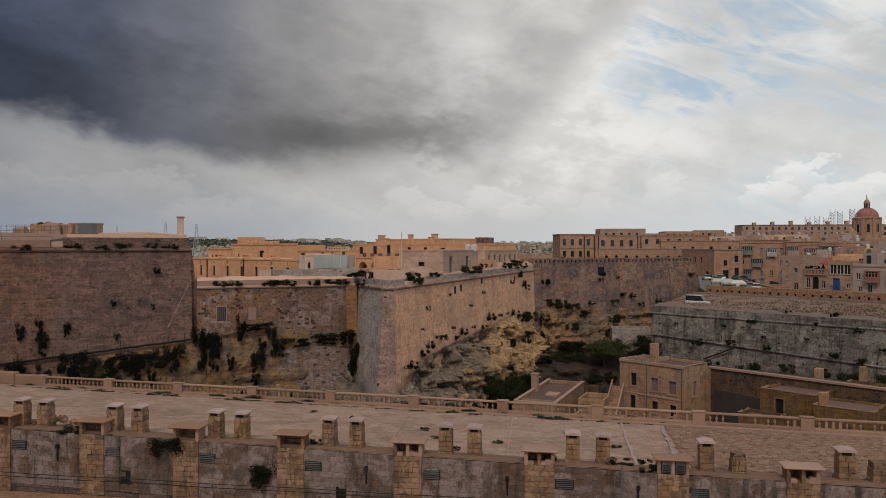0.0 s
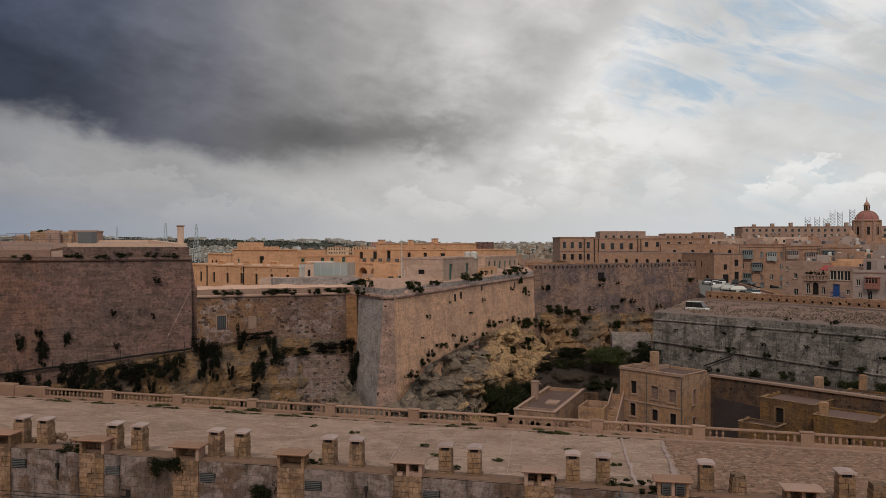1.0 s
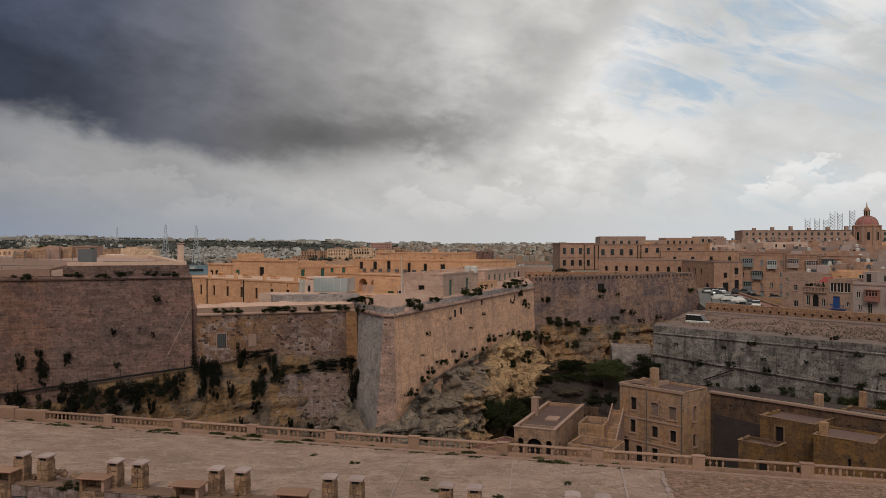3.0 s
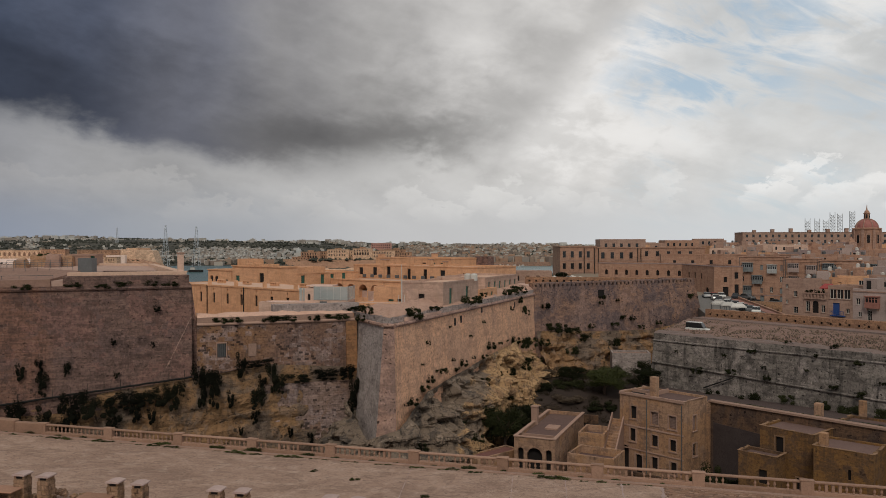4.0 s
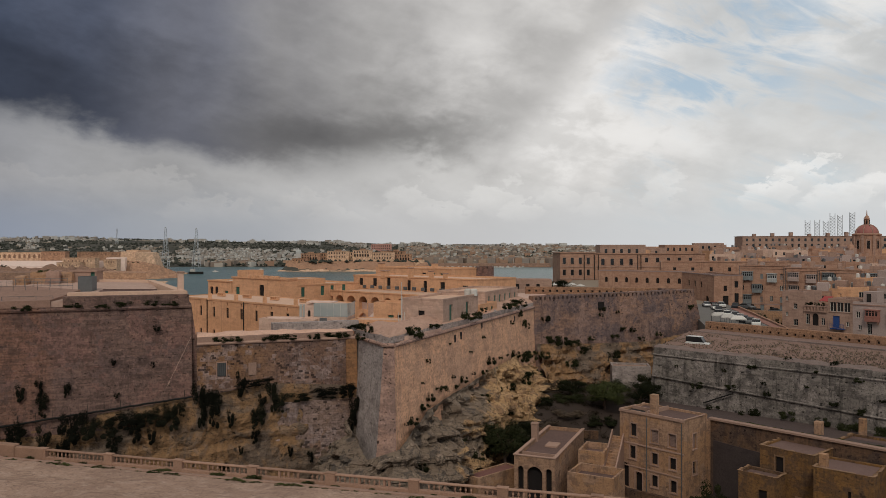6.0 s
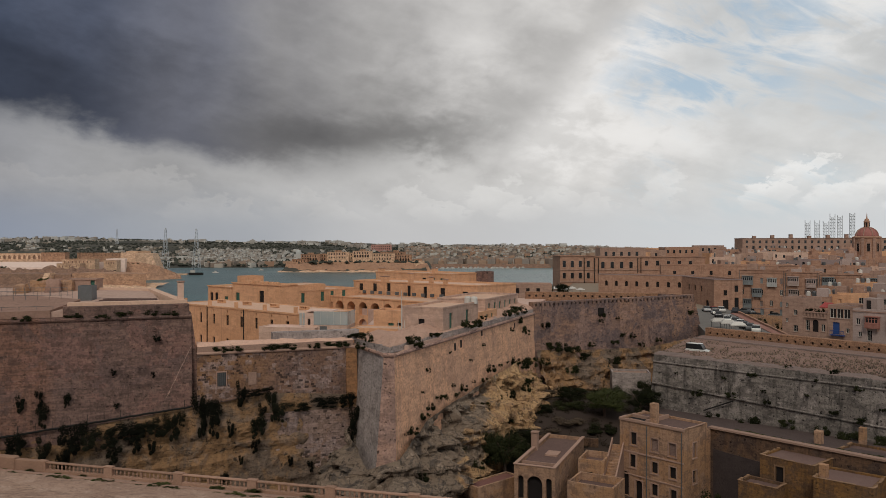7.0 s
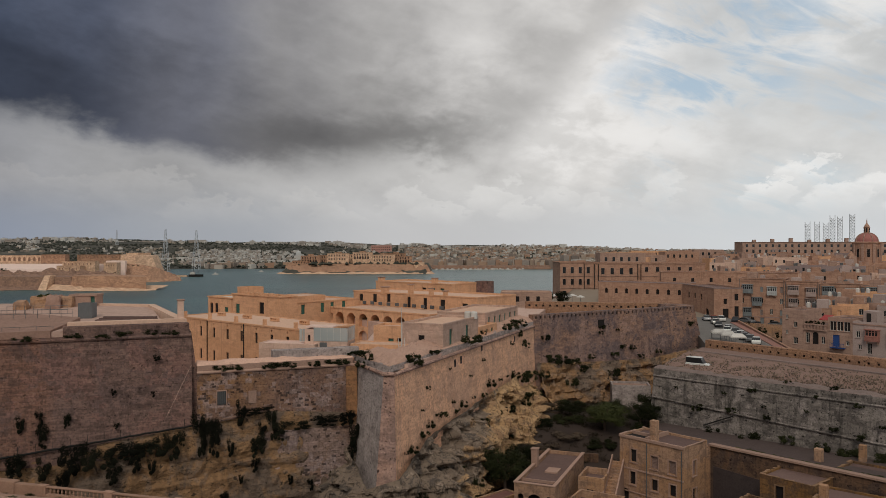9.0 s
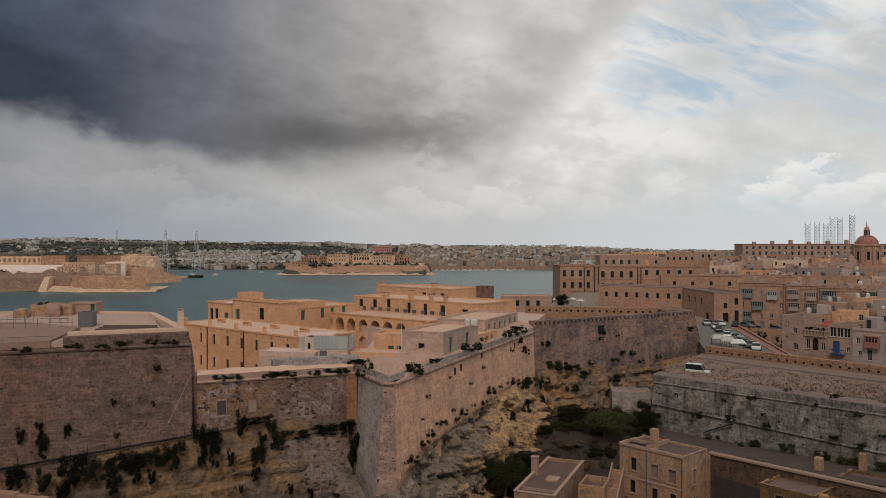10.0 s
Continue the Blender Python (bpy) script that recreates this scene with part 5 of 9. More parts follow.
for i in range(4): part("pane", boxes((5.1, 5.15, 0.1 + i * 1.1, 1.15 + i * 1.1, 26.75, 28.75)), M_PAVGLASS, pv)
for i in range(2): part("pane", boxes((-2.35 + i * 0.5, -1.9 + i * 0.5, 0.4, 0.45, 26.6, 28.5)), M_PAVGLASS, pv)
for i in range(6): part("mullion", boxes((i * 1.02 - 0.02, i * 1.02 + 0.03, -0.01, 0.06, 26.7, 28.8)), M_PALEGREY, pv)
part("base", boxes((0, 5.1, 0.08, 4.5, 20.0, 26.7)), M_PALE, pv)
part("door", boxes((0.9, 2.0, -0.02, 0.07, 25.0, 26.55)), M_GREY, pv)
part("counter", boxes((0.5, 4.4, 2.0, 3.6, 26.7, 27.7)), M_PALE, pv)
part("roof", boxes((-1.2, 2.9, 0.06, 3.0, 28.75, 28.9)), M_ROOFP, pv)

# ---------------------------------------------------------------- old house in the ditch
hx, hy, hyaw = 25.4, 107.8, -48.2
block("old_house", "old ochre stone house with shuttered windows and a flat roof", "house", hx, hy, hyaw, 10.06, 6.2, 2.2, 13.9, M_HOUSE,
      front=[(1.8, 10.4, 0.95, 1.75, "d"), (5.1, 10.1, 1.1, 1.75, "o"), (7.85, 10.0, 1.1, 1.75, "o"), (1.7, 7.2, 0.9, 1.8, "d"), (5.2, 7.1, 0.95, 1.55, "d"), (8.0, 7.0, 0.95, 1.55, "d"),
             (0.3, 3.0, 1.2, 3.4, "arch"), (2.6, 2.6, 1.1, 2.9, "arch"), (5.2, 4.0, 0.95, 1.6, "d"), (8.1, 3.9, 0.95, 1.6, "d")], right=[(2.4, 9.7, 0.9, 2.0, "o"), (2.4, 6.2, 0.9, 1.7, "d")], roof=M_ROOFD, para=0.3, depth=0.3, surround=M_CAP)
block("porch_house", "long low stone house with an arched porch", "house", 9.45, 99.8, -22.9, 5.5, 17.5, 3.0, 9.5, M_HOUSE,
      front=[(0.5, 3.6, 0.8, 4.5, "arch"), (1.75, 3.6, 2.1, 4.6, "arch"), (4.3, 3.6, 0.8, 4.5, "arch")], right=[(2.5, 5.6, 0.8, 1.7, "d"), (7.0, 4.2, 1.0, 2.2, "d")], roof=M_ROOFD, para=0.5, depth=0.6)
block("yard_house", "ochre stone house by the yard wall", "house", 39.9, 94.6, -50, 6.6, 7.0, 2.2, 12.2, M_OCHRE, front=[(2.0, 9.3, 1.0, 1.9, "d"), (2.0, 5.4, 1.0, 1.8, "d"), (4.6, 5.2, 0.9, 1.5, "d")], roof=M_ROOFD, para=0.25, surround=M_YARDTRIM)
block("yard_house_wing", "projecting ochre wing of the yard house", "house", 43.0, 87.2, -42, 6.2, 6.0, 2.2, 11.6, M_OCHRE, front=[(3.6, 8.3, 0.35, 1.2, "d"), (1.2, 5.0, 0.9, 1.5, "d")], right=[(0.9, 6.6, 0.9, 1.9, "d")], roof=M_ROOFD, para=0.25)
block("yard_house_end", "ochre house with a broken roof edge", "house", 50.0, 96.4, -46, 16.0, 7.0, 2.2, 12.0, M_OCHRE, front=[(5.3, 7.2, 1.2, 2.4, "d"), (5.3, 3.2, 1.2, 2.4, "d"), (10.0, 7.2, 1.2, 2.4, "d")], roof=M_ROOFD, para=0.3)
block("lean_to", "ruined ochre lean-to with a stepped wall", "shed", 36.4, 92.6, -46, 4.6, 3.0, 2.2, 9.6, M_OCHRE, front=[(2.5, 6.1, 1.0, 1.7, "d")], roof=M_ROOFD)
block("terrace_shed", "small walled terrace with a doorway", "shed", 16.3, 98.6, -30, 6.2, 5.0, 2.6, 7.6, M_HOUSE, roof=M_ROOFD, para=1.0)
block("outhouse", "small stone outhouse with a sunken roof", "shed", 18.8, 104.5, -24, 3.6, 5.0, 2.6, 8.9, M_HOUSE, front=[(1.2, 5.2, 0.9, 2.0, "d")], roof=M_ROOFD, para=0.9)
block("red_roof_shed", "low shed with a red tiled roof", "shed", 4.6, 98.0, 42, 8.0, 2.6, 2.6, 6.9, M_HOUSE, right=[(0.8, 4.6, 0.8, 1.2, "d")], roof=M_REDROOF, para=0.15)
block("pump_house", "small grey flat-roofed hut below the far wall", "shed", 32.2, 143.2, -8, 7.2, 4.5, 8.0, 14.4, M_CG, right=[(1.0, 13.6, 0.8, 0.5, "d")], roof=M_CAP)

def chimney(name, x, y, z0, z1, w, m, label, yaw=0.0, cap=True, cowl=False, broken=0.0, seed=0):
    root = empty(name, pose(x, y, z0, 0, 0, yaw), label, "chimney", "chimneys")
    h = z1 - z0
    part("shaft", bevelled(boxes((-w / 2, w / 2, -w / 2, w / 2, 0, h - (0.22 if cap else 0))), 0.03), m, root)
    if cap: part("cap", bevelled(boxes((-w / 2 - 0.10, w / 2 + 0.10, -w / 2 - 0.10, w / 2 + 0.10, h - 0.2, h)), 0.05), M_CAP, root)
    return root
hm = pose(hx, hy, 0, 0, 0, hyaw)
cpos = hm @ Vector((4.6, 1.6, 0))
oh = bpy.data.objects["old_house"]
for r_ in ((-0.05, 10.12, -0.10, 0.0, 9.25, 9.45), (-0.05, 10.12, -0.10, 0.0, 6.05, 6.2), (-0.12, 10.2, -0.16, 0.0, 13.62, 13.9)): part("string_course", boxes(r_), M_CAP, oh)
part("roof_parapet", boxes((4.0, 4.25, 0.3, 5.9, 13.55, 14.15), (0.3, 4.0, 2.6, 2.85, 13.55, 14.05)), M_CAP, oh)
# flat near-black sheet paints the shade of an open court in the roof
part("roof_court", boxes((0.3, 4.0, 0.32, 2.6, 13.45, 13.62)), M_DARK, oh)
part("corner_buttress", boxes((9.3, 10.1, 6.2, 7.4, 2.2, 12.9)), M_HOUSE, oh)
rnd = random.Random(17)
def ragged_edge(root, w, d, z, m, seed, skip=0.25):
    """Loose coping stones of uneven length and height along a roof's edges."""
    r = random.Random(seed)
    for x0, y0, dx, dy, ln in ((0, 0, 1, 0, w), (0, 0, 0, 1, d), (w, 0, 0, 1, d)):
        t = 0.0
        while t < ln - 0.3:
            k = min(r.uniform(0.4, 0.95), ln - t)
            if r.random() > skip:
                h = r.uniform(0.04, 0.11); o = r.uniform(-0.05, 0.03)
                bx = (x0 + dx * t, x0 + dx * (t + k - 0.03)) if dx else (x0 - 0.16 + o, x0 + 0.16 + o)
                by = (y0 + dy * t, y0 + dy * (t + k - 0.03)) if dy else (y0 - 0.06 + o, y0 + 0.28 + o)
                part("coping_stone", bevelled(boxes((bx[0], bx[1], by[0], by[1], z + 0.004, z + h)), 0.03), m, root)
            t += k
ragged_edge(oh, 10.06, 6.2, 13.9, M_CAP, 3, 0.12)
for nm_, w_, d_, z_, sd_ in (("yard_house", 6.6, 7.0, 12.2, 5), ("yard_house_wing", 6.2, 6.0, 11.6, 6), ("yard_house_end", 16.0, 7.0, 12.0, 7), ("lean_to", 4.6, 3.0, 9.6, 8)): ragged_edge(bpy.data.objects[nm_], w_, d_, z_, M_YARDTRIM, sd_, 0.35)
for px in (4.45, 9.85):
    bm = bmesh.new(); rod(bm, (px, -0.14, 2.4), (px, -0.14, 13.4), 0.07, 6); part("rain_pipe", bm, M_GREY, oh)
for k in range(19):
    e = 0.30 if k % 2 else 0.5
    for x0, x1 in ((-0.03, e), (10.06 - e, 10.09)): part("quoin", boxes((x0, x1, -0.035, 0.0, 2.4 + k * 0.60, 2.4 + k * 0.60 + 0.56)), M_HOUSE, oh)
ph = bpy.data.objects["porch_house"]
part("skylight", bevelled(boxes((2.2, 4.0, 7.2, 9.4, 8.95, 9.25)), 0.04), M_CAP, ph)
part("front_parapet", boxes((0.3, 5.2, 2.6, 2.8, 8.9, 9.35)), M_CAP, ph)
part("parapet_coping", boxes((-0.12, 0.35, -0.1, 17.6, 9.5, 9.62), (5.15, 5.62, -0.1, 17.6, 9.5, 9.62), (0.35, 5.15, -0.1, 0.35, 9.5, 9.62)), M_CAP, ph)
chimney("house_chimney", cpos.x, cpos.y, 13.4, 16.4, 0.95, M_HOUSE, "square pale stone chimney on the old house", hyaw, False)
chimney("house_chimney", 13.3, 108.6, 9.0, 11.7, 0.9, M_CAP, "square pale stone chimney on the low house", -23, True)
chimney("house_chimney", 50.6, 101.2, 9.5, 13.6, 0.95, M_HOUSE, "tall square chimney of the yard house", -46, False)
chimney("house_chimney", 44.6, 88.0, 10.8, 12.9, 0.85, M_HOUSE, "short square chimney with broken pots", -46, False)
chimney("house_chimney", 58.0, 103.8, 9.5, 13.4, 0.85, M_HOUSE, "tall square chimney on the end house", -46, False)

# ---------------------------------------------------------------- near building: roof, chimneys, balustrade
FYAW = -9.4
FM = pose(0, 42.0, 0, 0, 0, FYAW)
BA, BD = Vector((-31.4, 71.8)), Vector((0.9647, -0.2624))
BYAW = math.degrees(math.atan2(BD.y, BD.x))
def front_z(x): return 18.17 - 0.0218 * x
def front_at(x): return FM @ Vector((x, 0, 0))
FL_, FR_ = front_at(-48), front_at(48)
BL_, BR_ = BA + BD * -26, BA + BD * 72
FI_, FJ_ = FM @ Vector((-48, 1.2, 0)), FM @ Vector((48, 1.2, 0))
tagged(part("wall_near_building", prism([(FL_.x, FL_.y), (FR_.x, FR_.y), (FJ_.x, FJ_.y), (FI_.x, FI_.y)], [19.15, 17.06, 16.75, 18.84], 2.0), M_FRONT), "long stone barracks wall with grey weathered blocks", "wall", kind="structure")
tagged(part("wall_near_building_rear", prism([(FI_.x, FI_.y), (FJ_.x, FJ_.y), (BR_.x, BR_.y + 0.3), (BL_.x, BL_.y + 0.3)], [17.6, 15.6, 15.0, 15.0], 2.0), M_FRONT), "rear part of the stone barracks under its roof", "wall", kind="structure")
tagged(part("wall_near_building_back", prism([(BL_.x, BL_.y - 0.2), (BR_.x, BR_.y - 0.2), (BR_.x, BR_.y + 0.4), (BL_.x, BL_.y + 0.4)], 16.1, 2.0), M_FRONT), "back wall of the barracks below the balustrade", "wall", kind="structure")
def deck(s, t, lift=0.0):
    """A point of the roof deck: s along the building, t from the front edge to the balustrade."""
    a = FM @ Vector((-48 + 96 * s, -0.02, 0)); a.z = front_z(-48 + 96 * s)
    b = BL_.lerp(BR_, s); b = Vector((b.x, b.y, 16.22))
    p = a.lerp(b, t)
    p.z += 0.05 * noise.noise(Vector((p.x * 0.25, p.y * 0.25, 0))) + lift
    return p
vs, fs = [], []
NU, NV = 120, 26
for i in range(NU + 1):
    for j in range(NV + 1): vs.append(tuple(deck(i / NU, j / NV)))
for i in range(NU):
    for j in range(NV):
        k = i * (NV + 1) + j
        fs.append((k, k + NV + 1, k + NV + 2, k + 1))
bm = bmesh.new(); vv = [bm.verts.new(v) for v in vs]
for f in fs: bm.faces.new([vv[i] for i in f])
DECK = tagged(part("roof_deck", bm, M_DECK), "worn screed roof deck in faded pinkish brown", "roof", kind="structure")
tagged(part("ground_parade", boxes((-80, 80, -80, 39.0, 12.0, 14.9)), M_E), "ochre paved yard in front of the barracks", "pavement", kind="structure")
tagged(part("ground_parade_strip", prism([(-60, 39.0), (20, 39.0), (FL_.x, FL_.y - 0.02)], 14.9, 12.0), M_E), "ochre paved strip along the barracks", "pavement", kind="structure")
# front bench of sandy mortar that the chimneys stand in
vs, fs = [], []
for i in range(161):
    for j in range(5):
        p = deck(i / 160, (0.006, 0.02, 0.06, 0.085, 0.10)[j], (0.02, 0.16, 0.14, 0.06, -0.02)[j] + 0.05 * noise.noise(Vector((i * 0.9, j, 0))))
        vs.append(tuple(p))
for i in range(160):
    for j in range(4):
        k = i * 5 + j; fs.append((k, k + 5, k + 6, k + 1))
me = bpy.data.meshes.new("roof_bench"); me.from_pydata(vs, [], fs); me.materials.append(M_SAND)
tagged(new("roof_bench", me), "sandy mortar bench along the roof edge", "roof", kind="structure")
# pale seams across the deck
def deck_z(x, y, lift=0.0):
    yf, yb = 42.0 - 0.163 * x, 71.8 - 0.272 * (x + 31.4)
    t = (y - yf) / (yb - yf)
    return front_z(x) * (1 - t) + 16.22 * t + 0.05 * noise.noise(Vector((x * 0.25, y * 0.25, 0))) + lift
def seam(x0, x1, y0, y1, w):
    vs, fs = [], []
    for i in range(41):
        t = i / 40; y = y0 + (y1 - y0) * t
        x = x0 + (x1 - x0) * t + w * 0.35 * noise.noise(Vector((x0, t * 7, 0)))
        ww = w * (0.08 + 1.3 * abs(noise.noise(Vector((x0 * 3, t * 14, 2)))))
        vs += [(x - ww, y, deck_z(x - ww, y, 0.035)), (x + ww, y, deck_z(x + ww, y, 0.035))]
        if i: fs.append((2 * i - 2, 2 * i - 1, 2 * i + 1, 2 * i))
    me = bpy.data.meshes.new("seam"); me.from_pydata(vs, [], fs); me.materials.append(M_SEAM)
    o = new("seam", me); o.parent = DECK
    return o
for x0, x1, w in ((10.7, 13.7, 0.30), (13.0, 16.6, 0.42), (3.6, 5.6, 0.07), (-3.4, -2.6, 0.06), (7.2, 9.6, 0.08)): seam(x0, x1, 42.2 - 0.163 * x0 + 0.9, 71.8 - 0.272 * (x1 + 31.4) - 1.6, w)

# stone slabs over the far end of the deck
rnd = random.Random(5)
bm = bmesh.new()
y = 38.0
while y < 60:
    x = 13.6 + 0.2 * (y - 41) + rnd.uniform(0, 0.3)
    while x < 36:
        w, d = rnd.uniform(0.10, 0.19), rnd.uniform(0.08, 0.125)
        if 42.0 - 0.163 * x + 1.9 < y < 71.8 - 0.272 * (x + 31.4) - 1.5 and rnd.random() > 0.04:
            box(bm, -w, w, -d, d, -0.06, 0.03, Matrix.Translation((x, y + rnd.uniform(-.04, .04), deck_z(x, y, rnd.uniform(0.0, 0.02)))) @ Euler((rnd.gauss(0, .03), rnd.gauss(0, .03), radians(FYAW) + rnd.gauss(0, .2))).to_matrix().to_4x4())
        x += w * 2 + 0.015
    y += 0.225
M_SLAB = island("roof_slabs", [(0.28, 0.165, 0.112), (0.235, 0.138, 0.094), (0.33, 0.215, 0.155), (0.26, 0.15, 0.10), (0.185, 0.112, 0.08)])
sl = part("paving_slabs", bm, M_SLAB, DECK, "uneven brown stone slabs"); sl["kind"] = "stuff"

# chimneys in pairs
def old_chimney(x, h, w, broken, seed):
    p = FM @ Vector((x, 1.0, 0)); z0 = front_z(x) - 0.1
    root = empty("roof_chimney", pose(p.x, p.y, z0, 0, 0, FYAW + 3 * noise.noise(Vector((seed, 0, 0)))), "broken stone chimney stub with loose blocks" if broken else "square limestone chimney with a pale arched cap", "chimney", "chimneys on the near roof")
    r = random.Random(seed)
    n = int(h / 0.29)
    bm = bmesh.new()
    box(bm, -w / 2 + 0.06, w / 2 - 0.06, -w / 2 + 0.06, w / 2 - 0.06, 0, h - 0.05)
    part("core", bm, M_CHIM, root)
    for k in range(n):
        a = w / 2 * (0.96 if k else 1.06)
        cut = r.uniform(-0.15, 0.15) * w
        zz, zt = k * 0.29, k * 0.29 + 0.27
        if broken and k > n - 2 and r.random() < 0.7: continue
        for x0, x1 in ((-a, cut - 0.012), (cut + 0.012, a)):
            d = r.uniform(-0.015, 0.02)
            part("block", bevelled(boxes((x0, x1, -a - d, a + d, zz, zt)), 0.02), M_PIER_B, root)
    if not broken:
        bm = bmesh.new()
        c = w / 2 + 0.045
        prof = [(-c, 0), (c, 0), (c, 0.08), (c * 0.5, 0.13), (0, 0.15), (-c * 0.5, 0.13), (-c, 0.08)]
        f0 = [bm.verts.new((px, -c, h + 0.14 + pz)) for px, pz in prof]; f1 = [bm.verts.new((px, c, h + 0.14 + pz)) for px, pz in prof]
        bm.faces.new(f0); bm.faces.new(f1[::-1])
        for i in range(7): bm.faces.new((f0[i], f1[i], f1[(i + 1) % 7], f0[(i + 1) % 7]))
        bmesh.ops.recalc_face_normals(bm, faces=bm.faces)
        part("cap", bm, M_SEAM, root)
        for sx in (-1, 1): part("smoke_post", boxes((sx * w * 0.36 - 0.06, sx * w * 0.36 + 0.06, -w * 0.4, w * 0.4, h - 0.05, h + 0.15)), M_PIER_B, root)
        part("flue", boxes((-w * 0.28, w * 0.28, -w * 0.38, w * 0.38, h - 0.04, h + 0.12)), M_DARK, root)
    return root
k = 0
for i, x in enumerate((-26.9, -20.5, -13.85, -6.75, 0.16, 7.3, 14.4, 21.4)):
    for dx in (-0.15, 1.50):
        k += 1
        br = (i == 6 and dx > 0) or (i == 7 and dx > 0)
        old_chimney(x + dx, 1.25 if br else 1.52, 0.78 if i != 7 else 0.86, br, k * 13 + 1)
# fallen blocks beside the first pair
rnd = random.Random(8)
for i in range(22):
    p = FM @ Vector((-26.6 + rnd.uniform(0, 3.4), 1.5 + rnd.uniform(-0.5, 0.8), 0))
    ob = part("loose_block", bevelled(boxes((-0.2, 0.2, -0.13, 0.13, -0.12, 0.12)), 0.02), M_PIER_B)
    ob.matrix_basis = pose(p.x, p.y, front_z(-26) + 0.2 + 0.12 * rnd.random(), rnd.uniform(-25, 25), rnd.uniform(-25, 25), rnd.uniform(0, 180))
    tagged(ob, "loose fallen limestone block on the roof edge", "stone block", "loose blocks")

# piers with hooded vents
HOODS = (-27.8, -21.5, -15.4, -8.9, -2.0, 5.35, 12.4, 18.9)
def pier(x, kind):
    root = empty("vent_pier", FM @ pose(x, 0, 0), "ochre block pier with an open stone vent hood" if kind < 2 else "ochre block pier with grey louvred vent boxes", "vent pier", "piers on the facade")
    z = front_z(x)
    r = random.Random(int(x * 10))
    w, out = 1.62, 0.15
    part("core", boxes((-w / 2 + .03, w / 2 - .03, -out + 0.04, 0.9, 9.0, z - 0.02)), M_CHIM, root)
    zz = z - 3.6
    c = 0
    while zz < z - 0.05:
        n = 3 if c % 2 else 2
        cuts = [-w / 2] + sorted(-w / 2 + w * (i + 1) / n + r.uniform(-.08, .08) for i in range(n - 1)) + [w / 2]
        for a, b in zip(cuts, cuts[1:]):
            if r.random() < 0.05: continue
            d = r.uniform(-0.02, 0.02)
            part("block", bevelled(boxes((a + 0.008, b - 0.008, -out - d, -out + 0.2, zz, zz + 0.288)), 0.018), M_PIER_B, root)
        zz += 0.30; c += 1
    hs = 0.74
    for px in ((-0.72, 0.0, 0.72) if kind else (-0.72, 0.72)): part("post", bevelled(boxes((px - 0.10, px + 0.10, -out + 0.02, 0.75, z - 0.02, z + hs)), 0.02), M_CAP if r.random() < 0.5 else M_PIER_B, root)
    part("back_panel", boxes((-0.7, 0.7, 0.6, 0.7, z - 0.02, z + hs - 0.03)), M_CHIM, root)
    if kind == 2:
        for px in (-0.58, 0.14):
            fr = part("vent_box", boxes((px, px + 0.44, -out - 0.02, -out + 0.1, z + 0.06, z + hs - 0.04)), M_GREY, root, "grey louvred vent")
            for q in range(5): part("slat", boxes((px + 0.03, px + 0.41, -out - 0.05, -out - 0.02, z + 0.10 + q * 0.09, z + 0.14 + q * 0.09)), M_BLACK, fr)
    elif kind == 1:
        for px in (-0.45, 0.2, 0.5): part("block", bevelled(boxes((px - 0.2, px + 0.16, -out + 0.04, 0.3, z - 0.02, z + r.uniform(0.15, 0.3))), 0.03), M_CAP, root)
    bm = boxes((-1.02, 1.02, -out - 0.22, 0.85, z + hs, z + hs + 0.12))
    part("hood_slab", bevelled(bm, 0.045), M_TILE if kind != 1 else M_CAP, root)
    # louvre in the wall beside the pier
    lx = 1.35
    lv = part("wall_vent", boxes((lx - 0.5, lx + 0.5, -0.05, 0.05, z - 1.28, z - 0.72)), M_BLACK, root, "dark louvred wall vent")
    for q in range(5): part("slat", boxes((lx - 0.45, lx + 0.45, -0.12, -0.06, z - 1.22 + q * 0.105, z - 1.17 + q * 0.105)), M_GREY, lv)
for i, x in enumerate(HOODS): pier(x, (0, 0, 0, 0, 1, 1, 2, 1)[i])

# drain pipes, small windows, cables
for x in (-23.8, -4.4, 3.6, 10.6):
    z = front_z(x)
    bm = bmesh.new(); rod(bm, (0, -0.10, z - 1.75), (0, -0.10, z - 0.95), 0.05, 7); box(bm, -0.10, 0.10, -0.2, 0.0, z - 0.98, z - 0.75)
    ob = part("drain_pipe", bm, M_BLACK); ob.matrix_basis = FM @ pose(x, 0, 0)
    tagged(ob, "rusty dark drain pipe on the stone wall", "drain pipe", "drain pipes")
for x in (-19.3, -5.9, 8.6):
    ob = part("wall_window", boxes((-0.3, 0.3, -0.045, 0.1, front_z(x) - 2.75, front_z(x) - 2.05), (-0.38, 0.38, -0.09, 0.0, front_z(x) - 2.85, front_z(x) - 2.75)), M_DARK)
    ob.matrix_basis = FM @ pose(x, 0, 0); tagged(ob, "small dark window in the stone wall", "window", "small wall windows")
for dz in (0.0, 0.22):
    bm = bmesh.new()
    for i in range(60):
        a, b = -30 + i, -29 + i
        rod(bm, (a, -0.3, 15.9 + dz + 0.02 * math.sin(a * 0.6)), (b, -0.3, 15.9 + dz + 0.02 * math.sin(b * 0.6)), 0.022, 4)
    ob = part("cable", bm, M_BLACK); ob.matrix_basis = FM.copy(); tagged(ob, "dark cable running along the facade", "cable", "cables")
bm = bmesh.new(); rod(bm, (0, 0, 0), (0, 0, 3.4), 0.045, 6); rod(bm, (-0.35, 0, 2.95), (0, 0, 2.75), 0.03, 5); rod(bm, (0.35, 0, 2.95), (0, 0, 2.75), 0.03, 5)
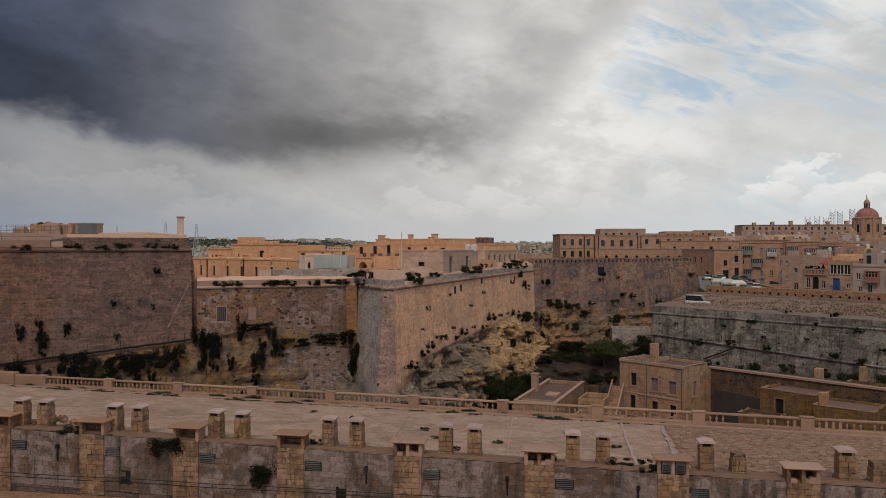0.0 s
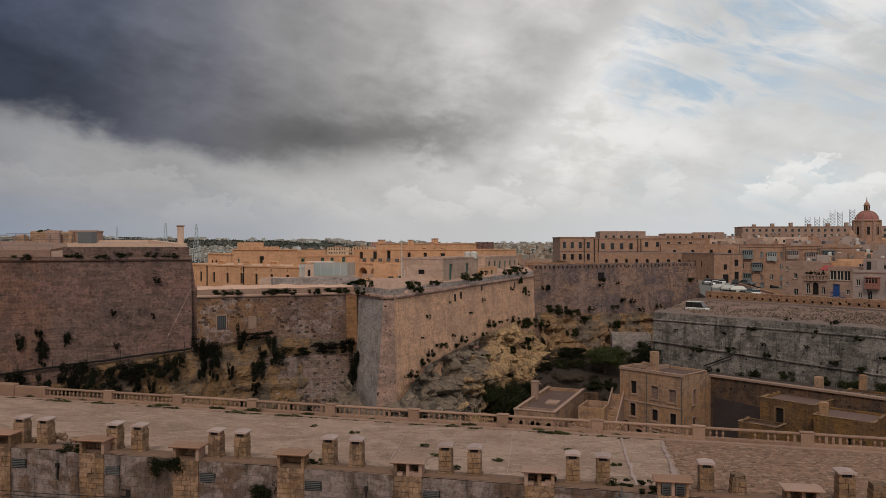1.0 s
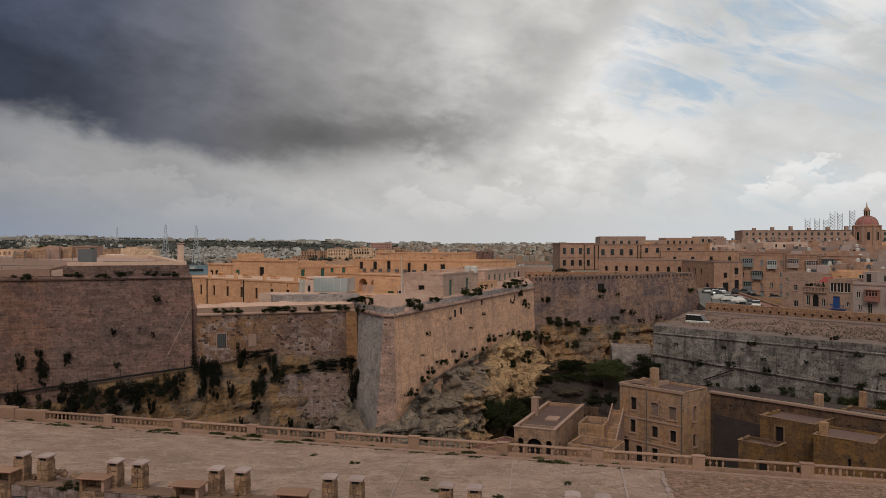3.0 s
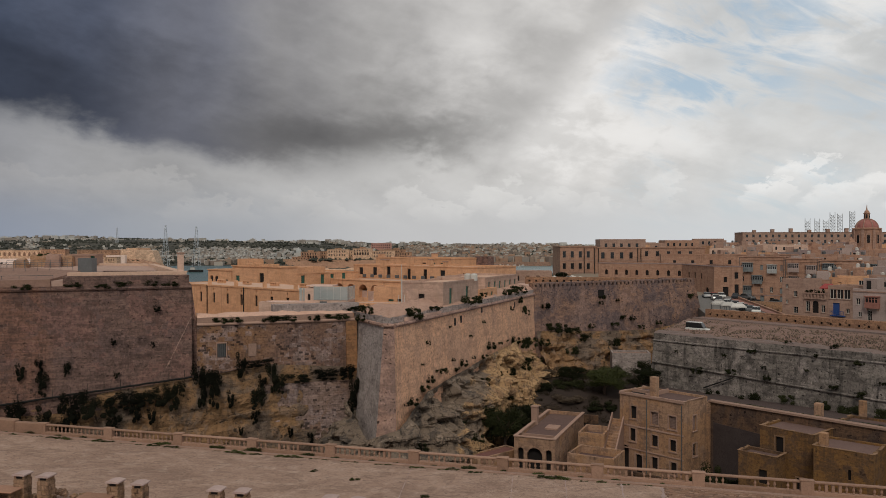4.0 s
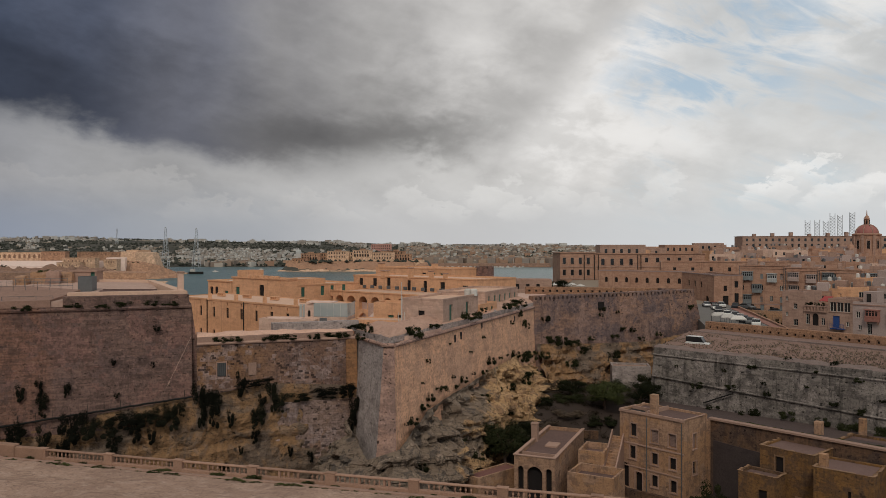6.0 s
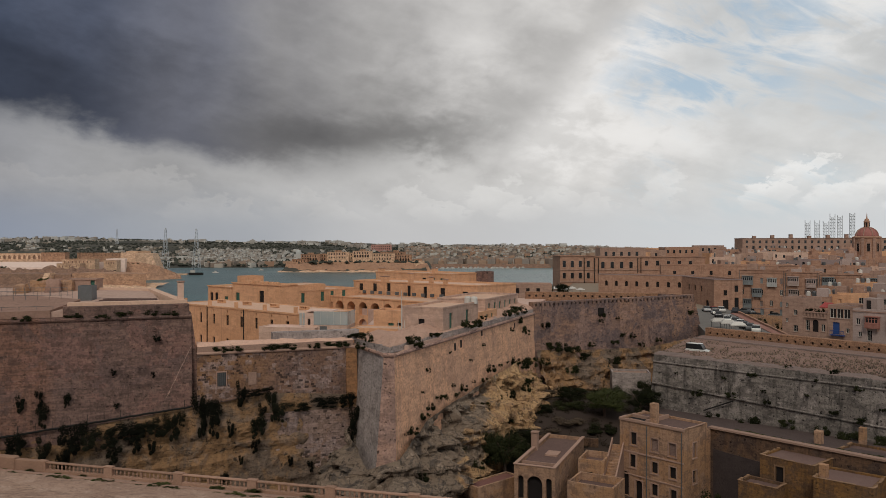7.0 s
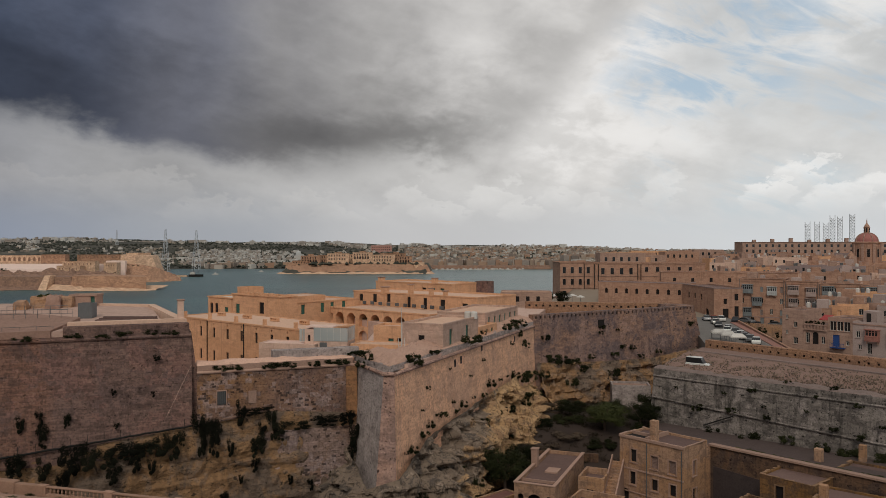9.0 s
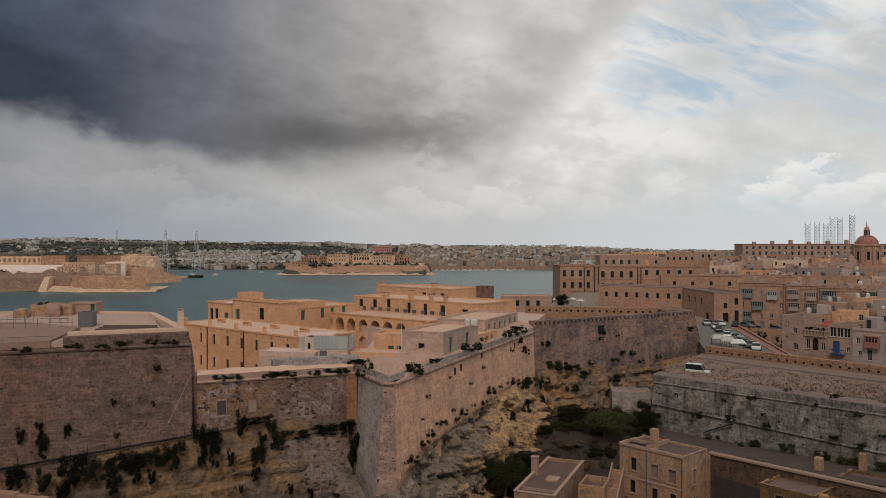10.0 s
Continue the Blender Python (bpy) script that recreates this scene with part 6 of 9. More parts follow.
ob = part("lamp_bracket", bm, M_GREY); q = FM @ Vector((9.7, -0.6, 15.0)); ob.matrix_basis = pose(q.x, q.y, 15.0); tagged(ob, "thin grey post with two short arms", "post")

# balustrade
BM_ = Matrix.Translation((BA.x, BA.y, 0.2)) @ pose(0, 0, 0, 0, 0, BYAW)
bal = empty("balustrade", BM_, "weathered stone balustrade with turned balusters and square piers", "balustrade")
def moved(mesh_ob, x):
    o = mesh_ob.copy(); scene.collection.objects.link(o); o.location.x = x
    return o
PIT = 7.65
prof = [(0.10, 0.0), (0.10, 0.05), (0.055, 0.09), (0.05, 0.14), (0.105, 0.27), (0.085, 0.36), (0.05, 0.46), (0.05, 0.52), (0.09, 0.55), (0.09, 0.60)]
b_first = part("baluster", lathe(prof, 8), M_BAL, bal); b_first.location = (0.7 - 3 * PIT, 0.0, 16.32)
s_first = part("square_baluster", bevelled(boxes((-0.11, 0.11, -0.10, 0.10, 0.0, 0.60)), 0.015), M_BAL, bal); s_first.location = (1.2 - 3 * PIT, 0.0, 16.32)
p_first = part("pier", bevelled(boxes((-0.46, 0.46, -0.24, 0.24, 0.0, 1.06)), 0.03), M_BAL, bal); p_first.location = (-0.6 - 3 * PIT, 0, 16.0)
c_first = part("pier_cap", bevelled(boxes((-0.51, 0.51, -0.28, 0.28, 1.06, 1.16)), 0.03), M_BAL, bal); c_first.location = (-0.6 - 3 * PIT, 0, 16.0)
r_first = part("rail", bevelled(boxes((-0.18, PIT - 1.08, -0.20, 0.20, 0.92, 1.06)), 0.03), M_BAL, bal); r_first.location = (0.03 - 3 * PIT, 0, 16.0)
f_first = part("plinth", bevelled(boxes((-0.18, PIT - 1.08, -0.22, 0.22, -0.4, 0.32)), 0.03), M_BAL, bal); f_first.location = (0.03 - 3 * PIT, 0, 16.0)
rnd = random.Random(21)
for i in range(-3, 10):
    x0 = -0.6 + i * PIT
    if i > -3:
        for o in (p_first, c_first): moved(o, x0)
        for o in (r_first, f_first): moved(o, x0 + 0.63)
    n = 14
    ruin = {-1: 0.02, 0: 0.15, 1: 0.1, 2: 0.55, 3: 0.5, 4: 0.15, 5: 0.35, 6: 0.3, 7: 0.35, 8: 0.3}.get(i, 0.1)
    for j in range(n):
        x = x0 + 0.63 + 0.22 + j * (PIT - 1.7) / (n - 1)
        v = rnd.random()
        if v < ruin * 0.55: continue
        moved(s_first if v < ruin else b_first, x)
kerb = part("kerb_balustrade", bevelled(boxes((-26, 72, -1.25, -0.85, 15.9, 16.24)), 0.04), M_CAP); kerb.matrix_basis = BM_.copy()
tagged(kerb, "low stone kerb along the balustrade", "kerb", kind="structure")
blk = part("balustrade_end_block", bevelled(boxes((-11.4, -8.0, -0.3, 0.3, 15.6, 17.1)), 0.06), M_BAL); blk.matrix_basis = BM_.copy()
tagged(blk, "solid stone block at the end of the balustrade", "stone block")
blk = part("balustrade_end_block", bevelled(boxes((-19.4, -11.4, -0.4, 0.4, 15.6, 17.3)), 0.1), M_BAL); blk.matrix_basis = BM_.copy()
tagged(blk, "rising stone parapet at the end of the balustrade", "stone block")

# weeds on the roof
rnd = random.Random(3)
for i in range(64):
    p = BM_ @ Vector((-12 + i * 0.98 + rnd.uniform(-.6, .6), (-1.45 if i % 3 else -0.6) + rnd.uniform(-.2, .2), 16.1))
    s = rnd.uniform(0.16, 0.46) * (1.3 if noise.noise(Vector((i * 0.3, 0, 0))) > 0 else 0.7)
    shrub(p.x, p.y, p.z + s * 0.2, s * 1.5, s, s * 0.5, "low green weeds growing along the balustrade kerb", "bush", M_LEAF2, "weeds on the roof", "weed")
for s, t, r in ((0.49, 0.62, 0.3), (0.46, 0.7, 0.25), (0.53, 0.45, 0.3), (0.525, 0.3, 0.3), (0.564, 0.28, 0.28), (0.645, 0.55, 0.25), (0.65, 0.35, 0.3), (0.655, 0.2, 0.25), (0.52, 0.13, 0.3)):
    p = deck(s, t); shrub(p.x, p.y, p.z + 0.12, r * 1.3, r, r * 0.6, "small tuft of weeds in a roof seam", "bush", M_LEAF2, "weeds on the roof", "weed")
for x, y, dz, a, b, c in ((9.6, 0.75, 0.25, 0.9, 0.5, 0.35), (11.2, 0.2, 0.15, 0.6, 0.45, 0.3), (11.1, 1.2, 0.15, 0.45, 0.4, 0.25), (-22.9, 0.1, 0.1, 0.85, 0.5, 0.4), (-16.6, -0.25, -0.25, 1.15, 0.8, 0.95), (-10.3, -0.3, -1.7, 0.9, 0.6, 1.0), (-9.2, 0.8, 0.2, 0.5, 0.4, 0.35), (5.9, 0.7, 0.2, 0.35, 0.3, 0.3), (-7.6, 0.6, 0.2, 0.45, 0.35, 0.3)):
    p = FM @ Vector((x, y, 0)); shrub(p.x, p.y, front_z(x) + dz, a, b, c, "dark caper bush on the barracks wall", "bush", M_LEAF, "bushes on the barracks")

# ---------------------------------------------------------------- tall bastion top
block("lookout_hut", "small beige hut with green doors and a flat roof", "hut", -56.2, 113.2, 6, 3.8, 3.0, 31.4, 33.55, M_CAP, front=[(0.1, 31.9, 0.55, 1.3, "g"), (3.0, 31.9, 0.6, 1.35, "g")], roof=M_WHITE, cornice=0.12)
block("dark_shed", "small dark grey shed on the terrace", "shed", -49.3, 101.5, 6, 1.85, 1.8, 31.0, 33.1, M_GREY, roof=M_GREY)
M_EARTH = plain("trodden_earth", (0.25, 0.172, 0.12), (0.37, 0.27, 0.19), 0.35, 0.95, 0.06, 0, (0.15, 0.105, 0.075))
def rubble(name, x, y, yaw, w, d, z0, z1, m, label, seed, amp=0.35, taper=0.85):
    """A worn lump of masonry: a block with rounded, slumped and uneven faces."""
    bm = boxes((-w / 2, w / 2, -d / 2, d / 2, 0, z1 - z0))
    bmesh.ops.subdivide_edges(bm, edges=bm.edges[:], cuts=7, use_grid_fill=True)
    h = z1 - z0
    for v in bm.verts:
        t = v.co.z / h; k = 1 - (1 - taper) * t - 0.10 * max(0.0, t - 0.75) * 4
        v.co.x *= k; v.co.y *= k
        v.co += noise.noise_vector(v.co * 0.7 + Vector((seed, seed * 2, 0))) * amp * min(1.0, 3 * t) + noise.noise_vector(v.co * 2.2 + Vector((0, seed, 3))) * amp * 0.35 * min(1.0, 3 * t)
    ob = part(name, bm, m); ob.matrix_basis = pose(x, y, z0, 0, 0, yaw)
    return tagged(ob, label, "ruin", "ruined turret")
rubble("ruined_turret", -60.0, 113.2, 4, 3.0, 3.2, 31.4, 33.4, M_HOUSE, "weathered stump of a ruined turret", 1.7, 0.26, 0.94)
rubble("ruined_stair", -58.0, 112.4, 12, 2.2, 3.0, 31.4, 33.5, M_EARTH, "worn golden stair ramp of the ruined turret", 4.1, 0.28, 0.8)
rubble("ruined_wall", -56.6, 113.4, -3, 2.6, 2.4, 31.4, 33.3, M_HOUSE, "patched rubble wall of the ruined turret", 7.3, 0.22, 0.95)
ob = part("ruined_doorway", boxes((-0.32, 0.32, -0.1, 0.1, 0, 1.3)), M_DARK); ob.matrix_basis = pose(-57.25, 112.0, 31.8); tagged(ob, "dark doorway in the ruined turret wall", "doorway", "ruined turret")
rubble("low_wall", -62.0, 110.5, 6, 1.8, 1.2, 31.0, 32.8, M_HOUSE, "low rounded stone wall end", 9.2, 0.18, 0.9)
chimney("terrace_chimney", -34.3, 98.3, 29.8, 33.9, 0.78, M_PALE, "square golden chimney at the terrace corner", 22, True)
tagged(part("floor_earth_slope", prism([(-90, 72.3), (-46.9, 89.75), (-47.5, 98.5), (-56, 101), (-95, 92)], [30.4, 30.75, 31.5, 31.85, 31.9], 29.0), M_EARTH), "dusty sloping earth on the terrace", "floor", kind="structure")
tagged(part("step_terrace", boxes((-45.8, -37.6, 98.9, 99.6, 30.6, 31.16), (-45.6, -38.0, 99.6, 100.3, 30.6, 31.3), (-45.4, -38.4, 100.3, 101.0, 30.6, 31.44)), M_ROOFD), "dark low steps across the terrace", "step", kind="structure")
def railing(name, p, q, z, n, label):
    root = empty(name, pose(0, 0, 0), label, "railing", "railings")
    P, Q = Vector((*p, z)), Vector((*q, z))
    for i in range(n + 1):
        c = P.lerp(Q, i / n); bm = bmesh.new(); rod(bm, c, c + Vector((0, 0, 1.1)), 0.03, 5); part("post", bm, M_GREY, root)
    for h in (0.55, 1.1):
        bm = bmesh.new(); rod(bm, P + Vector((0, 0, h)), Q + Vector((0, 0, h)), 0.025, 5); part("rail", bm, M_GREY, root)
railing("railing", (-62, 84.6), (-47, 90.6), 30.1, 9, "thin rusty railing along the bastion edge")
railing("railing", (-58, 96), (-48.5, 98.5), 31.5, 7, "thin grey railing round the terrace stair")
railing("railing", (-58, 100), (-50.5, 101.2), 31.75, 7, "thin grey railing on the terrace")
for x, y, z in ((-44.4, 91.5, 30.1), (-41.6, 92.6, 30.0), (-39.2, 93.6, 30.05), (-36.4, 94.8, 30.2), (-49.5, 89.6, 29.95), (-56.0, 87.0, 29.95), (-34.2, 95.6, 30.0)):
    shrub(x, y - 1.15, z - 0.05, 1.05, 0.6, 0.5)
shrub(-59.8, 112.6, 33.4, 1.5, 1.0, 0.55, "green creeper on top of the ruined turret", "bush", M_LEAF2)
for i, x in enumerate((2, 6, 10, 14, 18, 22, 26, 30, 34)):
    q = pose(-49.5, 139.3, 0, 0, 0, -40.4) @ Vector((x, 0.8 + 5 * (i % 2), 27.9))
    bm = boxes((-1.0, 1.0, -0.3, 0.3, 0, 0.25), (-1.0, 1.0, -0.3, 0.3, 0.5, 0.65)) if i % 2 else boxes((-0.25, 0.25, -0.25, 0.25, 0, 1.0))
    if i % 2:
        for k_ in range(4): box(bm, -1.0 + k_ * 0.6, -0.8 + k_ * 0.6, -0.3, 0.3, 0.25, 0.5)
    ob = part("roof_vent", bevelled(bm, 0.03), M_GOLD); ob.matrix_basis = pose(q.x, q.y, q.z, 0, 0, -40.4)
    tagged(ob, "small golden stone roof vent", "roof vent", "roof vents")
for x in (4.9, 15.8):   # rain pipes on the barracks
    q = pose(-49.5, 139.3, 0, 0, 0, -40.4) @ Vector((x + 5.6, -0.09, 20))
    bm = bmesh.new(); rod(bm, (0, 0, 0), (0, 0, 7.9), 0.09, 6); ob = part("rain_pipe", bm, M_BLACK); ob.matrix_basis = pose(q.x, q.y, q.z); tagged(ob, "black rain pipe on the barracks", "rain pipe", "rain pipes")
# crenels of the gatehouse
for i in range(7):
    q = pose(-46.0, 164.3, 0, 0, 0, -41.5) @ Vector((5.2 + i * 1.75, 0.3, 30.6))
    ob = part("merlon", bevelled(boxes((-0.55, 0.55, -0.3, 0.3, -0.1, 0.5)), 0.12, 2), M_GOLD); ob.matrix_basis = pose(q.x, q.y, q.z, 0, 0, -41.5); tagged(ob, "rounded golden stone merlon", "merlon", "merlons")
block("corner_turret", "square golden turret on the gatehouse roof", "turret", -45.0, 164.6, -41.5, 4.0, 4.0, 30.2, 32.0, M_GOLD, roof=M_GOLD)
# things on the golden roofs
for x, y, z, w, h in ((-13.0, 168.9, 30.6, 1.4, 1.2), (-7.0, 163.5, 30.4, 0.9, 2.2), (-2.5, 159.6, 29.0, 0.8, 3.0), (0.5, 157.2, 29.0, 0.8, 2.6), (-16, 196, 31.9, 1.4, 1.0), (-2.0, 184.5, 31.9, 1.2, 1.2)):
    chimney("roof_stack", x, y, z - 0.6, z + h, w, M_GOLD, "plain golden stone roof stack", -41.5, True)
for i in range(10):
    q = pose(-20.8, 175.0, 0, 0, 0, -41.5) @ Vector((5 + i * 2.6, -1.2, 27.75))
    ob = part("air_unit", bevelled(boxes((-0.45, 0.45, -0.2, 0.2, 0, 0.7)), 0.04), M_GREY); ob.matrix_basis = pose(q.x, q.y, q.z, 0, 0, -41.5); tagged(ob, "grey air-conditioning unit on the arcade roof", "air unit", "air units")
for x, y in ((4.0, 121.5), (5.0, 121.0)):
    ob = part("roof_tank", lathe([(0.55, 0), (0.55, 0.9), (0.4, 1.1), (0.1, 1.15)], 12), M_WHITE); ob.matrix_basis = pose(x, y, 29.2); tagged(ob, "white water tank on the guard house roof", "water tank", "water tanks")
block("dark_tower", "square brown ventilation tower", "tower", 8.0, 186.0, -30, 3.4, 3.4, 24.0, 32.2, M_A, roof=M_ROOFD)
bm = bmesh.new(); rod(bm, (0, 0, 0), (0, 0, 4.6), 0.10, 8); rod(bm, (0, 0, 4.6), (0, 0, 6.6), 0.04, 6)
box(bm, -0.45, -0.38, -0.05, 0.05, 0, 2.3); box(bm, 0.38, 0.45, -0.05, 0.05, 0, 2.3); box(bm, -0.45, 0.45, -0.04, 0.04, 1.0, 1.06)
ob = part("flagpole", bm, M_WHITE); ob.matrix_basis = pose(-5.9, 107.2, 25.5); tagged(ob, "white flagpole with a dark metal stand", "flagpole")
for i in range(7):
    px_, py_ = 33.0 + 1.9 * i, 243 + 2.2 * (i % 3)
    u_ = empty("parasol", pose(px_, py_, land(px_, py_)), "white canvas parasol on the harbour terrace", "parasol", "parasols")
    bm = bmesh.new(); rod(bm, (0, 0, 0), (0, 0, 3.0), 0.06, 5); part("pole", bm, M_GREY, u_)
    part("canopy", lathe([(1.5, 2.45), (1.48, 2.55), (0.7, 2.9), (0.05, 3.15)], 8), M_WHITE, u_)
block("harbour_shed", "sandy low building by the harbour road", "building", 17.0, 222.0, -6, 15.0, 8.0, 20.0, 27.4, M_TOWN2, front=rows_of(1.5, 3.0, 4, 24.5, 1.0, 1.6, "d"), roof=M_ROOF)
loop_strip("parapet_rear", pose(20.3, 186, 0, 0, 0, -12), 33.0, 20.0, 27.2, 0.5, 0.5, 1.7, 26.0, M_E, "rear ochre loopholed wall by the road", 0.8)

# ---------------------------------------------------------------- town
tagged(part("road_carpark", prism([(52.5, 149.5), (60.5, 139.4), (66.2, 143.8), (76.6, 194), (79.4, 212), (62, 214), (60, 188), (57.5, 170)], 21.0, 15), M_ROAD), "grey asphalt car park sloping to the wall", "road", kind="structure")
slab("wall_terrace_town", (76.7, 197), (66.3, 143.8), 21.75, 21.35, 15, 0.0, 0.4, M_TOWN, "low ochre parapet along the edge of the car park")
tagged(part("pavement_red", prism([(64.6, 145), (66.2, 144.6), (76.4, 195), (74.8, 196)], 21.12, 20), M_PAVE), "red paved strip along the car park", "pavement", kind="structure")
def at_row(a, o): return (84 + 0.866 * a - 0.5 * o, 213.5 - 0.5 * a - 0.866 * o)
tagged(part("road_row", prism([at_row(6, 6.4), at_row(58, 6.4), at_row(58, 0), at_row(6, 0)], [18.75, 18.2, 18.2, 18.75], 13), M_ROAD), "narrow street in front of the town houses", "road", kind="structure")
tagged(part("road_row_ramp", prism([at_row(-5, 6.4), at_row(6, 6.4), at_row(6, 0), at_row(-5, 0)], [20.4, 18.75, 18.75, 20.4], 13), M_ROAD), "short street ramp down from the car park", "road", kind="structure")
slab("wall_row_street", at_row(-3, 6.6), at_row(58, 6.6), 19.9, 19.1, 12.5, 0.06, 0.5, M_HOUSE, "old retaining wall of the town street with ivy")
block("corner_barracks", "three-storey stone block with tall windows", "building", 45.2, 290, 2, 13.8, 16, 18, 34.8, M_TOWN, front=rows_of(1.0, 3.1, 4, 30.4, 1.2, 2.4, "w") + rows_of(1.0, 3.1, 4, 26.0, 1.2, 2.2, "w") + rows_of(1.0, 3.1, 4, 21.0, 1.3, 2.6, "w"), roof=M_ROOFD, cornice=0.35, surround=M_TOWN2)
block("corner_barracks_wing", "long stone wing with evenly spaced windows", "building", 59.0, 291, -2, 42, 14, 18, 34.4, M_TOWN, front=rows_of(2.2, 3.6, 4, 30.0, 1.3, 2.4, "w") + rows_of(2.2, 3.6, 4, 25.6, 1.3, 2.2, "w") + rows_of(19, 4.2, 5, 31.0, 1.2, 1.8, "w"), roof=M_ROOFD, cornice=0.3, surround=M_TOWN2)
for nm_, w_, pipes in (("corner_barracks", 13.8, (9.3, 13.3)), ("corner_barracks_wing", 42, (1.2, 16.2, 17.4))):
    cb = bpy.data.objects[nm_]
    for zz in (24.6, 29.2): part("string_course", boxes((-0.1, w_ + 0.1, -0.2, 0, zz, zz + 0.3)), M_TOWN2, cb)
    for px in pipes:
        bm = bmesh.new(); rod(bm, (px, -0.25, 20), (px, -0.25, 34), 0.16, 6); part("rain_pipe", bm, M_BLACK, cb)
block("cream_block", "cream block rising behind the barracks", "building", 70, 335, -3, 20, 14, 24, 37.9, M_TOWN2, front=rows_of(2, 3.4, 5, 34.2, 1.2, 1.8, "w"), roof=M_ROOF)
block("high_wall_block", "broad plain ochre building with small windows", "building", 76.0, 262, -14, 44, 14, 18, 32.0, M_TOWN, front=[(4, 28.5, 1, 1.4, "w"), (10, 28.5, 1, 1.4, "w"), (16, 28.6, 1, 1.4, "w"), (16, 24.8, 1, 1.6, "w"), (22, 25, 1, 1.6, "w"), (22, 28.6, 1, 1.4, "w")], roof=M_ROOFD, cornice=0.15)
block("chapel_wing", "long ochre building with arched windows and a grey parapet", "building", 51.9, 251.0, -31.4, 29.2, 10, 18, 29.3, M_TOWN, front=rows_of(2.2, 3.4, 8, 25.4, 1.0, 1.7, "arch"), roof=M_ROOFD, cornice=0.12, depth=0.4, trim=M_GREYST)
block("gate_block", "stone house with a dark gate beside the car park", "building", 76.0, 211.0, 2, 8.2, 25, 18, 29.2, M_TOWN, front=[(2.6, 20.6, 1.6, 2.7, "d"), (2.8, 24.6, 1.0, 1.5, "d"), (5.9, 21.0, 1.2, 3.0, "w"), (5.9, 25.6, 1.1, 1.8, "w")], left=[(5.0, 25.2, 1.3, 1.7, "w"), (15.0, 25.2, 1.3, 1.7, "w"), (19.0, 18.6, 2.4, 4.4, "arch"), (10.0, 25.2, 1.3, 1.7, "w")], roof=M_ROOFD, cornice=0.15, trim=M_GREYST)

def gallery(root, x, z, w, h, mat_, m=Matrix.Identity(4)):
    """An enclosed timber balcony on brackets: panelled apron, band of panes, small roof."""
    bm = bmesh.new(); box(bm, x, x + w, -0.75, 0, z, z + h * 0.40, m); box(bm, x - 0.10, x + w + 0.10, -0.88, 0, z + h, z + h + 0.16, m); box(bm, x + 0.06, x + w - 0.06, -0.66, 0, z + h * 0.40, z + h, m); box(bm, x - 0.06, x + w + 0.06, -0.82, 0, z + h * 0.40, z + h * 0.46, m)
    g = part("enclosed_balcony", bm, mat_, root)
    n = max(3, int(w / 0.50)); u = (w - 0.24) / n
    for i in range(n):
        bw = bmesh.new(); a = x + 0.12 + i * u; box(bw, a + 0.09, a + u - 0.09, -0.70, -0.665, z + h * 0.52, z + h * 0.80, m); part("pane", bw, M_GLASSY, g)
        bw = bmesh.new(); box(bw, a + 0.09, a + u - 0.09, -0.70, -0.665, z + h * 0.84, z + h * 0.94, m); part("pane", bw, M_GLASSY, g)
        bw = bmesh.new(); box(bw, a + 0.06, a + u - 0.06, -0.78, -0.75, z + h * 0.08, z + h * 0.34, m); part("apron_panel", bw, mat_, g)
    for bx in (x + 0.2, x + w - 0.35):
        bw = bmesh.new(); box(bw, bx, bx + 0.15, -0.6, 0, z - 0.45, z, m); part("bracket", bw, M_TOWN2, g)
M_WASH = plain("old_whitewash", (0.34, 0.298, 0.24), (0.44, 0.39, 0.32), 0.5, 0.85, 0.01, 0, (0.24, 0.20, 0.155))
row = [(84.0, 213.5, 12.0, 31.9, M_TOWN, M_GREYBLUE), (94.4, 207.5, 8.4, 31.4, M_TOWN, M_WHITE), (101.7, 203.3, 10.0, 31.0, M_TOWN, M_GREYBLUE), (110.4, 198.3, 12.0, 30.4, M_TOWN, M_GREYBLUE), (120.8, 192.3, 14, 30.2, M_TOWN, M_CAP)]
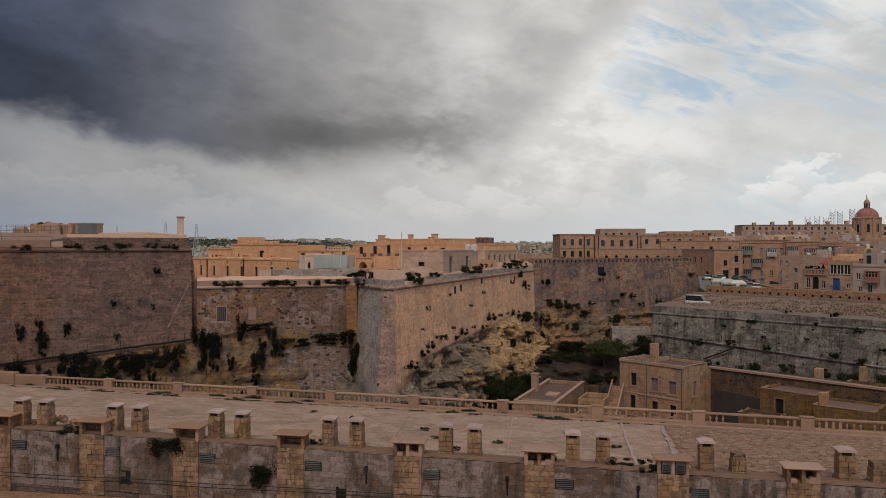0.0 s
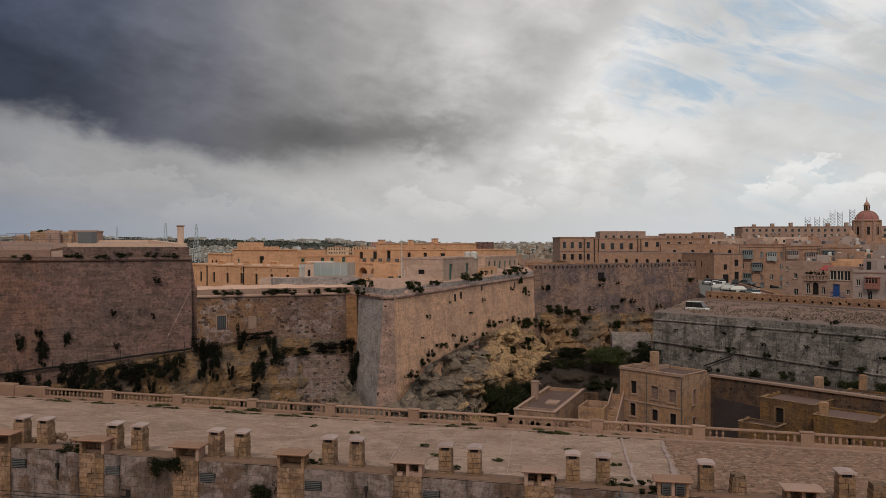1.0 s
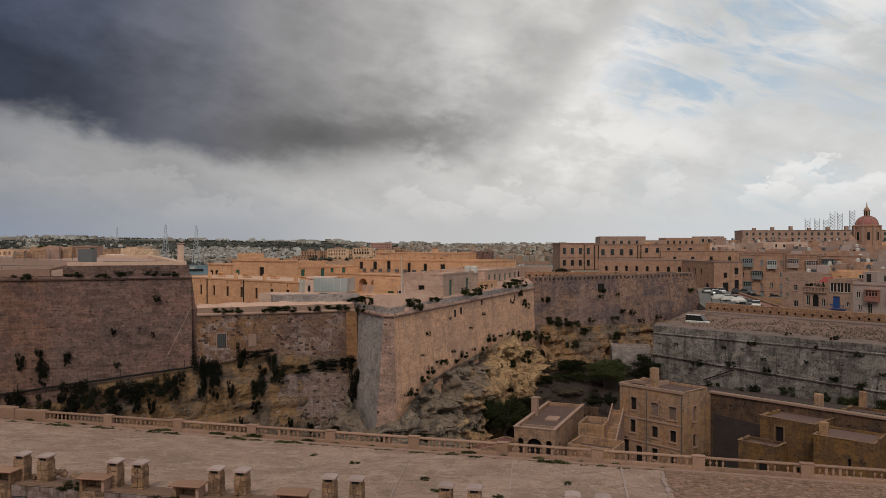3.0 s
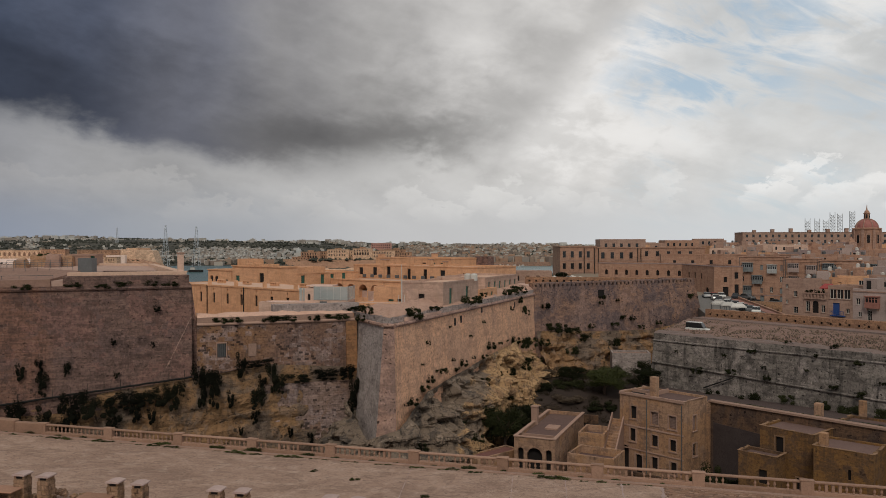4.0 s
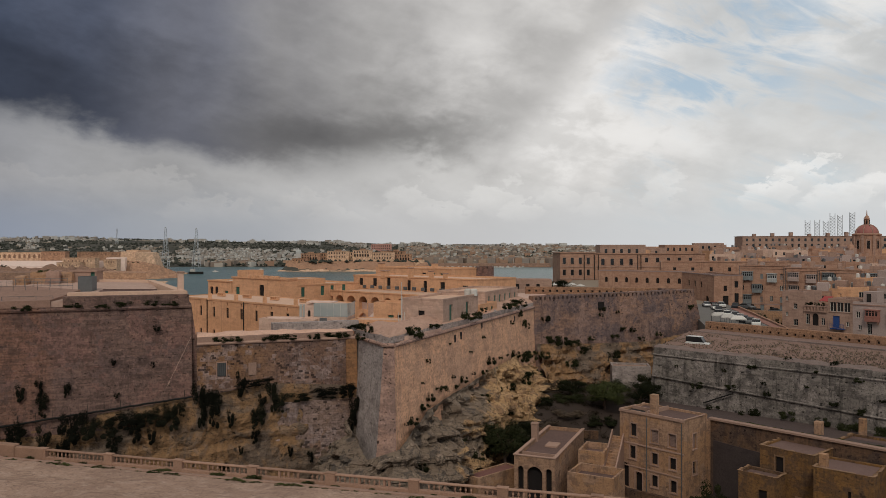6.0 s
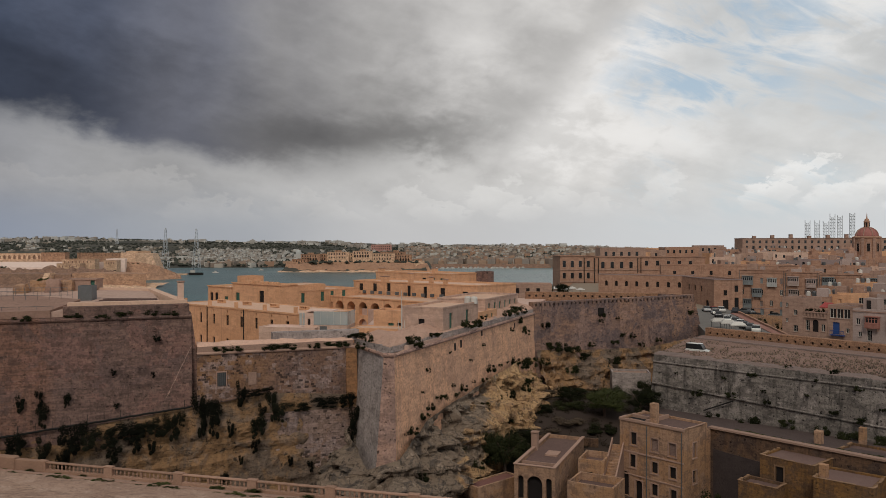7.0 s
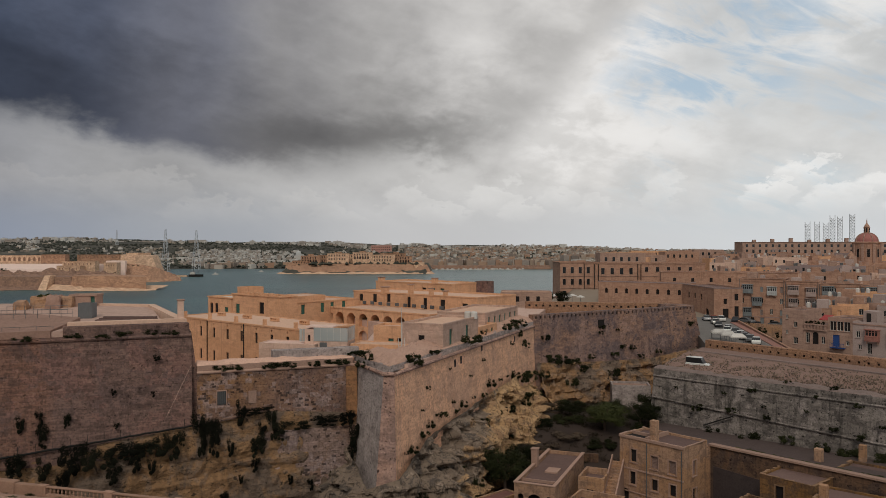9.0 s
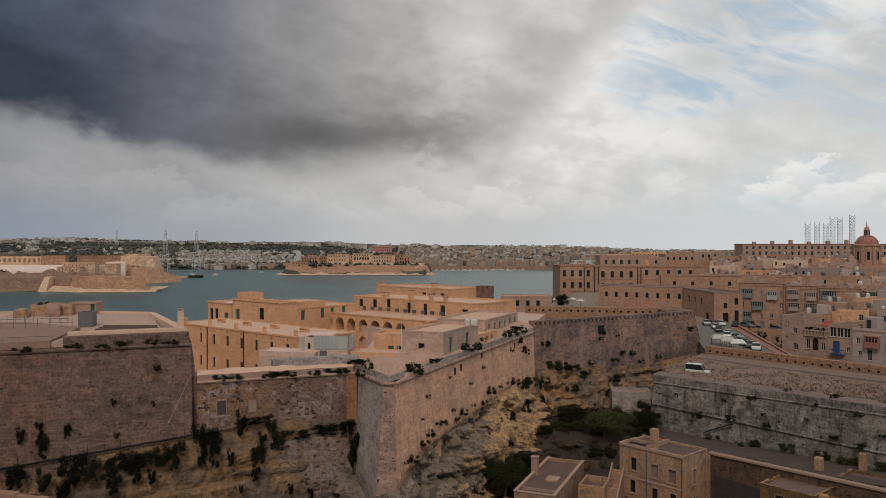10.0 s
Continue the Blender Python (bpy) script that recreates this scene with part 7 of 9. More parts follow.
for i, (x, y, w, zt, mm, gm) in enumerate(row):
    fr = []
    n = 4 if w < 11 else 5
    for f, zf in enumerate((18.75, 21.6, 24.8, 28.0)):
        for q_ in range(n):
            xx = 0.6 + q_ * (w - 1.9) / (n - 1)
            if f == 0: fr.append((xx, zf, 0.95, 2.1 if (i + q_) % 3 else 1.6, "d" if (i + q_) % 2 else "s"))
            elif (i * 5 + q_ * 3 + f * 2) % 4 != 1: fr.append((xx, zf + 0.25 * ((i + q_) % 2), 0.75, 1.5, ("w", "s", "w", "o")[(i * 3 + q_ + f) % 4]))
    r_ = block("town_house", "tall stone town house with enclosed wooden balconies", "house", x, y, -30, w, 12, 17.0, zt, mm, front=fr, roof=M_ROOFD, cornice=0.2, group="town houses", frames=True)
    g2 = M_PALEGREY if i % 2 == 0 else M_WASH
    gm = M_WASH if gm is M_WHITE else gm
    gallery(r_, w * 0.08, 27.6, 2.8, 2.4, gm); gallery(r_, w * 0.62, 27.2, 2.5, 2.3, g2)
    gallery(r_, w * (0.30 if i == 0 else 0.60), 24.2, 2.5, 2.3, gm if i != 2 else M_TERRA)
    if i != 2: gallery(r_, w * (0.06 if i == 0 else 0.55), 21.1, 2.7, 2.4, gm)
    if i in (1, 3, 4): gallery(r_, w * 0.10, 24.3, 2.4, 2.2, g2)
    for q_ in range(3): part("roof_room" if q_ == 0 else "roof_box", boxes((w * (0.15 + 0.28 * q_), w * (0.15 + 0.28 * q_) + (2.6 if q_ == 0 else 1.0), 3.0 + q_, 5.6 + q_, zt - 0.4, zt + (1.5, 0.7, 0.9)[(q_ + i) % 3])), (M_TOWN2, M_WASH, M_TOWN)[(q_ + i) % 3], r_)
    part("plinth", boxes((-0.05, w + 0.05, -0.06, 0, 20.95, 21.1)), M_GREYST, r_, "grey stone band over the ground floor") if i < 2 else None
    part("string_course", boxes((-0.05, w + 0.05, -0.14, 0, zt - 1.0, zt - 0.85)), mm, r_)
    for px in (0.15, w - 0.3):
        bm = bmesh.new(); rod(bm, (px, -0.12, 18.8), (px, -0.12, zt - 0.4), 0.07, 5); part("rain_pipe", bm, M_GREY, r_)

for a_, o_, h_, r2 in ((3, 7.2, 18.6, 1.3), (7, 7.4, 18.2, 1.5), (12, 7.6, 17.2, 1.8)):
    q_ = at_row(a_, o_); shrub(q_[0], q_[1], h_, r2, 0.5, r2 * 0.8, "ivy hanging on the street retaining wall", "bush", M_LEAF)
for x, y, r2 in ((80.5, 184, 2.2), (79.0, 176, 2.0), (77.0, 168, 1.8), (84, 186, 2.4), (76.5, 163, 1.6)):
    shrub(x, y, 15.6, r2, r2, r2 * 0.7, "dark green shrub in the sunken yard", "bush", M_LEAF, "shrubs in the sunken yard")

# houses beside the ochre wall
fm = [(68.6, 152.0, 4.3, 28.2, M_TOWN2), (71.25, 148.6, 4.7, 25.6, M_TOWN2), (74.15, 144.85, 4.6, 27.2, M_TOWN2), (76.95, 141.2, 8.2, 26.8, M_WASH), (82.0, 134.7, 10, 26.0, M_TOWN2)]
for i, (x, y, w, zt, mm) in enumerate(fm):
    fr = [[(0.7, 26.3, 0.55, 0.8, "w"), (2.3, 24.7, 0.8, 1.1, "w"), (0.7, 23.2, 0.55, 0.8, "w"), (2.3, 21.4, 0.9, 1.3, "w")],
          [(0.45, 21.9, 0.8, 2.0, "w"), (1.75, 21.7, 1.2, 2.4, "arch"), (3.5, 21.9, 0.7, 1.4, "w")],
          [(0.9, 21.6, 1.3, 2.3, "b"), (0.35, 24.7, 1.2, 1.8, "w"), (1.65, 24.7, 1.2, 1.8, "w"), (2.95, 24.7, 1.2, 1.8, "w"), (3.4, 22.0, 0.6, 0.9, "w")],
          [(0.6, 23.8, 0.7, 1.2, "w"), (1.0, 21.6, 0.6, 0.9, "w"), (2.6, 20.9, 0.8, 2.0, "w"), (6.4, 20.9, 0.9, 2.0, "w")],
          [(1.0, 23.4, 0.9, 1.4, "w"), (5.0, 23.4, 0.9, 1.4, "w")]][i]
    r_ = block("wall_side_house", ("pale narrow stone house with small windows", "stone house with a roof terrace and arched door", "stone house with a blue balcony door", "white painted house with a wooden balcony", "pale stone house with a flat roof")[i], "house", x, y, -52.3, w, 7.5, 15.0, zt, mm, front=fr, left=[(2, zt - 3, 0.9, 1.3, "w"), (5, zt - 3, 0.9, 1.3, "w")], roof=M_ROOFD, frames=True, group="houses behind the ochre wall")
    if i == 3:
        gallery(r_, 2.4, 23.3, 2.4, 2.1, M_TERRA); gallery(r_, 6.3, 23.3, 1.5, 2.1, M_CAP)
        part("roof_room", boxes((1.2, 3.6, 1.6, 4.6, 26.4, 28.7)), M_WASH, r_); part("roof_room_door", boxes((1.8, 2.6, 1.56, 1.6, 26.6, 28.3)), M_GLASSY, r_)
        part("string_course", boxes((-0.02, 8.2, -0.12, 0, 26.2, 26.4)), M_TOWN2, r_)
    if i == 2:
        bm = boxes((0.7, 3.3, -0.8, 0, 21.4, 21.56), (0.7, 3.3, -0.8, -0.74, 22.3, 22.4))
        for q in range(11): box(bm, 0.72 + q * 0.25, 0.76 + q * 0.25, -0.79, -0.75, 21.56, 22.3)
        part("balcony", bm, M_BLUE, r_, "blue iron balcony")
    if i == 1:
        bm = bmesh.new()
        for q in range(7): box(bm, 0.25 + q * 0.64, 0.55 + q * 0.64, -0.25, -0.05, 24.6, 25.4)
        box(bm, 0.1, 4.6, -0.3, 0, 25.4, 25.58); box(bm, 0.1, 4.6, -0.3, 0, 24.4, 24.6); part("balustrade", bm, M_TOWN2, r_)
        part("awning", prism([(2.9, 0.3), (4.6, 0.3), (4.6, 2.6), (2.9, 2.6)], [26.6, 26.6, 27.4, 27.4], [26.5, 26.5, 27.3, 27.3]), M_RED, r_, "dark red awning")
        for q in range(4):
            o = new("planter", clump("bush", q, M_LEAF)); o.parent = r_; o.matrix_basis = pose(0.6 + q * 0.9, 0.6, 25.9) @ Matrix.Diagonal((0.55, 0.5, 0.45, 1))
# houses that rise behind them: bearing, distance, width, height
for i, (p, d, w, zt, mm, rf) in enumerate(((1418, 163, 5.5, 27.6, M_TOWN, M_ROOFD), (1446, 166, 6.0, 28.0, M_GOLD, M_ROOFD), (1482, 163, 6.0, 28.4, M_GOLD, M_ROOFD), (1512, 165, 6.5, 28.6, M_TOWN2, M_WASH), (1552, 160, 7.0, 28.2, M_WASH, M_ROOFD), (1450, 181, 9.0, 28.9, M_TOWN, M_ROOFD), (1512, 183, 10.0, 29.6, M_GOLD, M_WASH))):
    x = (p - 784) / 1331 * d
    r_ = block("back_house", "flat-roofed stone house crowded behind the ochre wall", "house", x, d, (-34, -46, -28, -40)[i % 4], w, 7, 15, zt, mm, front=[(0.9, zt - 2.2, 0.8, 1.2, "w"), (w - 1.9, zt - 2.3, 0.9, 1.3, "w")], roof=rf, frames=True, group="houses behind the ochre wall")
    part("roof_room", boxes((w * 0.5, w * 0.5 + 2.2, 2, 4.4, zt - 0.4, zt + 1.7)), (M_WASH, M_TOWN2, M_TOWN)[i % 3], r_)
    for q in range(3): part("roof_tank", lathe([(0.45, zt - 0.4), (0.45, zt + 0.7), (0.15, zt + 0.9)], 8, pose(0.8 + q * 1.1, 4.6 + 0.5 * (q % 2), 0)), (M_WHITE, M_GREY)[q % 2], r_)

# the rest of the town, stepped up the hill
rnd = random.Random(77)
town = []
for iy in range(9):
    y = 238 + iy * 24
    k = 0.36 if iy > 1 else 0.47
    while k < 0.68:
        w = rnd.uniform(9, 17)
        x = k * y
        if not (iy > 6 and k > 0.5 and k < 0.60 and 320 < y < 345):
            zt = 30.2 + (y - 230) * 0.031 + rnd.uniform(-2.2, 1.4)
            town.append((x, y + rnd.uniform(-6, 6), w, zt))
        k += (w + rnd.uniform(0, 3)) / y
for x, y, w, zt in town:
    n = max(2, int(w / 3.2))
    fr = [(1.0 + i * (w - 1.5) / n, zt - 2.6 - 3.1 * f, rnd.uniform(0.6, 0.95), rnd.uniform(1.0, 1.6), "w") for i in range(n) for f in range(2) if rnd.random() < 0.8]
    r_ = block("hill_house", "flat-roofed stone house on the town hill", "house", x, y, rnd.choice((-30, -26, -34, 2)), w, rnd.uniform(9, 13), 18.0, zt, rnd.choice((M_TOWN, M_TOWN2, M_TOWN, M_BEIGE, M_GOLD, M_PALE, M_GREYST)), front=fr, roof=rnd.choice((M_ROOFD, M_ROOF, M_WASH)), group="houses on the hill")
    part("roof_room", boxes((w * 0.2, w * 0.2 + 3, 3, 6, zt - 0.4, zt + rnd.uniform(1.2, 2.4))), rnd.choice((M_TOWN2, M_WASH, M_TOWN)), r_)
    for q in range(rnd.randint(3, 6)):
        cx, cy, cw, chh = rnd.uniform(0.6, w - 1.6), rnd.uniform(0.6, 8), rnd.uniform(0.4, 1.6), rnd.uniform(0.5, 1.5)
        part("roof_room" if cw > 1.2 else "roof_box", boxes((cx, cx + cw, cy, cy + cw * 0.7, zt - 0.4, zt + chh)), rnd.choice((M_TOWN2, M_WASH, M_TOWN, M_GREY, M_CAP)), r_)
    for q in range(rnd.randint(1, 3)):
        part("roof_tank", lathe([(0.6, zt - 0.4), (0.6, zt + 0.9), (0.2, zt + 1.1)], 8, pose(rnd.uniform(1, w - 1), rnd.uniform(2, 7), 0)), rnd.choice((M_WHITE, M_GREY)), r_)
for x, y, w, zt in ((96, 380, 16, 36.5), (118, 400, 18, 38), (140, 420, 16, 39), (104, 440, 20, 37), (150, 500, 24, 38), (120, 520, 24, 36), (180, 560, 26, 38), (86, 360, 12, 35.5), (160, 640, 30, 37), (130, 600, 20, 36)):
    block("hill_house", "sunlit flat-roofed house above the barracks", "house", x, y, rnd.uniform(-20, 5), w, 12, 18.0, zt, rnd.choice((M_TOWN2, M_GOLD, M_TOWN)), front=rows_of(1.2, 3.2, int(w / 3.4), zt - 3.2, 1.1, 1.7, "w"), roof=M_ROOF, group="houses on the hill")

block("palace", "long four-storey stone palace on the ridge", "building", 188, 472, -6, 88, 18, 25, 43.6, M_TOWN2, front=rows_of(2.0, 3.9, 22, 40.3, 1.4, 1.8, "w") + rows_of(2.0, 3.9, 22, 36.6, 1.4, 2.2, "w") + rows_of(2.0, 3.9, 22, 32.6, 1.4, 2.4, "w"), roof=M_ROOFD, cornice=0.4)
for i in range(7): chimney("palace_stack", 196 + i * 11, 474 - i * 1.2, 43.0, 45.0 + (i % 3) * 0.5, 2.0, M_TOWN2, "square stone stack on the palace roof", -6, True)
ch = empty("domed_church", pose(186.5, 331, 0), "stone church with a red ribbed dome and lantern", "church")
part("body", boxes((-12, 12, -8, 12, 20, 33.5)), M_TOWN, ch)
part("drum", lathe([(5.4, 33.0), (5.4, 41.9), (5.8, 42.1), (5.9, 42.6), (4.8, 42.9)], 16), M_TOWN, ch)
for i in range(8):
    a = math.pi / 8 + i * math.pi / 4
    mm = pose(5.25 * math.cos(a), 5.25 * math.sin(a), 0, 0, 0, math.degrees(a) + 90)
    bm = bmesh.new(); box(bm, -0.55, 0.55, -0.15, 0.15, 36.2, 39.6, mm); bm2 = part("window", bm, M_DARK, ch)
    bm = bmesh.new(); box(bm, -0.85, -0.55, -0.25, 0.1, 36.0, 39.9, mm); box(bm, 0.55, 0.85, -0.25, 0.1, 36.0, 39.9, mm); box(bm, -0.85, 0.85, -0.3, 0.1, 39.9, 40.3, mm); part("window_surround", bm, M_TOWN2, bm2)
    bm = bmesh.new(); a2 = i * math.pi / 4; mm = pose(5.5 * math.cos(a2), 5.5 * math.sin(a2), 0, 0, 0, math.degrees(a2) + 90); box(bm, -0.5, 0.5, -0.35, 0.3, 33.4, 42.0, mm); part("pilaster", bm, M_TOWN2, ch)
    bm = bmesh.new()
    pts_ = [(4.7 * math.cos(t), 42.8 + 4.1 * math.sin(t)) for t in [0.16 * q for q in range(9)]]
    for (r0, z0_), (r1, z1_) in zip(pts_, pts_[1:]): rod(bm, (r0 * math.cos(a2), r0 * math.sin(a2), z0_), (r1 * math.cos(a2), r1 * math.sin(a2), z1_), 0.20, 5)
    part("rib", bm, M_TOWN2, ch)
part("dome", lathe([(4.6, 42.8)] + [(4.6 * math.cos(t), 42.8 + 4.0 * math.sin(t)) for t in [0.15 * i for i in range(1, 10)]] + [(1.1, 46.7)], 24), M_DOME, ch, "faded red ribbed dome")
part("lantern", lathe([(1.15, 46.5), (1.15, 49.0), (1.45, 49.2), (1.1, 49.5), (0.9, 50.2), (0.3, 50.8), (0.07, 53.0)], 10), M_TOWN, ch)
for i in range(6):
    a = i * math.pi / 3; bm = bmesh.new(); box(bm, -0.28, 0.28, -0.1, 0.1, 47.0, 48.8, pose(1.12 * math.cos(a), 1.12 * math.sin(a), 0, 0, 0, math.degrees(a) + 90)); part("lantern_opening", bm, M_DARK, ch)
for tx in (-10.5, 9.5):
    part("side_turret", boxes((tx - 1.6, tx + 1.6, -8.2, -5, 33.4, 36.5)), M_TOWN2, ch); part("turret_cap", lathe([(1.5, 36.4), (1.2, 37.4), (0.5, 38.2), (0.1, 38.9)], 8, pose(tx, -6.6, 0)), M_TOWN, ch)

def jackup(x, y, h):
    root = empty("rig_leg", pose(x, y, 20), "tall lattice leg of a drilling rig", "rig leg", "rig legs")
    for dx, dy in ((-5, -5), (5, -5), (0, 5)):
        bm = bmesh.new(); rod(bm, (dx, dy, 0), (dx, dy, h), 0.6, 6); part("chord", bm, M_PALEIRON, root)
    n = int(h / 6)
    bm = bmesh.new()
    for i in range(n):
        z = i * 6
        for a, b in (((-5, -5), (5, -5)), ((5, -5), (0, 5)), ((0, 5), (-5, -5))):
            rod(bm, (*a, z), (*b, z + 6), 0.3, 4); rod(bm, (*b, z), (*a, z + 6), 0.3, 4); rod(bm, (*a, z), (*b, z), 0.28, 4)
    part("bracing", bm, M_PALEIRON, root)
for u, zt in ((1427, 90), (1444, 90), (1459, 88), (1471, 103), (1484, 100), (1506, 105)):
    y = 1500.0; jackup((u - 784) / 1331 * y, y, zt - 20)

# vehicles
def car(x, y, z, yaw, paint, label, van=False):
    root = empty("parked_car", pose(x, y, z, 0, 0, yaw), label, "car", "parked cars")
    def shell(pts, w):
        bm = bmesh.new()
        a = [bm.verts.new((px, -w, pz)) for px, pz in pts]; b = [bm.verts.new((px, w, pz)) for px, pz in pts]
        bm.faces.new(a[::-1]); bm.faces.new(b)
        for i in range(len(pts)): bm.faces.new((a[i], a[(i + 1) % len(pts)], b[(i + 1) % len(pts)], b[i]))
        bmesh.ops.recalc_face_normals(bm, faces=bm.faces)
        return bevelled(bm, 0.06, 1)
    part("body", shell([(-2.1, 0.28), (2.05, 0.28), (2.1, 0.62), (1.95, 0.82), (1.0, 0.95), (-1.9, 0.98), (-2.1, 0.8)], 0.85), paint, root)
    if van: cab = [(-2.05, 0.95), (1.15, 0.95), (0.6, 1.85), (-2.0, 1.9)]
    else: cab = [(-1.75, 0.95), (1.05, 0.93), (0.35, 1.42), (-1.1, 1.46)]
    part("window", shell(cab, 0.74), M_GLASSY, root)
    part("roof", bevelled(boxes((cab[3][0] + 0.05, cab[2][0] - 0.02, -0.70, 0.70, cab[3][1] - 0.03, cab[3][1] + 0.04)), 0.03), paint, root)
    for wx in (-1.3, 1.3):
        for wy in (-0.82, 0.82):
            wh = part("wheel", lathe([(0.16, -0.1), (0.31, -0.1), (0.33, 0), (0.31, 0.1), (0.16, 0.1)], 12, pose(wx, wy, 0.32, 90)), M_BLACK, root)
paints = {}
for nm, c in (("white", (0.62, 0.62, 0.60)), ("silver", (0.34, 0.35, 0.36)), ("dark", (0.03, 0.033, 0.04)), ("grey", (0.12, 0.125, 0.13)), ("red", (0.25, 0.03, 0.03))):
    m_, t_, b_ = surface("car_paint_" + nm, 0.25, 0.1); b_.inputs["Base Color"].default_value = (*c, 1); b_.inputs["Specular IOR Level"].default_value = 0.5; paints[nm] = m_
for x, y, yaw, c in ((70.4, 201, 80, "silver"), (71.8, 199.6, 82, "red"), (73.7, 199.6, 84, "white"), (76.6, 196.5, 60, "dark"), (67.8, 185, 72, "dark"), (66.9, 176.5, 70, "silver"), (65.9, 169.5, 68, "grey"), (64.9, 164, 66, "white"), (64.2, 160.2, 66, "dark"), (63.9, 156.4, 66, "grey"), (63.6, 152.6, 66, "white"), (69.5, 192, 78, "white"), (65.3, 172.8, 70, "white"), (78.4, 194, -60, "grey")):
    car(x, y, 21.0, yaw, paints[c], c + " car parked on the sloping car park")
for a_, c in ((4, "dark"), (10, "grey"), (16, "dark")):
    q_ = at_row(a_, 2.2); car(q_[0], q_[1], 18.75 if a_ > 6 else 19.05, -30, paints[c], c + " car parked in the street of town houses")
for x, y, yaw, c in ((15.6, 206, 20, "dark"), (18.6, 207, 15, "grey"), (21.4, 207, 10, "white")): car(x, y, 21.6, yaw, paints[c], c + " car parked on the harbour terrace")
car(44.6, 131.2, 19.55, -38, paints["white"], "white van parked behind the counterguard parapet", True)
car(62.0, 276, land(62, 276), 5, paints["red"], "red car parked by the stone barracks")
for i, (x, y) in enumerate(((58.9, 160.5), (59.3, 156.4), (59.7, 152.3))):
    root = empty("market_awning", pose(x, y, 21, 0, 0, -12), "white canvas awning on thin posts", "awning", "awnings")
    part("canopy", prism([(-0.9, -0.3), (0.9, -0.3), (0.9, 0.3), (-0.9, 0.3)], 2.15, 1.6, [(-1.5, -1.3), (1.5, -1.3), (1.5, 1.3), (-1.5, 1.3)]), M_WHITE, root)
    part("valance", boxes((-1.5, 1.5, -1.32, -1.28, 1.35, 1.59), (-1.52, -1.48, -1.28, 1.28, 1.35, 1.59), (1.48, 1.52, -1.28, 1.28, 1.35, 1.59)), M_WHITE, root)
    for px in (-1.35, 1.35):
        for py in (-1.15, 1.15):
            bm = bmesh.new(); rod(bm, (px, py, 0), (px, py, 1.62), 0.05, 5); part("post", bm, M_GREY, root)

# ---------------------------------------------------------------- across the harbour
# sunlit fort stone: sunshine is put into the pale colour
M_SUNNY = masonry("far_fort_sunlit_stone", (0.82, 0.64, 0.4), (0.7, 0.54, 0.33), (0.36, 0.26, 0.16), 2.2, 0.9, 0.15, 0.5, (0.52, 0.38, 0.23), 0.6, 0.45, 0.02, 0.6, 0.14, course=0.45)
# fort stone on sides turned from the sun: shade is put into the brown
M_FORTD = masonry("far_fort_shaded_brown", (0.38, 0.26, 0.16), (0.3, 0.21, 0.135), (0.13, 0.095, 0.068), 2.2, 0.9, 0.15, 0.5, (0.22, 0.16, 0.11), 0.6, 0.45, 0.02, 0.6, 0.14, course=0.45)
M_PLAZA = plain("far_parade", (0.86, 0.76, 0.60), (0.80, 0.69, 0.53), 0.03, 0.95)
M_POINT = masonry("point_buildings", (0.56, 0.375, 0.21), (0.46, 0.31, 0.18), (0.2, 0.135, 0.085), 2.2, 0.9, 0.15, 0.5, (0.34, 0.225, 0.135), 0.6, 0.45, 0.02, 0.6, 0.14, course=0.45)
def fort(name, pts, z1, z0, label, m=None): return tagged(part(name, prism(pts, z1, z0, [(x + (x - sum(p[0] for p in pts) / len(pts)) * 0.02, y - 3) for x, y in pts]), m or M_SUNNY), label, "fort")
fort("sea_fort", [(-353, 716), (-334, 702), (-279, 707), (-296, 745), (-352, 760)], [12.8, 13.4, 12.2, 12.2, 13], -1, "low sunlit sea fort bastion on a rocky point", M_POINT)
fort("sea_fort", [(-640, 690), (-480, 700), (-354, 716), (-356, 770), (-640, 780)], [14.5, 13.6, 11.5, 13, 15], -1, "long shaded brown fort wall above the water", M_FORTD)
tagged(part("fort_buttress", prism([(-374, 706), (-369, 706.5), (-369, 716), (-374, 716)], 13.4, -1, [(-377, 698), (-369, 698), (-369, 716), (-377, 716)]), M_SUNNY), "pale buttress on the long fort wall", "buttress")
for k, (xa, xb, y0, zt) in enumerate(((-520, -400, 735, 15.6), (-430, -352, 740, 16.4), (-372, -336, 752, 15.5))):
    loft("fort_bank", [(xa, y0 - 12, 11), ((xa + xb) / 2, y0 - 14, 11.5), (xb, y0 - 10, 11)], [(xa, y0 + 26, zt - 2), ((xa + xb) / 2, y0 + 20, zt), (xb, y0 + 24, zt - 3)], 60, 18, 6.0, 0.09, M_FORTD, "eroded rocky bank inside the far fort", "rock bank", k * 3.0)
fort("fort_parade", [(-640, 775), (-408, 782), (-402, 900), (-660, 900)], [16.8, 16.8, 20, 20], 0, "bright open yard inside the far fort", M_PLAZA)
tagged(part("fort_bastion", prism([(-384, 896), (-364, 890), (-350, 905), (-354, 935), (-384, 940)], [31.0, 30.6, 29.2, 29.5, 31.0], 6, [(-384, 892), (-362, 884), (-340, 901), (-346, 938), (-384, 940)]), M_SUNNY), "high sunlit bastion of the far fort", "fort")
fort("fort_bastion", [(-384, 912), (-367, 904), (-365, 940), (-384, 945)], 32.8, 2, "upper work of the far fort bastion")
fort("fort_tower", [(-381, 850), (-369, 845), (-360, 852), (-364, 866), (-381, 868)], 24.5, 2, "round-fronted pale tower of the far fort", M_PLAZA)
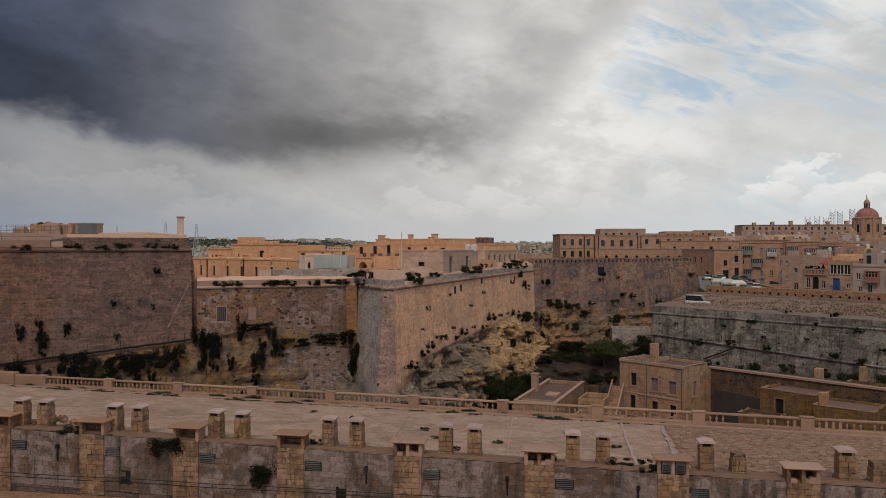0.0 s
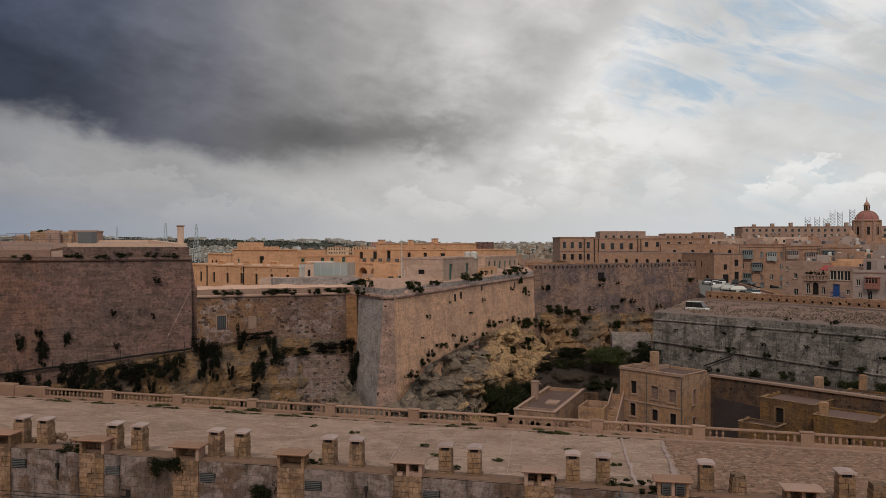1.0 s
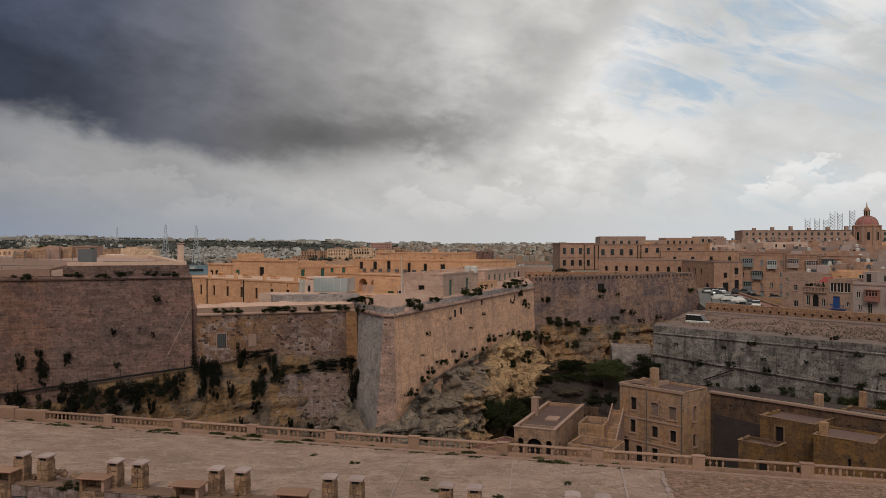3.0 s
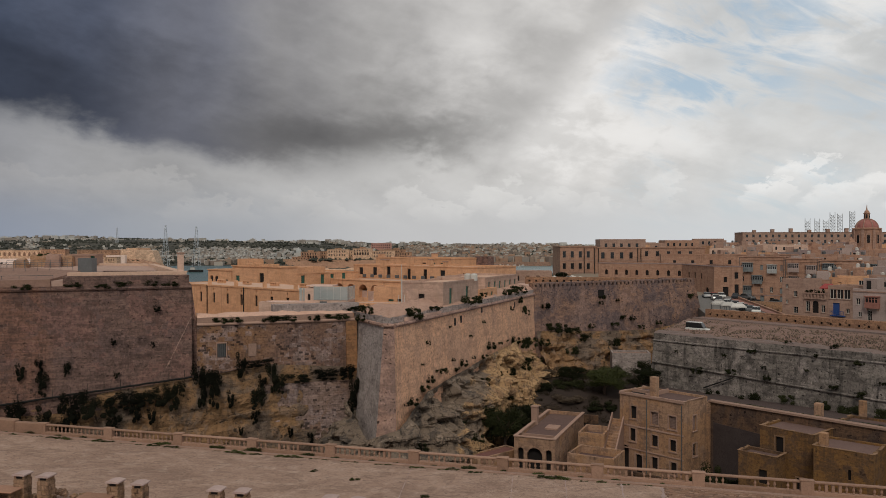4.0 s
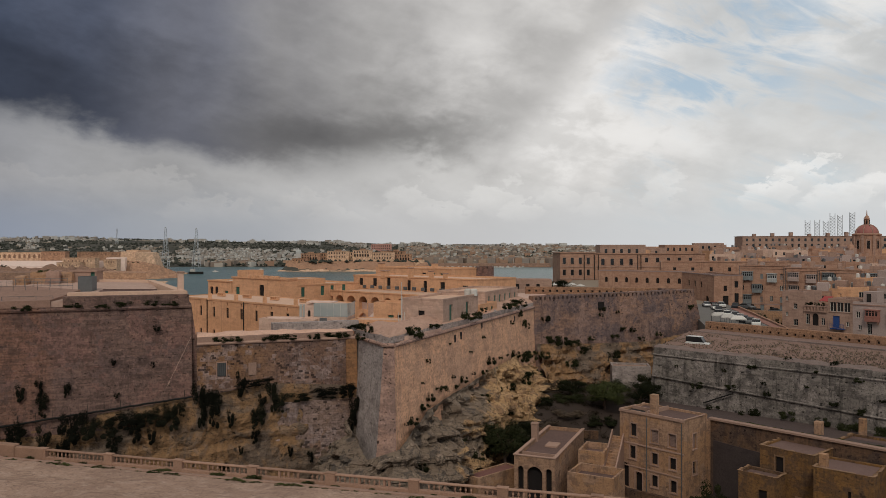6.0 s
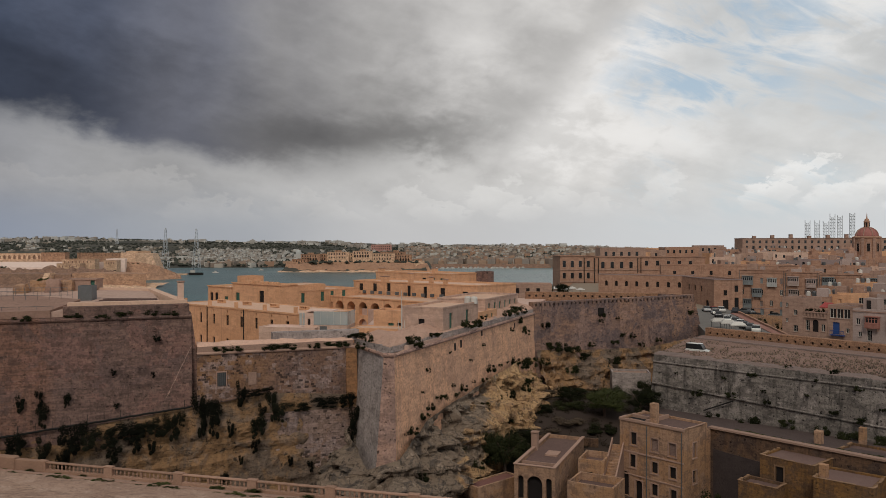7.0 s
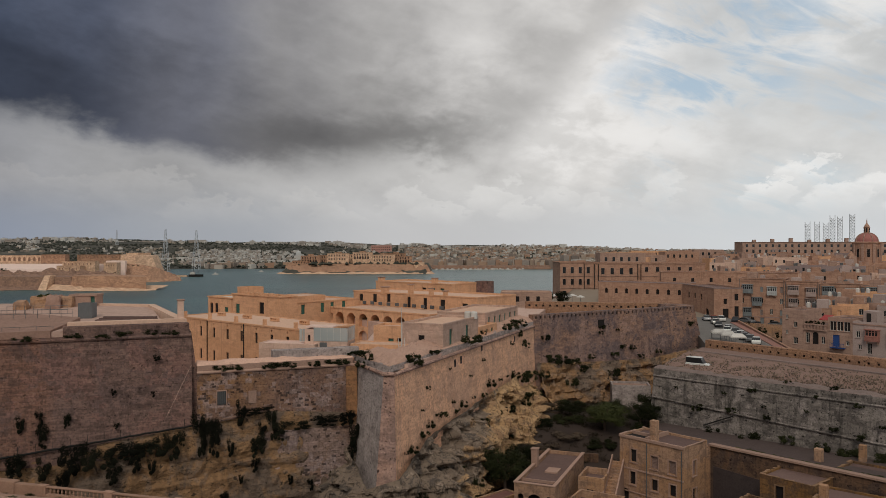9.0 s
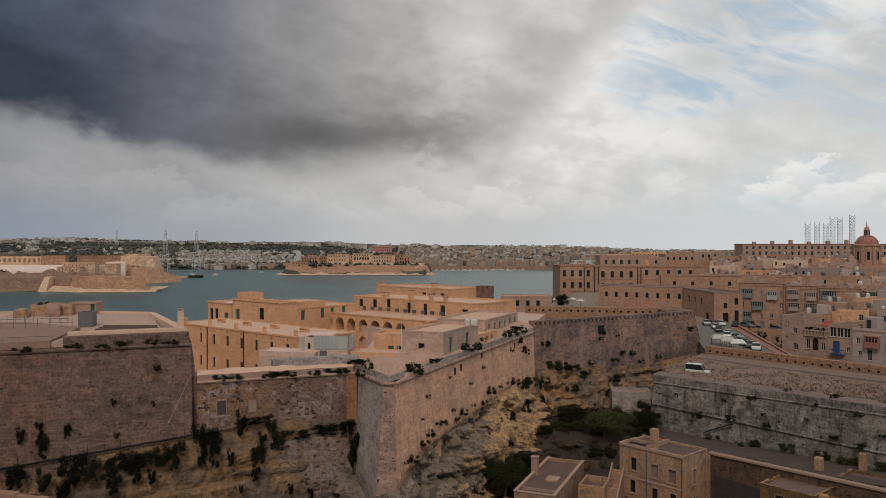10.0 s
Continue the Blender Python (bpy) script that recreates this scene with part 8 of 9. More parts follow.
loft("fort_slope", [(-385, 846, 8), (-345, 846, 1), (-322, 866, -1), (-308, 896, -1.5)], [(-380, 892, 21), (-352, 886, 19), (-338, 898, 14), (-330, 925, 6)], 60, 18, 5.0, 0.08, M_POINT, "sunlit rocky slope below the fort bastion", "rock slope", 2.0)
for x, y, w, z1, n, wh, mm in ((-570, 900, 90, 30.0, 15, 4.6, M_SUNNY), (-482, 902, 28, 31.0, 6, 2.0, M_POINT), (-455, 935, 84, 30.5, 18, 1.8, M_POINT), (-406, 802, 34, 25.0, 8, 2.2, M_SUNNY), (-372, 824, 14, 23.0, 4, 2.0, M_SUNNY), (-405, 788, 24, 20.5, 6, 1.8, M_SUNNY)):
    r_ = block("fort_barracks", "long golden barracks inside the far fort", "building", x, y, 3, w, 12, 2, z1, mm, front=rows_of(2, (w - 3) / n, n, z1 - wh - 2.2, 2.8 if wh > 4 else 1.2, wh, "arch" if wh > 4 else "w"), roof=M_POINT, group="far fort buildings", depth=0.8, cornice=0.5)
    # openings take the shaded brown in place of dimness inside
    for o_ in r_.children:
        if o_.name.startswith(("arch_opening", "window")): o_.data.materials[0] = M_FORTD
for x, y, z, r2 in ((-372, 878, 18, 6), (-360, 880, 17, 5), (-350, 884, 15, 5), (-366, 868, 14, 4), (-470, 780, 17, 5), (-455, 778, 17, 4)):
    shrub(x, y, z, r2, 3, r2 * 0.5, "dark scrub inside the far fort", "bush", M_LEAF, "scrub of the far fort")
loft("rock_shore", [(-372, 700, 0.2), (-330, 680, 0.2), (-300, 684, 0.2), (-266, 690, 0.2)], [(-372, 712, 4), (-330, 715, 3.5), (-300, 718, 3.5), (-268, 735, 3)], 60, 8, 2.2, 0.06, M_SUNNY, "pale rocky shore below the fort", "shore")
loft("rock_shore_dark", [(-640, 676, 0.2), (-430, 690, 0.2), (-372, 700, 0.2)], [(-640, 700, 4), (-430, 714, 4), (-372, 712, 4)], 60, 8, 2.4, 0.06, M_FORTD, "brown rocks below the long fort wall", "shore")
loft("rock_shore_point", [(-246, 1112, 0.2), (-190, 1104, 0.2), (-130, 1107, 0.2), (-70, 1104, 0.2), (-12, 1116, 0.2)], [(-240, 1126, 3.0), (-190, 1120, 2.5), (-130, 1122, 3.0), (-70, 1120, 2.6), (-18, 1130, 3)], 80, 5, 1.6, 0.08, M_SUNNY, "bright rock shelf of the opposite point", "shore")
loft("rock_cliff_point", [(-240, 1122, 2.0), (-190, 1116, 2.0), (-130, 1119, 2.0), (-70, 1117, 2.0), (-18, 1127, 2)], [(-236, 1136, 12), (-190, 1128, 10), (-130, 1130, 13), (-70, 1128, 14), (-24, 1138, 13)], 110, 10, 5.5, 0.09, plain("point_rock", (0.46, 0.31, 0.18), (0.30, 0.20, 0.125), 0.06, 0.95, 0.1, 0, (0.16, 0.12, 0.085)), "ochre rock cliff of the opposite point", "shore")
for x, y, w, z1, arch in ((-218, 1152, 30, 26.5, 1), (-177, 1150, 33, 30.0, 0), (-138, 1150, 30, 31.5, 1), (-108, 1154, 34, 28.0, 0), (-68, 1150, 20, 26.0, 1), (-230, 1146, 24, 19.0, 0), (-150, 1176, 24, 28.5, 0), (-196, 1178, 20, 27.0, 0), (-44, 1148, 12, 19.0, 0), (-88, 1172, 30, 30.0, 0)):
    n_ = int((w - 3) / 4.0)
    r_ = block("waterside_hospital", "golden colonnaded building on the opposite point", "building", x, y, (x * 7) % 13 - 6, w, 13, 6, z1, (M_SUNNY, M_POINT, M_POINT)[int(-x) % 3], front=rows_of(2, 4.0, n_, z1 - 4.6, 1.5, 2.6, "w") + rows_of(2, 4.0, n_, z1 - 10, 2.4 if arch else 1.5, 4.2 if arch else 2.8, "arch" if arch else "w"), roof=M_TOWN2, group="opposite point buildings", cornice=0.6, depth=0.8)
    if w > 25: part("roof_pediment", boxes((w * 0.35, w * 0.65, 0.5, 6, z1 - 0.3, z1 + 2.2)), M_POINT, r_)
fort("point_rampart", [(-238, 1140), (-150, 1134), (-40, 1136), (-30, 1146), (-236, 1152)], [15.0, 14.6, 14.2, 14, 15], 0, "ochre retaining wall along the opposite point", M_POINT)
fort("point_bastion", [(-52, 1136), (-38, 1132), (-28, 1137), (-32, 1150), (-52, 1150)], 16.5, 0, "small pale bastion at the tip of the point")
fort("harbour_wall", [(-40, 1338), (70, 1336), (190, 1338), (190, 1346), (-40, 1346)], [7.0, 6.6, 7.0, 7, 7], -1, "reddish harbour wall of the far town", M_FORTD)
rnd = random.Random(99)
def far_boxes(name, n, region, cols, label, hmin, hmax, wmin=8, wmax=18):
    bm = bmesh.new(); c = 0
    while c < n:
        x, y = region(rnd)
        z = land(x, y)
        if z < 2 or (name == "far_town" and noise.noise(Vector((x * 0.004, y * 0.003, 1.5))) < 0.02): continue
        w, d, h = rnd.uniform(wmin, wmax), rnd.uniform(8, 14), rnd.uniform(hmin, hmax)
        box(bm, -w / 2, w / 2, -d / 2, d / 2, -3, h, pose(x, y, z, 0, 0, rnd.uniform(-30, 30)))
        if rnd.random() < 0.4: box(bm, -2, 2, -2, 2, h, h + 2.5, pose(x, y, z, 0, 0, 5))
        c += 1
    ob = part(name, bm, island("m_" + name, cols, 0.9, 0.2)); return tagged(ob, label, "buildings", kind="stuff")
pale = [(0.42, 0.39, 0.35), (0.54, 0.52, 0.48), (0.30, 0.26, 0.215), (0.36, 0.30, 0.24), (0.48, 0.45, 0.41), (0.25, 0.215, 0.185)]
def reg_hill(r):
    y = 1420 + 1700 * r.random() ** 1.6
    k = r.uniform(-0.62, 0.10); k += 0.02 * math.sin(k * 40)
    return k * y, y
far_boxes("far_town", 520, reg_hill, pale, "scattered pale houses on the far hills", 3.0, 6.0, 5, 12)
white = [(0.48, 0.465, 0.44), (0.40, 0.38, 0.35), (0.56, 0.55, 0.52), (0.34, 0.305, 0.27), (0.30, 0.26, 0.225)]
far_boxes("far_white_suburb", 420, lambda r: ((lambda y: (r.gauss(-0.27, 0.045) * y, y))(r.uniform(1560, 2100))), white, "dense white suburb on the far slope", 3.5, 7.5, 5, 11)
far_boxes("far_crest_town", 330, lambda r: ((lambda y: (r.uniform(-0.62, 0.16) * y, y))(r.uniform(2500, 3000))), white, "pale town along the crest of the far hills", 5, 13, 8, 26)
warm = [(0.40, 0.27, 0.19), (0.33, 0.25, 0.195), (0.26, 0.205, 0.17), (0.40, 0.33, 0.27), (0.36, 0.225, 0.155), (0.20, 0.17, 0.15), (0.44, 0.39, 0.34), (0.29, 0.25, 0.22)]
far_boxes("far_waterfront", 420, lambda r: ((lambda y: (r.uniform(-0.03, 0.20) * y, y))(r.uniform(1352, 1500))), warm, "dense warm stone waterfront town", 5, 14, 7, 15)
far_boxes("far_hill_quarter", 1000, lambda r: ((lambda y: (r.uniform(-0.05, 0.22) * y, y))(r.uniform(1480, 2500))), warm + pale[:4], "stone houses climbing the slope behind the waterfront", 4, 9, 6, 14)
# whitish distance haze is put into this mix of house colours
far_boxes("far_quarter", 1300, lambda r: ((lambda y: (r.uniform(0.175, 0.70) * y, y))(900 + 2300 * r.random() ** 1.2)), pale[:5] + white[:3] + warm[3:5], "dense stone town to the horizon", 5, 10, 8, 16)
far_boxes("far_shore_houses", 160, lambda r: ((lambda y: (r.uniform(-0.34, -0.05) * y, y))(r.uniform(1180, 1460))), warm + pale, "stone houses behind the opposite point", 4, 8)
dc = empty("far_dome_church", pose(-0.192 * 1650, 1650, land(-0.192 * 1650, 1650)), "pale domed church among the far houses", "church")
part("body", boxes((-9, 9, -7, 7, -2, 13)), M_WHITE, dc); part("dome", lathe([(6.5, 13), (6.5, 16), (6.2, 18), (5.0, 20.4), (2.6, 22.0), (0.8, 22.6), (0.5, 25.5)], 14), M_PALEGREY, dc)
block("far_pink_block", "long pink building on the crest of the far hill", "building", -205, 2150, 4, 58, 16, 20, land(-180, 2150) + 21, M_PINK, front=rows_of(3, 6.0, 9, land(-180, 2150) + 14, 2.4, 3.4, "w") + rows_of(3, 6.0, 9, land(-180, 2150) + 7, 2.4, 3.4, "w"), roof=M_TOWN2, depth=0.6)
# woods on the far hills
verts, faces = [], []
for i in range(15000):
    y = 1360 + 2200 * rnd.random() ** 1.3; k = rnd.uniform(-0.62, 0.30)
    if i % 110 == 0: y = rnd.uniform(1128, 1180); k = rnd.uniform(-0.20, -0.03)
    x = k * y
    if i % 110 and noise.noise(Vector((x * 0.005, y * 0.004, 7.0))) < -0.3: continue
    z = land(x, y); s = rnd.uniform(1.6, 4.2)
    if z < 2: continue
    b = len(verts)
    ang = rnd.uniform(0, 6.28)
    for j in range(5): verts.append((x + s * 1.2 * math.cos(ang + j * 1.257) * rnd.uniform(.7, 1.2), y + s * math.sin(ang + j * 1.257), z + s * rnd.uniform(0.2, 0.6)))
    verts.append((x, y, z + s * rnd.uniform(1.0, 1.5))); verts.append((x, y, z - 1))
    for j in range(5): faces += [(b + j, b + (j + 1) % 5, b + 5), (b + (j + 1) % 5, b + j, b + 6)]
me = bpy.data.meshes.new("far_woods"); me.from_pydata(verts, [], faces); me.materials.append(leafy("far_leaves", (0.042, 0.046, 0.038), (0.085, 0.088, 0.070)))
tagged(new("far_woods", me), "dark scrub and pine woods on the far hills", "woods", kind="stuff")
def mast(x, y, z, h, w):
    root = empty("radio_mast", pose(x, y, z), "slender lattice radio mast", "mast", "radio masts")
    for dx, dy in ((-w, -w), (w, -w), (w, w), (-w, w)):
        bm = bmesh.new(); rod(bm, (dx, dy, 0), (dx * 0.14, dy * 0.14, h), 0.26, 4); part("leg", bm, M_PALEIRON, root)
    bm = bmesh.new()
    n = 12
    for i in range(n):
        a, b = 1 - 0.88 * i / n, 1 - 0.88 * (i + 1) / n
        for (ax, ay), (bx, by) in (((-w, -w), (w, -w)), ((w, -w), (w, w)), ((w, w), (-w, w)), ((-w, w), (-w, -w))):
            rod(bm, (ax * a, ay * a, h * i / n), (bx * b, by * b, h * (i + 1) / n), 0.13, 4)
    part("bracing", bm, M_PALEIRON, root)
mast((293 - 784) / 1331 * 1150, 1150, 3, 64, 5); mast((347.5 - 784) / 1331 * 1220, 1220, 3, 64, 5.5); mast((207 - 784) / 1331 * 2100, 2100, 45, 42, 3.5)
ship = empty("moored_ship", pose(-332, 1010, 0, 0, 0, 4), "small dark ship with masts moored at a jetty", "ship")
part("hull", prism([(-9, -2.5), (7, -2.5), (10, 0), (7, 2.5), (-9, 2.5)], 3.2, -0.3), M_BLACK, ship)
part("deckhouse", boxes((-7, -1, -1.8, 1.8, 3.2, 6.5)), M_WHITE, ship)
for mx, mh in ((-3, 22), (3, 25)):
    bm = bmesh.new(); rod(bm, (mx, 0, 3), (mx, 0, mh), 0.25, 5); rod(bm, (mx, -3, 14), (mx, 3, 14), 0.15, 4); part("mast", bm, M_GREY, ship)
tagged(part("jetty", boxes((-400, -343, 1008, 1012, -1, 2.0)), M_SUNNY), "low stone jetty reaching into the harbour", "jetty", kind="structure")
for x, y in ((-330, 1090), (-25, 1290), (0, 1300), (16, 1310), (40, 1290), (65, 1300), (-290, 1200), (90, 1310), *((-30 + 9.5 * q, 1296 + 7 * math.sin(q * 2.1)) for q in range(18)), *((36 + 13 * q, 1322 + 4 * math.sin(q * 1.3)) for q in range(9))):
    b_ = empty("small_boat", pose(x, y, 0, 0, 0, rnd.uniform(0, 90)), "small white boat moored in the harbour", "boat", "boats")
    part("hull", prism([(-4, -1.2), (3, -1.2), (4.5, 0), (3, 1.2), (-4, 1.2)], 1.3, -0.2), M_WHITE, b_); part("cabin", boxes((-1.5, 1.5, -0.9, 0.9, 1.3, 2.8)), M_WHITE, b_)

# ---------------------------------------------------------------- plants on walls and in the ditch
def along(p, q, t, out): 
    d = (Vector(q) - Vector(p)).normalized()
    c = Vector(p).lerp(Vector(q), t)
    return c.x + d.y * out, c.y - d.x * out
# climbing plants under the path ledge: (place along the wall, height, width, drop)
rnd = random.Random(14)
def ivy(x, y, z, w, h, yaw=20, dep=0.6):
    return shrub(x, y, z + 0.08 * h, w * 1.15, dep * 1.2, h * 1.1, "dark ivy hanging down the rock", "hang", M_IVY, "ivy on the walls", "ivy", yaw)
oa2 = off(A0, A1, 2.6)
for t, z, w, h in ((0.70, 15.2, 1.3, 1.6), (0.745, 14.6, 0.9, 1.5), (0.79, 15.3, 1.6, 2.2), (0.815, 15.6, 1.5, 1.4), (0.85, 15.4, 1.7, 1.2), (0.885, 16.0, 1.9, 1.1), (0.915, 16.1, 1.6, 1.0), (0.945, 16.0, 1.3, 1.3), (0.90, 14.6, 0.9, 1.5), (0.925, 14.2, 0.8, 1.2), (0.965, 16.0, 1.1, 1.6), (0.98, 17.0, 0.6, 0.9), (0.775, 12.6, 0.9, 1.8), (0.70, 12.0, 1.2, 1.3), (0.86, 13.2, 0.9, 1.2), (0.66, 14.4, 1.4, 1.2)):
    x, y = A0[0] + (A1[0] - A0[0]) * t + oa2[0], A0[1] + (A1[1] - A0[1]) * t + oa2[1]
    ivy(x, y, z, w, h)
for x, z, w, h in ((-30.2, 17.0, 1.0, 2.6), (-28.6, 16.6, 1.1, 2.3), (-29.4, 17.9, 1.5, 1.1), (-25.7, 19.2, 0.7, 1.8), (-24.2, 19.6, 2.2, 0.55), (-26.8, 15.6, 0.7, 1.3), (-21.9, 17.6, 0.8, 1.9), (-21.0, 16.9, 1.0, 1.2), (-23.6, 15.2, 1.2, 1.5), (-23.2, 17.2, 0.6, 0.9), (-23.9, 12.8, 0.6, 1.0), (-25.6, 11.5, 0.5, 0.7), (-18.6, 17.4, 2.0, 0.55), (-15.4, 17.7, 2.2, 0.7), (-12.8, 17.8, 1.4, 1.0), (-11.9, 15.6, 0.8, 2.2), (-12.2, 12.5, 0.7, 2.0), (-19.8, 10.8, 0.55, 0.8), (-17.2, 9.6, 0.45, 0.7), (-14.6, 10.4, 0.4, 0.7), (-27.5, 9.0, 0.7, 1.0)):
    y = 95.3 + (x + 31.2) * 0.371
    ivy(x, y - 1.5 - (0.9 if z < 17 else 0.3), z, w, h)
# ivy and caper tufts on the tall bastion's face
for t, z, w, h in ((0.618, 22.5, 0.5, 0.6), (0.66, 19.9, 0.45, 0.8), (0.705, 20.2, 0.75, 1.2), (0.738, 20.4, 0.5, 0.9), (0.742, 18.4, 0.75, 1.4), (0.782, 20.0, 0.5, 0.9), (0.86, 23.0, 0.35, 0.45), (0.865, 19.0, 0.35, 0.4), (0.935, 27.0, 0.7, 0.45), (0.93, 22.5, 0.25, 0.35), (0.60, 20.5, 0.5, 0.7), (0.64, 25, 0.3, 0.4)):
    o = off(A0, A1, 0.35 + 0.10 * (29.9 - z))
    ivy(A0[0] + (A1[0] - A0[0]) * t + o[0], A0[1] + (A1[1] - A0[1]) * t + o[1], z, w, h, 22, 0.4)
# along the curtain parapet
for t, w in ((0.13, 1.0), (0.22, 1.2), (0.42, 0.9), (0.50, 1.7), (0.56, 1.2), (0.72, 0.8), (0.84, 1.5), (0.90, 1.2)):
    x, y = along(B0, B1, t, 0.25); shrub(x, y, 25.2, w, 0.6, 0.55)
for x, y, z, w in ((-12.4, 103.6, 26.2, 1.3), (-10.6, 101.6, 26.3, 0.8), (-10.9, 99.3, 25.3, 0.8), (-9.8, 99.5, 26.2, 0.6)): shrub(x, y, z, w, 0.7, 0.7)
# along the salient face
for t, z, w, h in ((0.085, 26.0, 1.0, 0.9), (0.105, 25.6, 1.1, 1.2), (0.20, 26.2, 0.7, 0.6), (0.235, 25.9, 0.5, 0.4), (0.42, 26.5, 1.5, 0.9), (0.46, 26.4, 1.3, 0.9), (0.53, 26.9, 0.6, 0.5), (0.73, 26.6, 0.9, 0.8), (0.78, 26.8, 1.2, 1.0), (0.83, 27.0, 1.4, 0.8), (0.88, 26.6, 1.0, 0.8), (0.84, 25.0, 0.7, 0.9)):
    x, y = along(C2, C3, t, 0.1); shrub(x, y, z, w, 0.7, h)
for t, z, w in ((0.155, 21.6, 0.4), (0.52, 22.6, 0.35), (0.42, 21.0, 0.3), (0.29, 23.0, 0.25), (0.76, 23.8, 0.5), (0.86, 23.2, 0.8), (0.90, 22.4, 0.7), (0.30, 18.2, 0.35), (0.12, 19.0, 0.25), (0.20, 17.4, 0.3)):
    x, y = along(C2, C3, t, 0.3 + 0.055 * (25 - z)); shrub(x, y, z, w, 0.35, w * 1.1, "small caper tuft on the bastion face", "bush", M_LEAF)
# shrubs on the cliff
for t, z, w, o in ((0.06, 14.8, 1.3, 1.6), (0.03, 15.2, 0.9, 1.2), (0.11, 16.0, 0.8, 1.0), (0.16, 16.2, 1.0, 0.8), (0.24, 17.0, 0.9, 0.9), (0.30, 16.9, 0.8, 0.9), (0.37, 17.3, 0.9, 1.0), (0.44, 17.6, 0.9, 0.9), (0.50, 17.7, 0.8, 0.9), (0.57, 18.0, 0.9, 1.0), (0.63, 18.1, 1.1, 0.9), (0.68, 18.3, 0.8, 0.9), (0.75, 18.2, 1.2, 1.2), (0.82, 18.0, 1.3, 1.4), (0.88, 17.6, 1.2, 1.8), (0.02, 9.4, 1.1, 3.2), (0.14, 12.2, 0.8, 3.4), (0.22, 11.0, 0.9, 4.5), (0.27, 13.5, 0.9, 3.4), (0.33, 12.0, 0.9, 4.4), (0.40, 14.4, 0.9, 3.2), (0.46, 12.8, 0.9, 4.2), (0.52, 14.8, 0.9, 3.0), (0.36, 9.2, 1.0, 5.4), (0.25, 8.0, 1.2, 5.6), (0.60, 14.8, 0.9, 3.2), (0.66, 15.4, 0.9, 3.0), (0.72, 14.0, 1.0, 3.6), (0.55, 11.0, 1.0, 4.6), (0.80, 14.5, 1.2, 3.4), (0.9, 14.6, 1.4, 3.2)):
    t, z, w = t + rnd.uniform(-.025, .025), z + rnd.uniform(-.7, .5), w * rnd.choice((0.45, 0.7, 1.0, 1.25))
    x, y = along(C2, C3, t, o); shrub(x, y, z, w * 0.8, 0.8, w * 0.85, "wiry green shrub on a cliff ledge", "bush", M_LEAF)
# below and on the far wall
for t, z, w, o in ((0.06, 23.2, 0.9, 0.6), (0.08, 19.0, 1.5, 1.8), (0.13, 18.6, 1.6, 2.0), (0.19, 18.4, 1.4, 2.0), (0.25, 16.6, 1.3, 2.6), (0.30, 18.8, 0.8, 1.6), (0.385, 24.4, 0.7, 0.5), (0.375, 23.2, 0.6, 0.6), (0.48, 23.6, 0.5, 0.5), (0.44, 18.9, 0.9, 1.6), (0.50, 20.0, 0.7, 1.2), (0.56, 19.8, 0.8, 1.2), (0.40, 15.4, 1.4, 3.0), (0.60, 17.8, 0.8, 1.8), (0.72, 18.4, 0.8, 1.6), (0.34, 14.0, 1.3, 3.2), (0.97, 23.6, 0.9, 0.6), (0.02, 16.5, 1.2, 2.6), (0.16, 14.5, 1.3, 3.0)):
    x, y = along(D0, D1, t, o); shrub(x, y, z, w, 0.8, w * 0.85)
# counterguard
for t, z, w, o in ((0.07, 17.0, 0.4, 0.5), (0.20, 17.2, 0.5, 0.5), (0.27, 18.3, 0.9, 0.4), (0.42, 18.5, 0.5, 0.4), (0.51, 18.1, 0.8, 0.4), (0.13, 14.3, 1.2, 0.9), (0.22, 14.6, 1.1, 0.9), (0.31, 14.4, 0.8, 0.9), (0.46, 14.3, 0.8, 0.9), (0.52, 13.6, 1.0, 1.0), (0.18, 10.9, 1.8, 1.8), (0.27, 11.0, 2.0, 1.8), (0.36, 11.6, 1.5, 1.6), (0.44, 11.4, 1.6, 1.8), (0.50, 11.5, 2.4, 1.8), (0.57, 11.3, 2.0, 1.8), (0.35, 19.9, 0.9, -0.8), (0.45, 19.9, 0.8, -0.8), (0.30, 15.9, 0.5, 0.7), (0.40, 16.2, 0.4, 0.7), (0.56, 15.6, 0.6, 0.8)):
    x, y = along(F0, F1, t, o); shrub(x, y, z, w * 0.85, 0.7, w * 0.7)
bm = bmesh.new(); rod(bm, (0, 0, 0), (3.6, -3.2, 2.2), 0.12, 6)
ob = part("fallen_beam", bm, M_BLACK); x, y = along(F0, F1, 0.15, 1.1); ob.matrix_basis = pose(x, y, 11.6); tagged(ob, "dark beam leaning on the grey wall", "beam")
# weeds along the gravel terrace
for i in range(16):
    x, y = along(Y0, Y1, 0.08 + 0.03 * i, -1.1 - 0.5 * rnd.random()); shrub(x, y, 13.0, 0.7, 0.5, 0.28, "low green weeds on the gravel terrace", "bush", M_LEAF2, "weeds on the terrace", "weed")
# trees and bushes in the ditch
tree(9.0, 109.0, 4.6, 7.4, 3.6, M_LEAF, "dense dark green carob tree beside the low house")
tree(12.0, 112.5, 6.0, 5.5, 2.6, M_LEAF, "small dark green tree behind the chimney")
tree(27.4, 127.5, 9.2, 5.2, 4.4, M_LEAF2, "spreading green tree below the far wall")
tree(33.6, 129.0, 9.6, 4.4, 3.2, M_LEAF, "dark green tree in the ditch", 0.6)
tree(37.4, 136.0, 10.4, 3.8, 2.4, M_LEAF, "dark tree against the grey wall")
tree(23.0, 135.0, 10.0, 3.2, 2.8, M_LEAF, "dark scrubby tree in the ditch")
tree(30.0, 133.5, 10.0, 3.6, 2.8, M_LEAF, "low dark tree in the ditch")
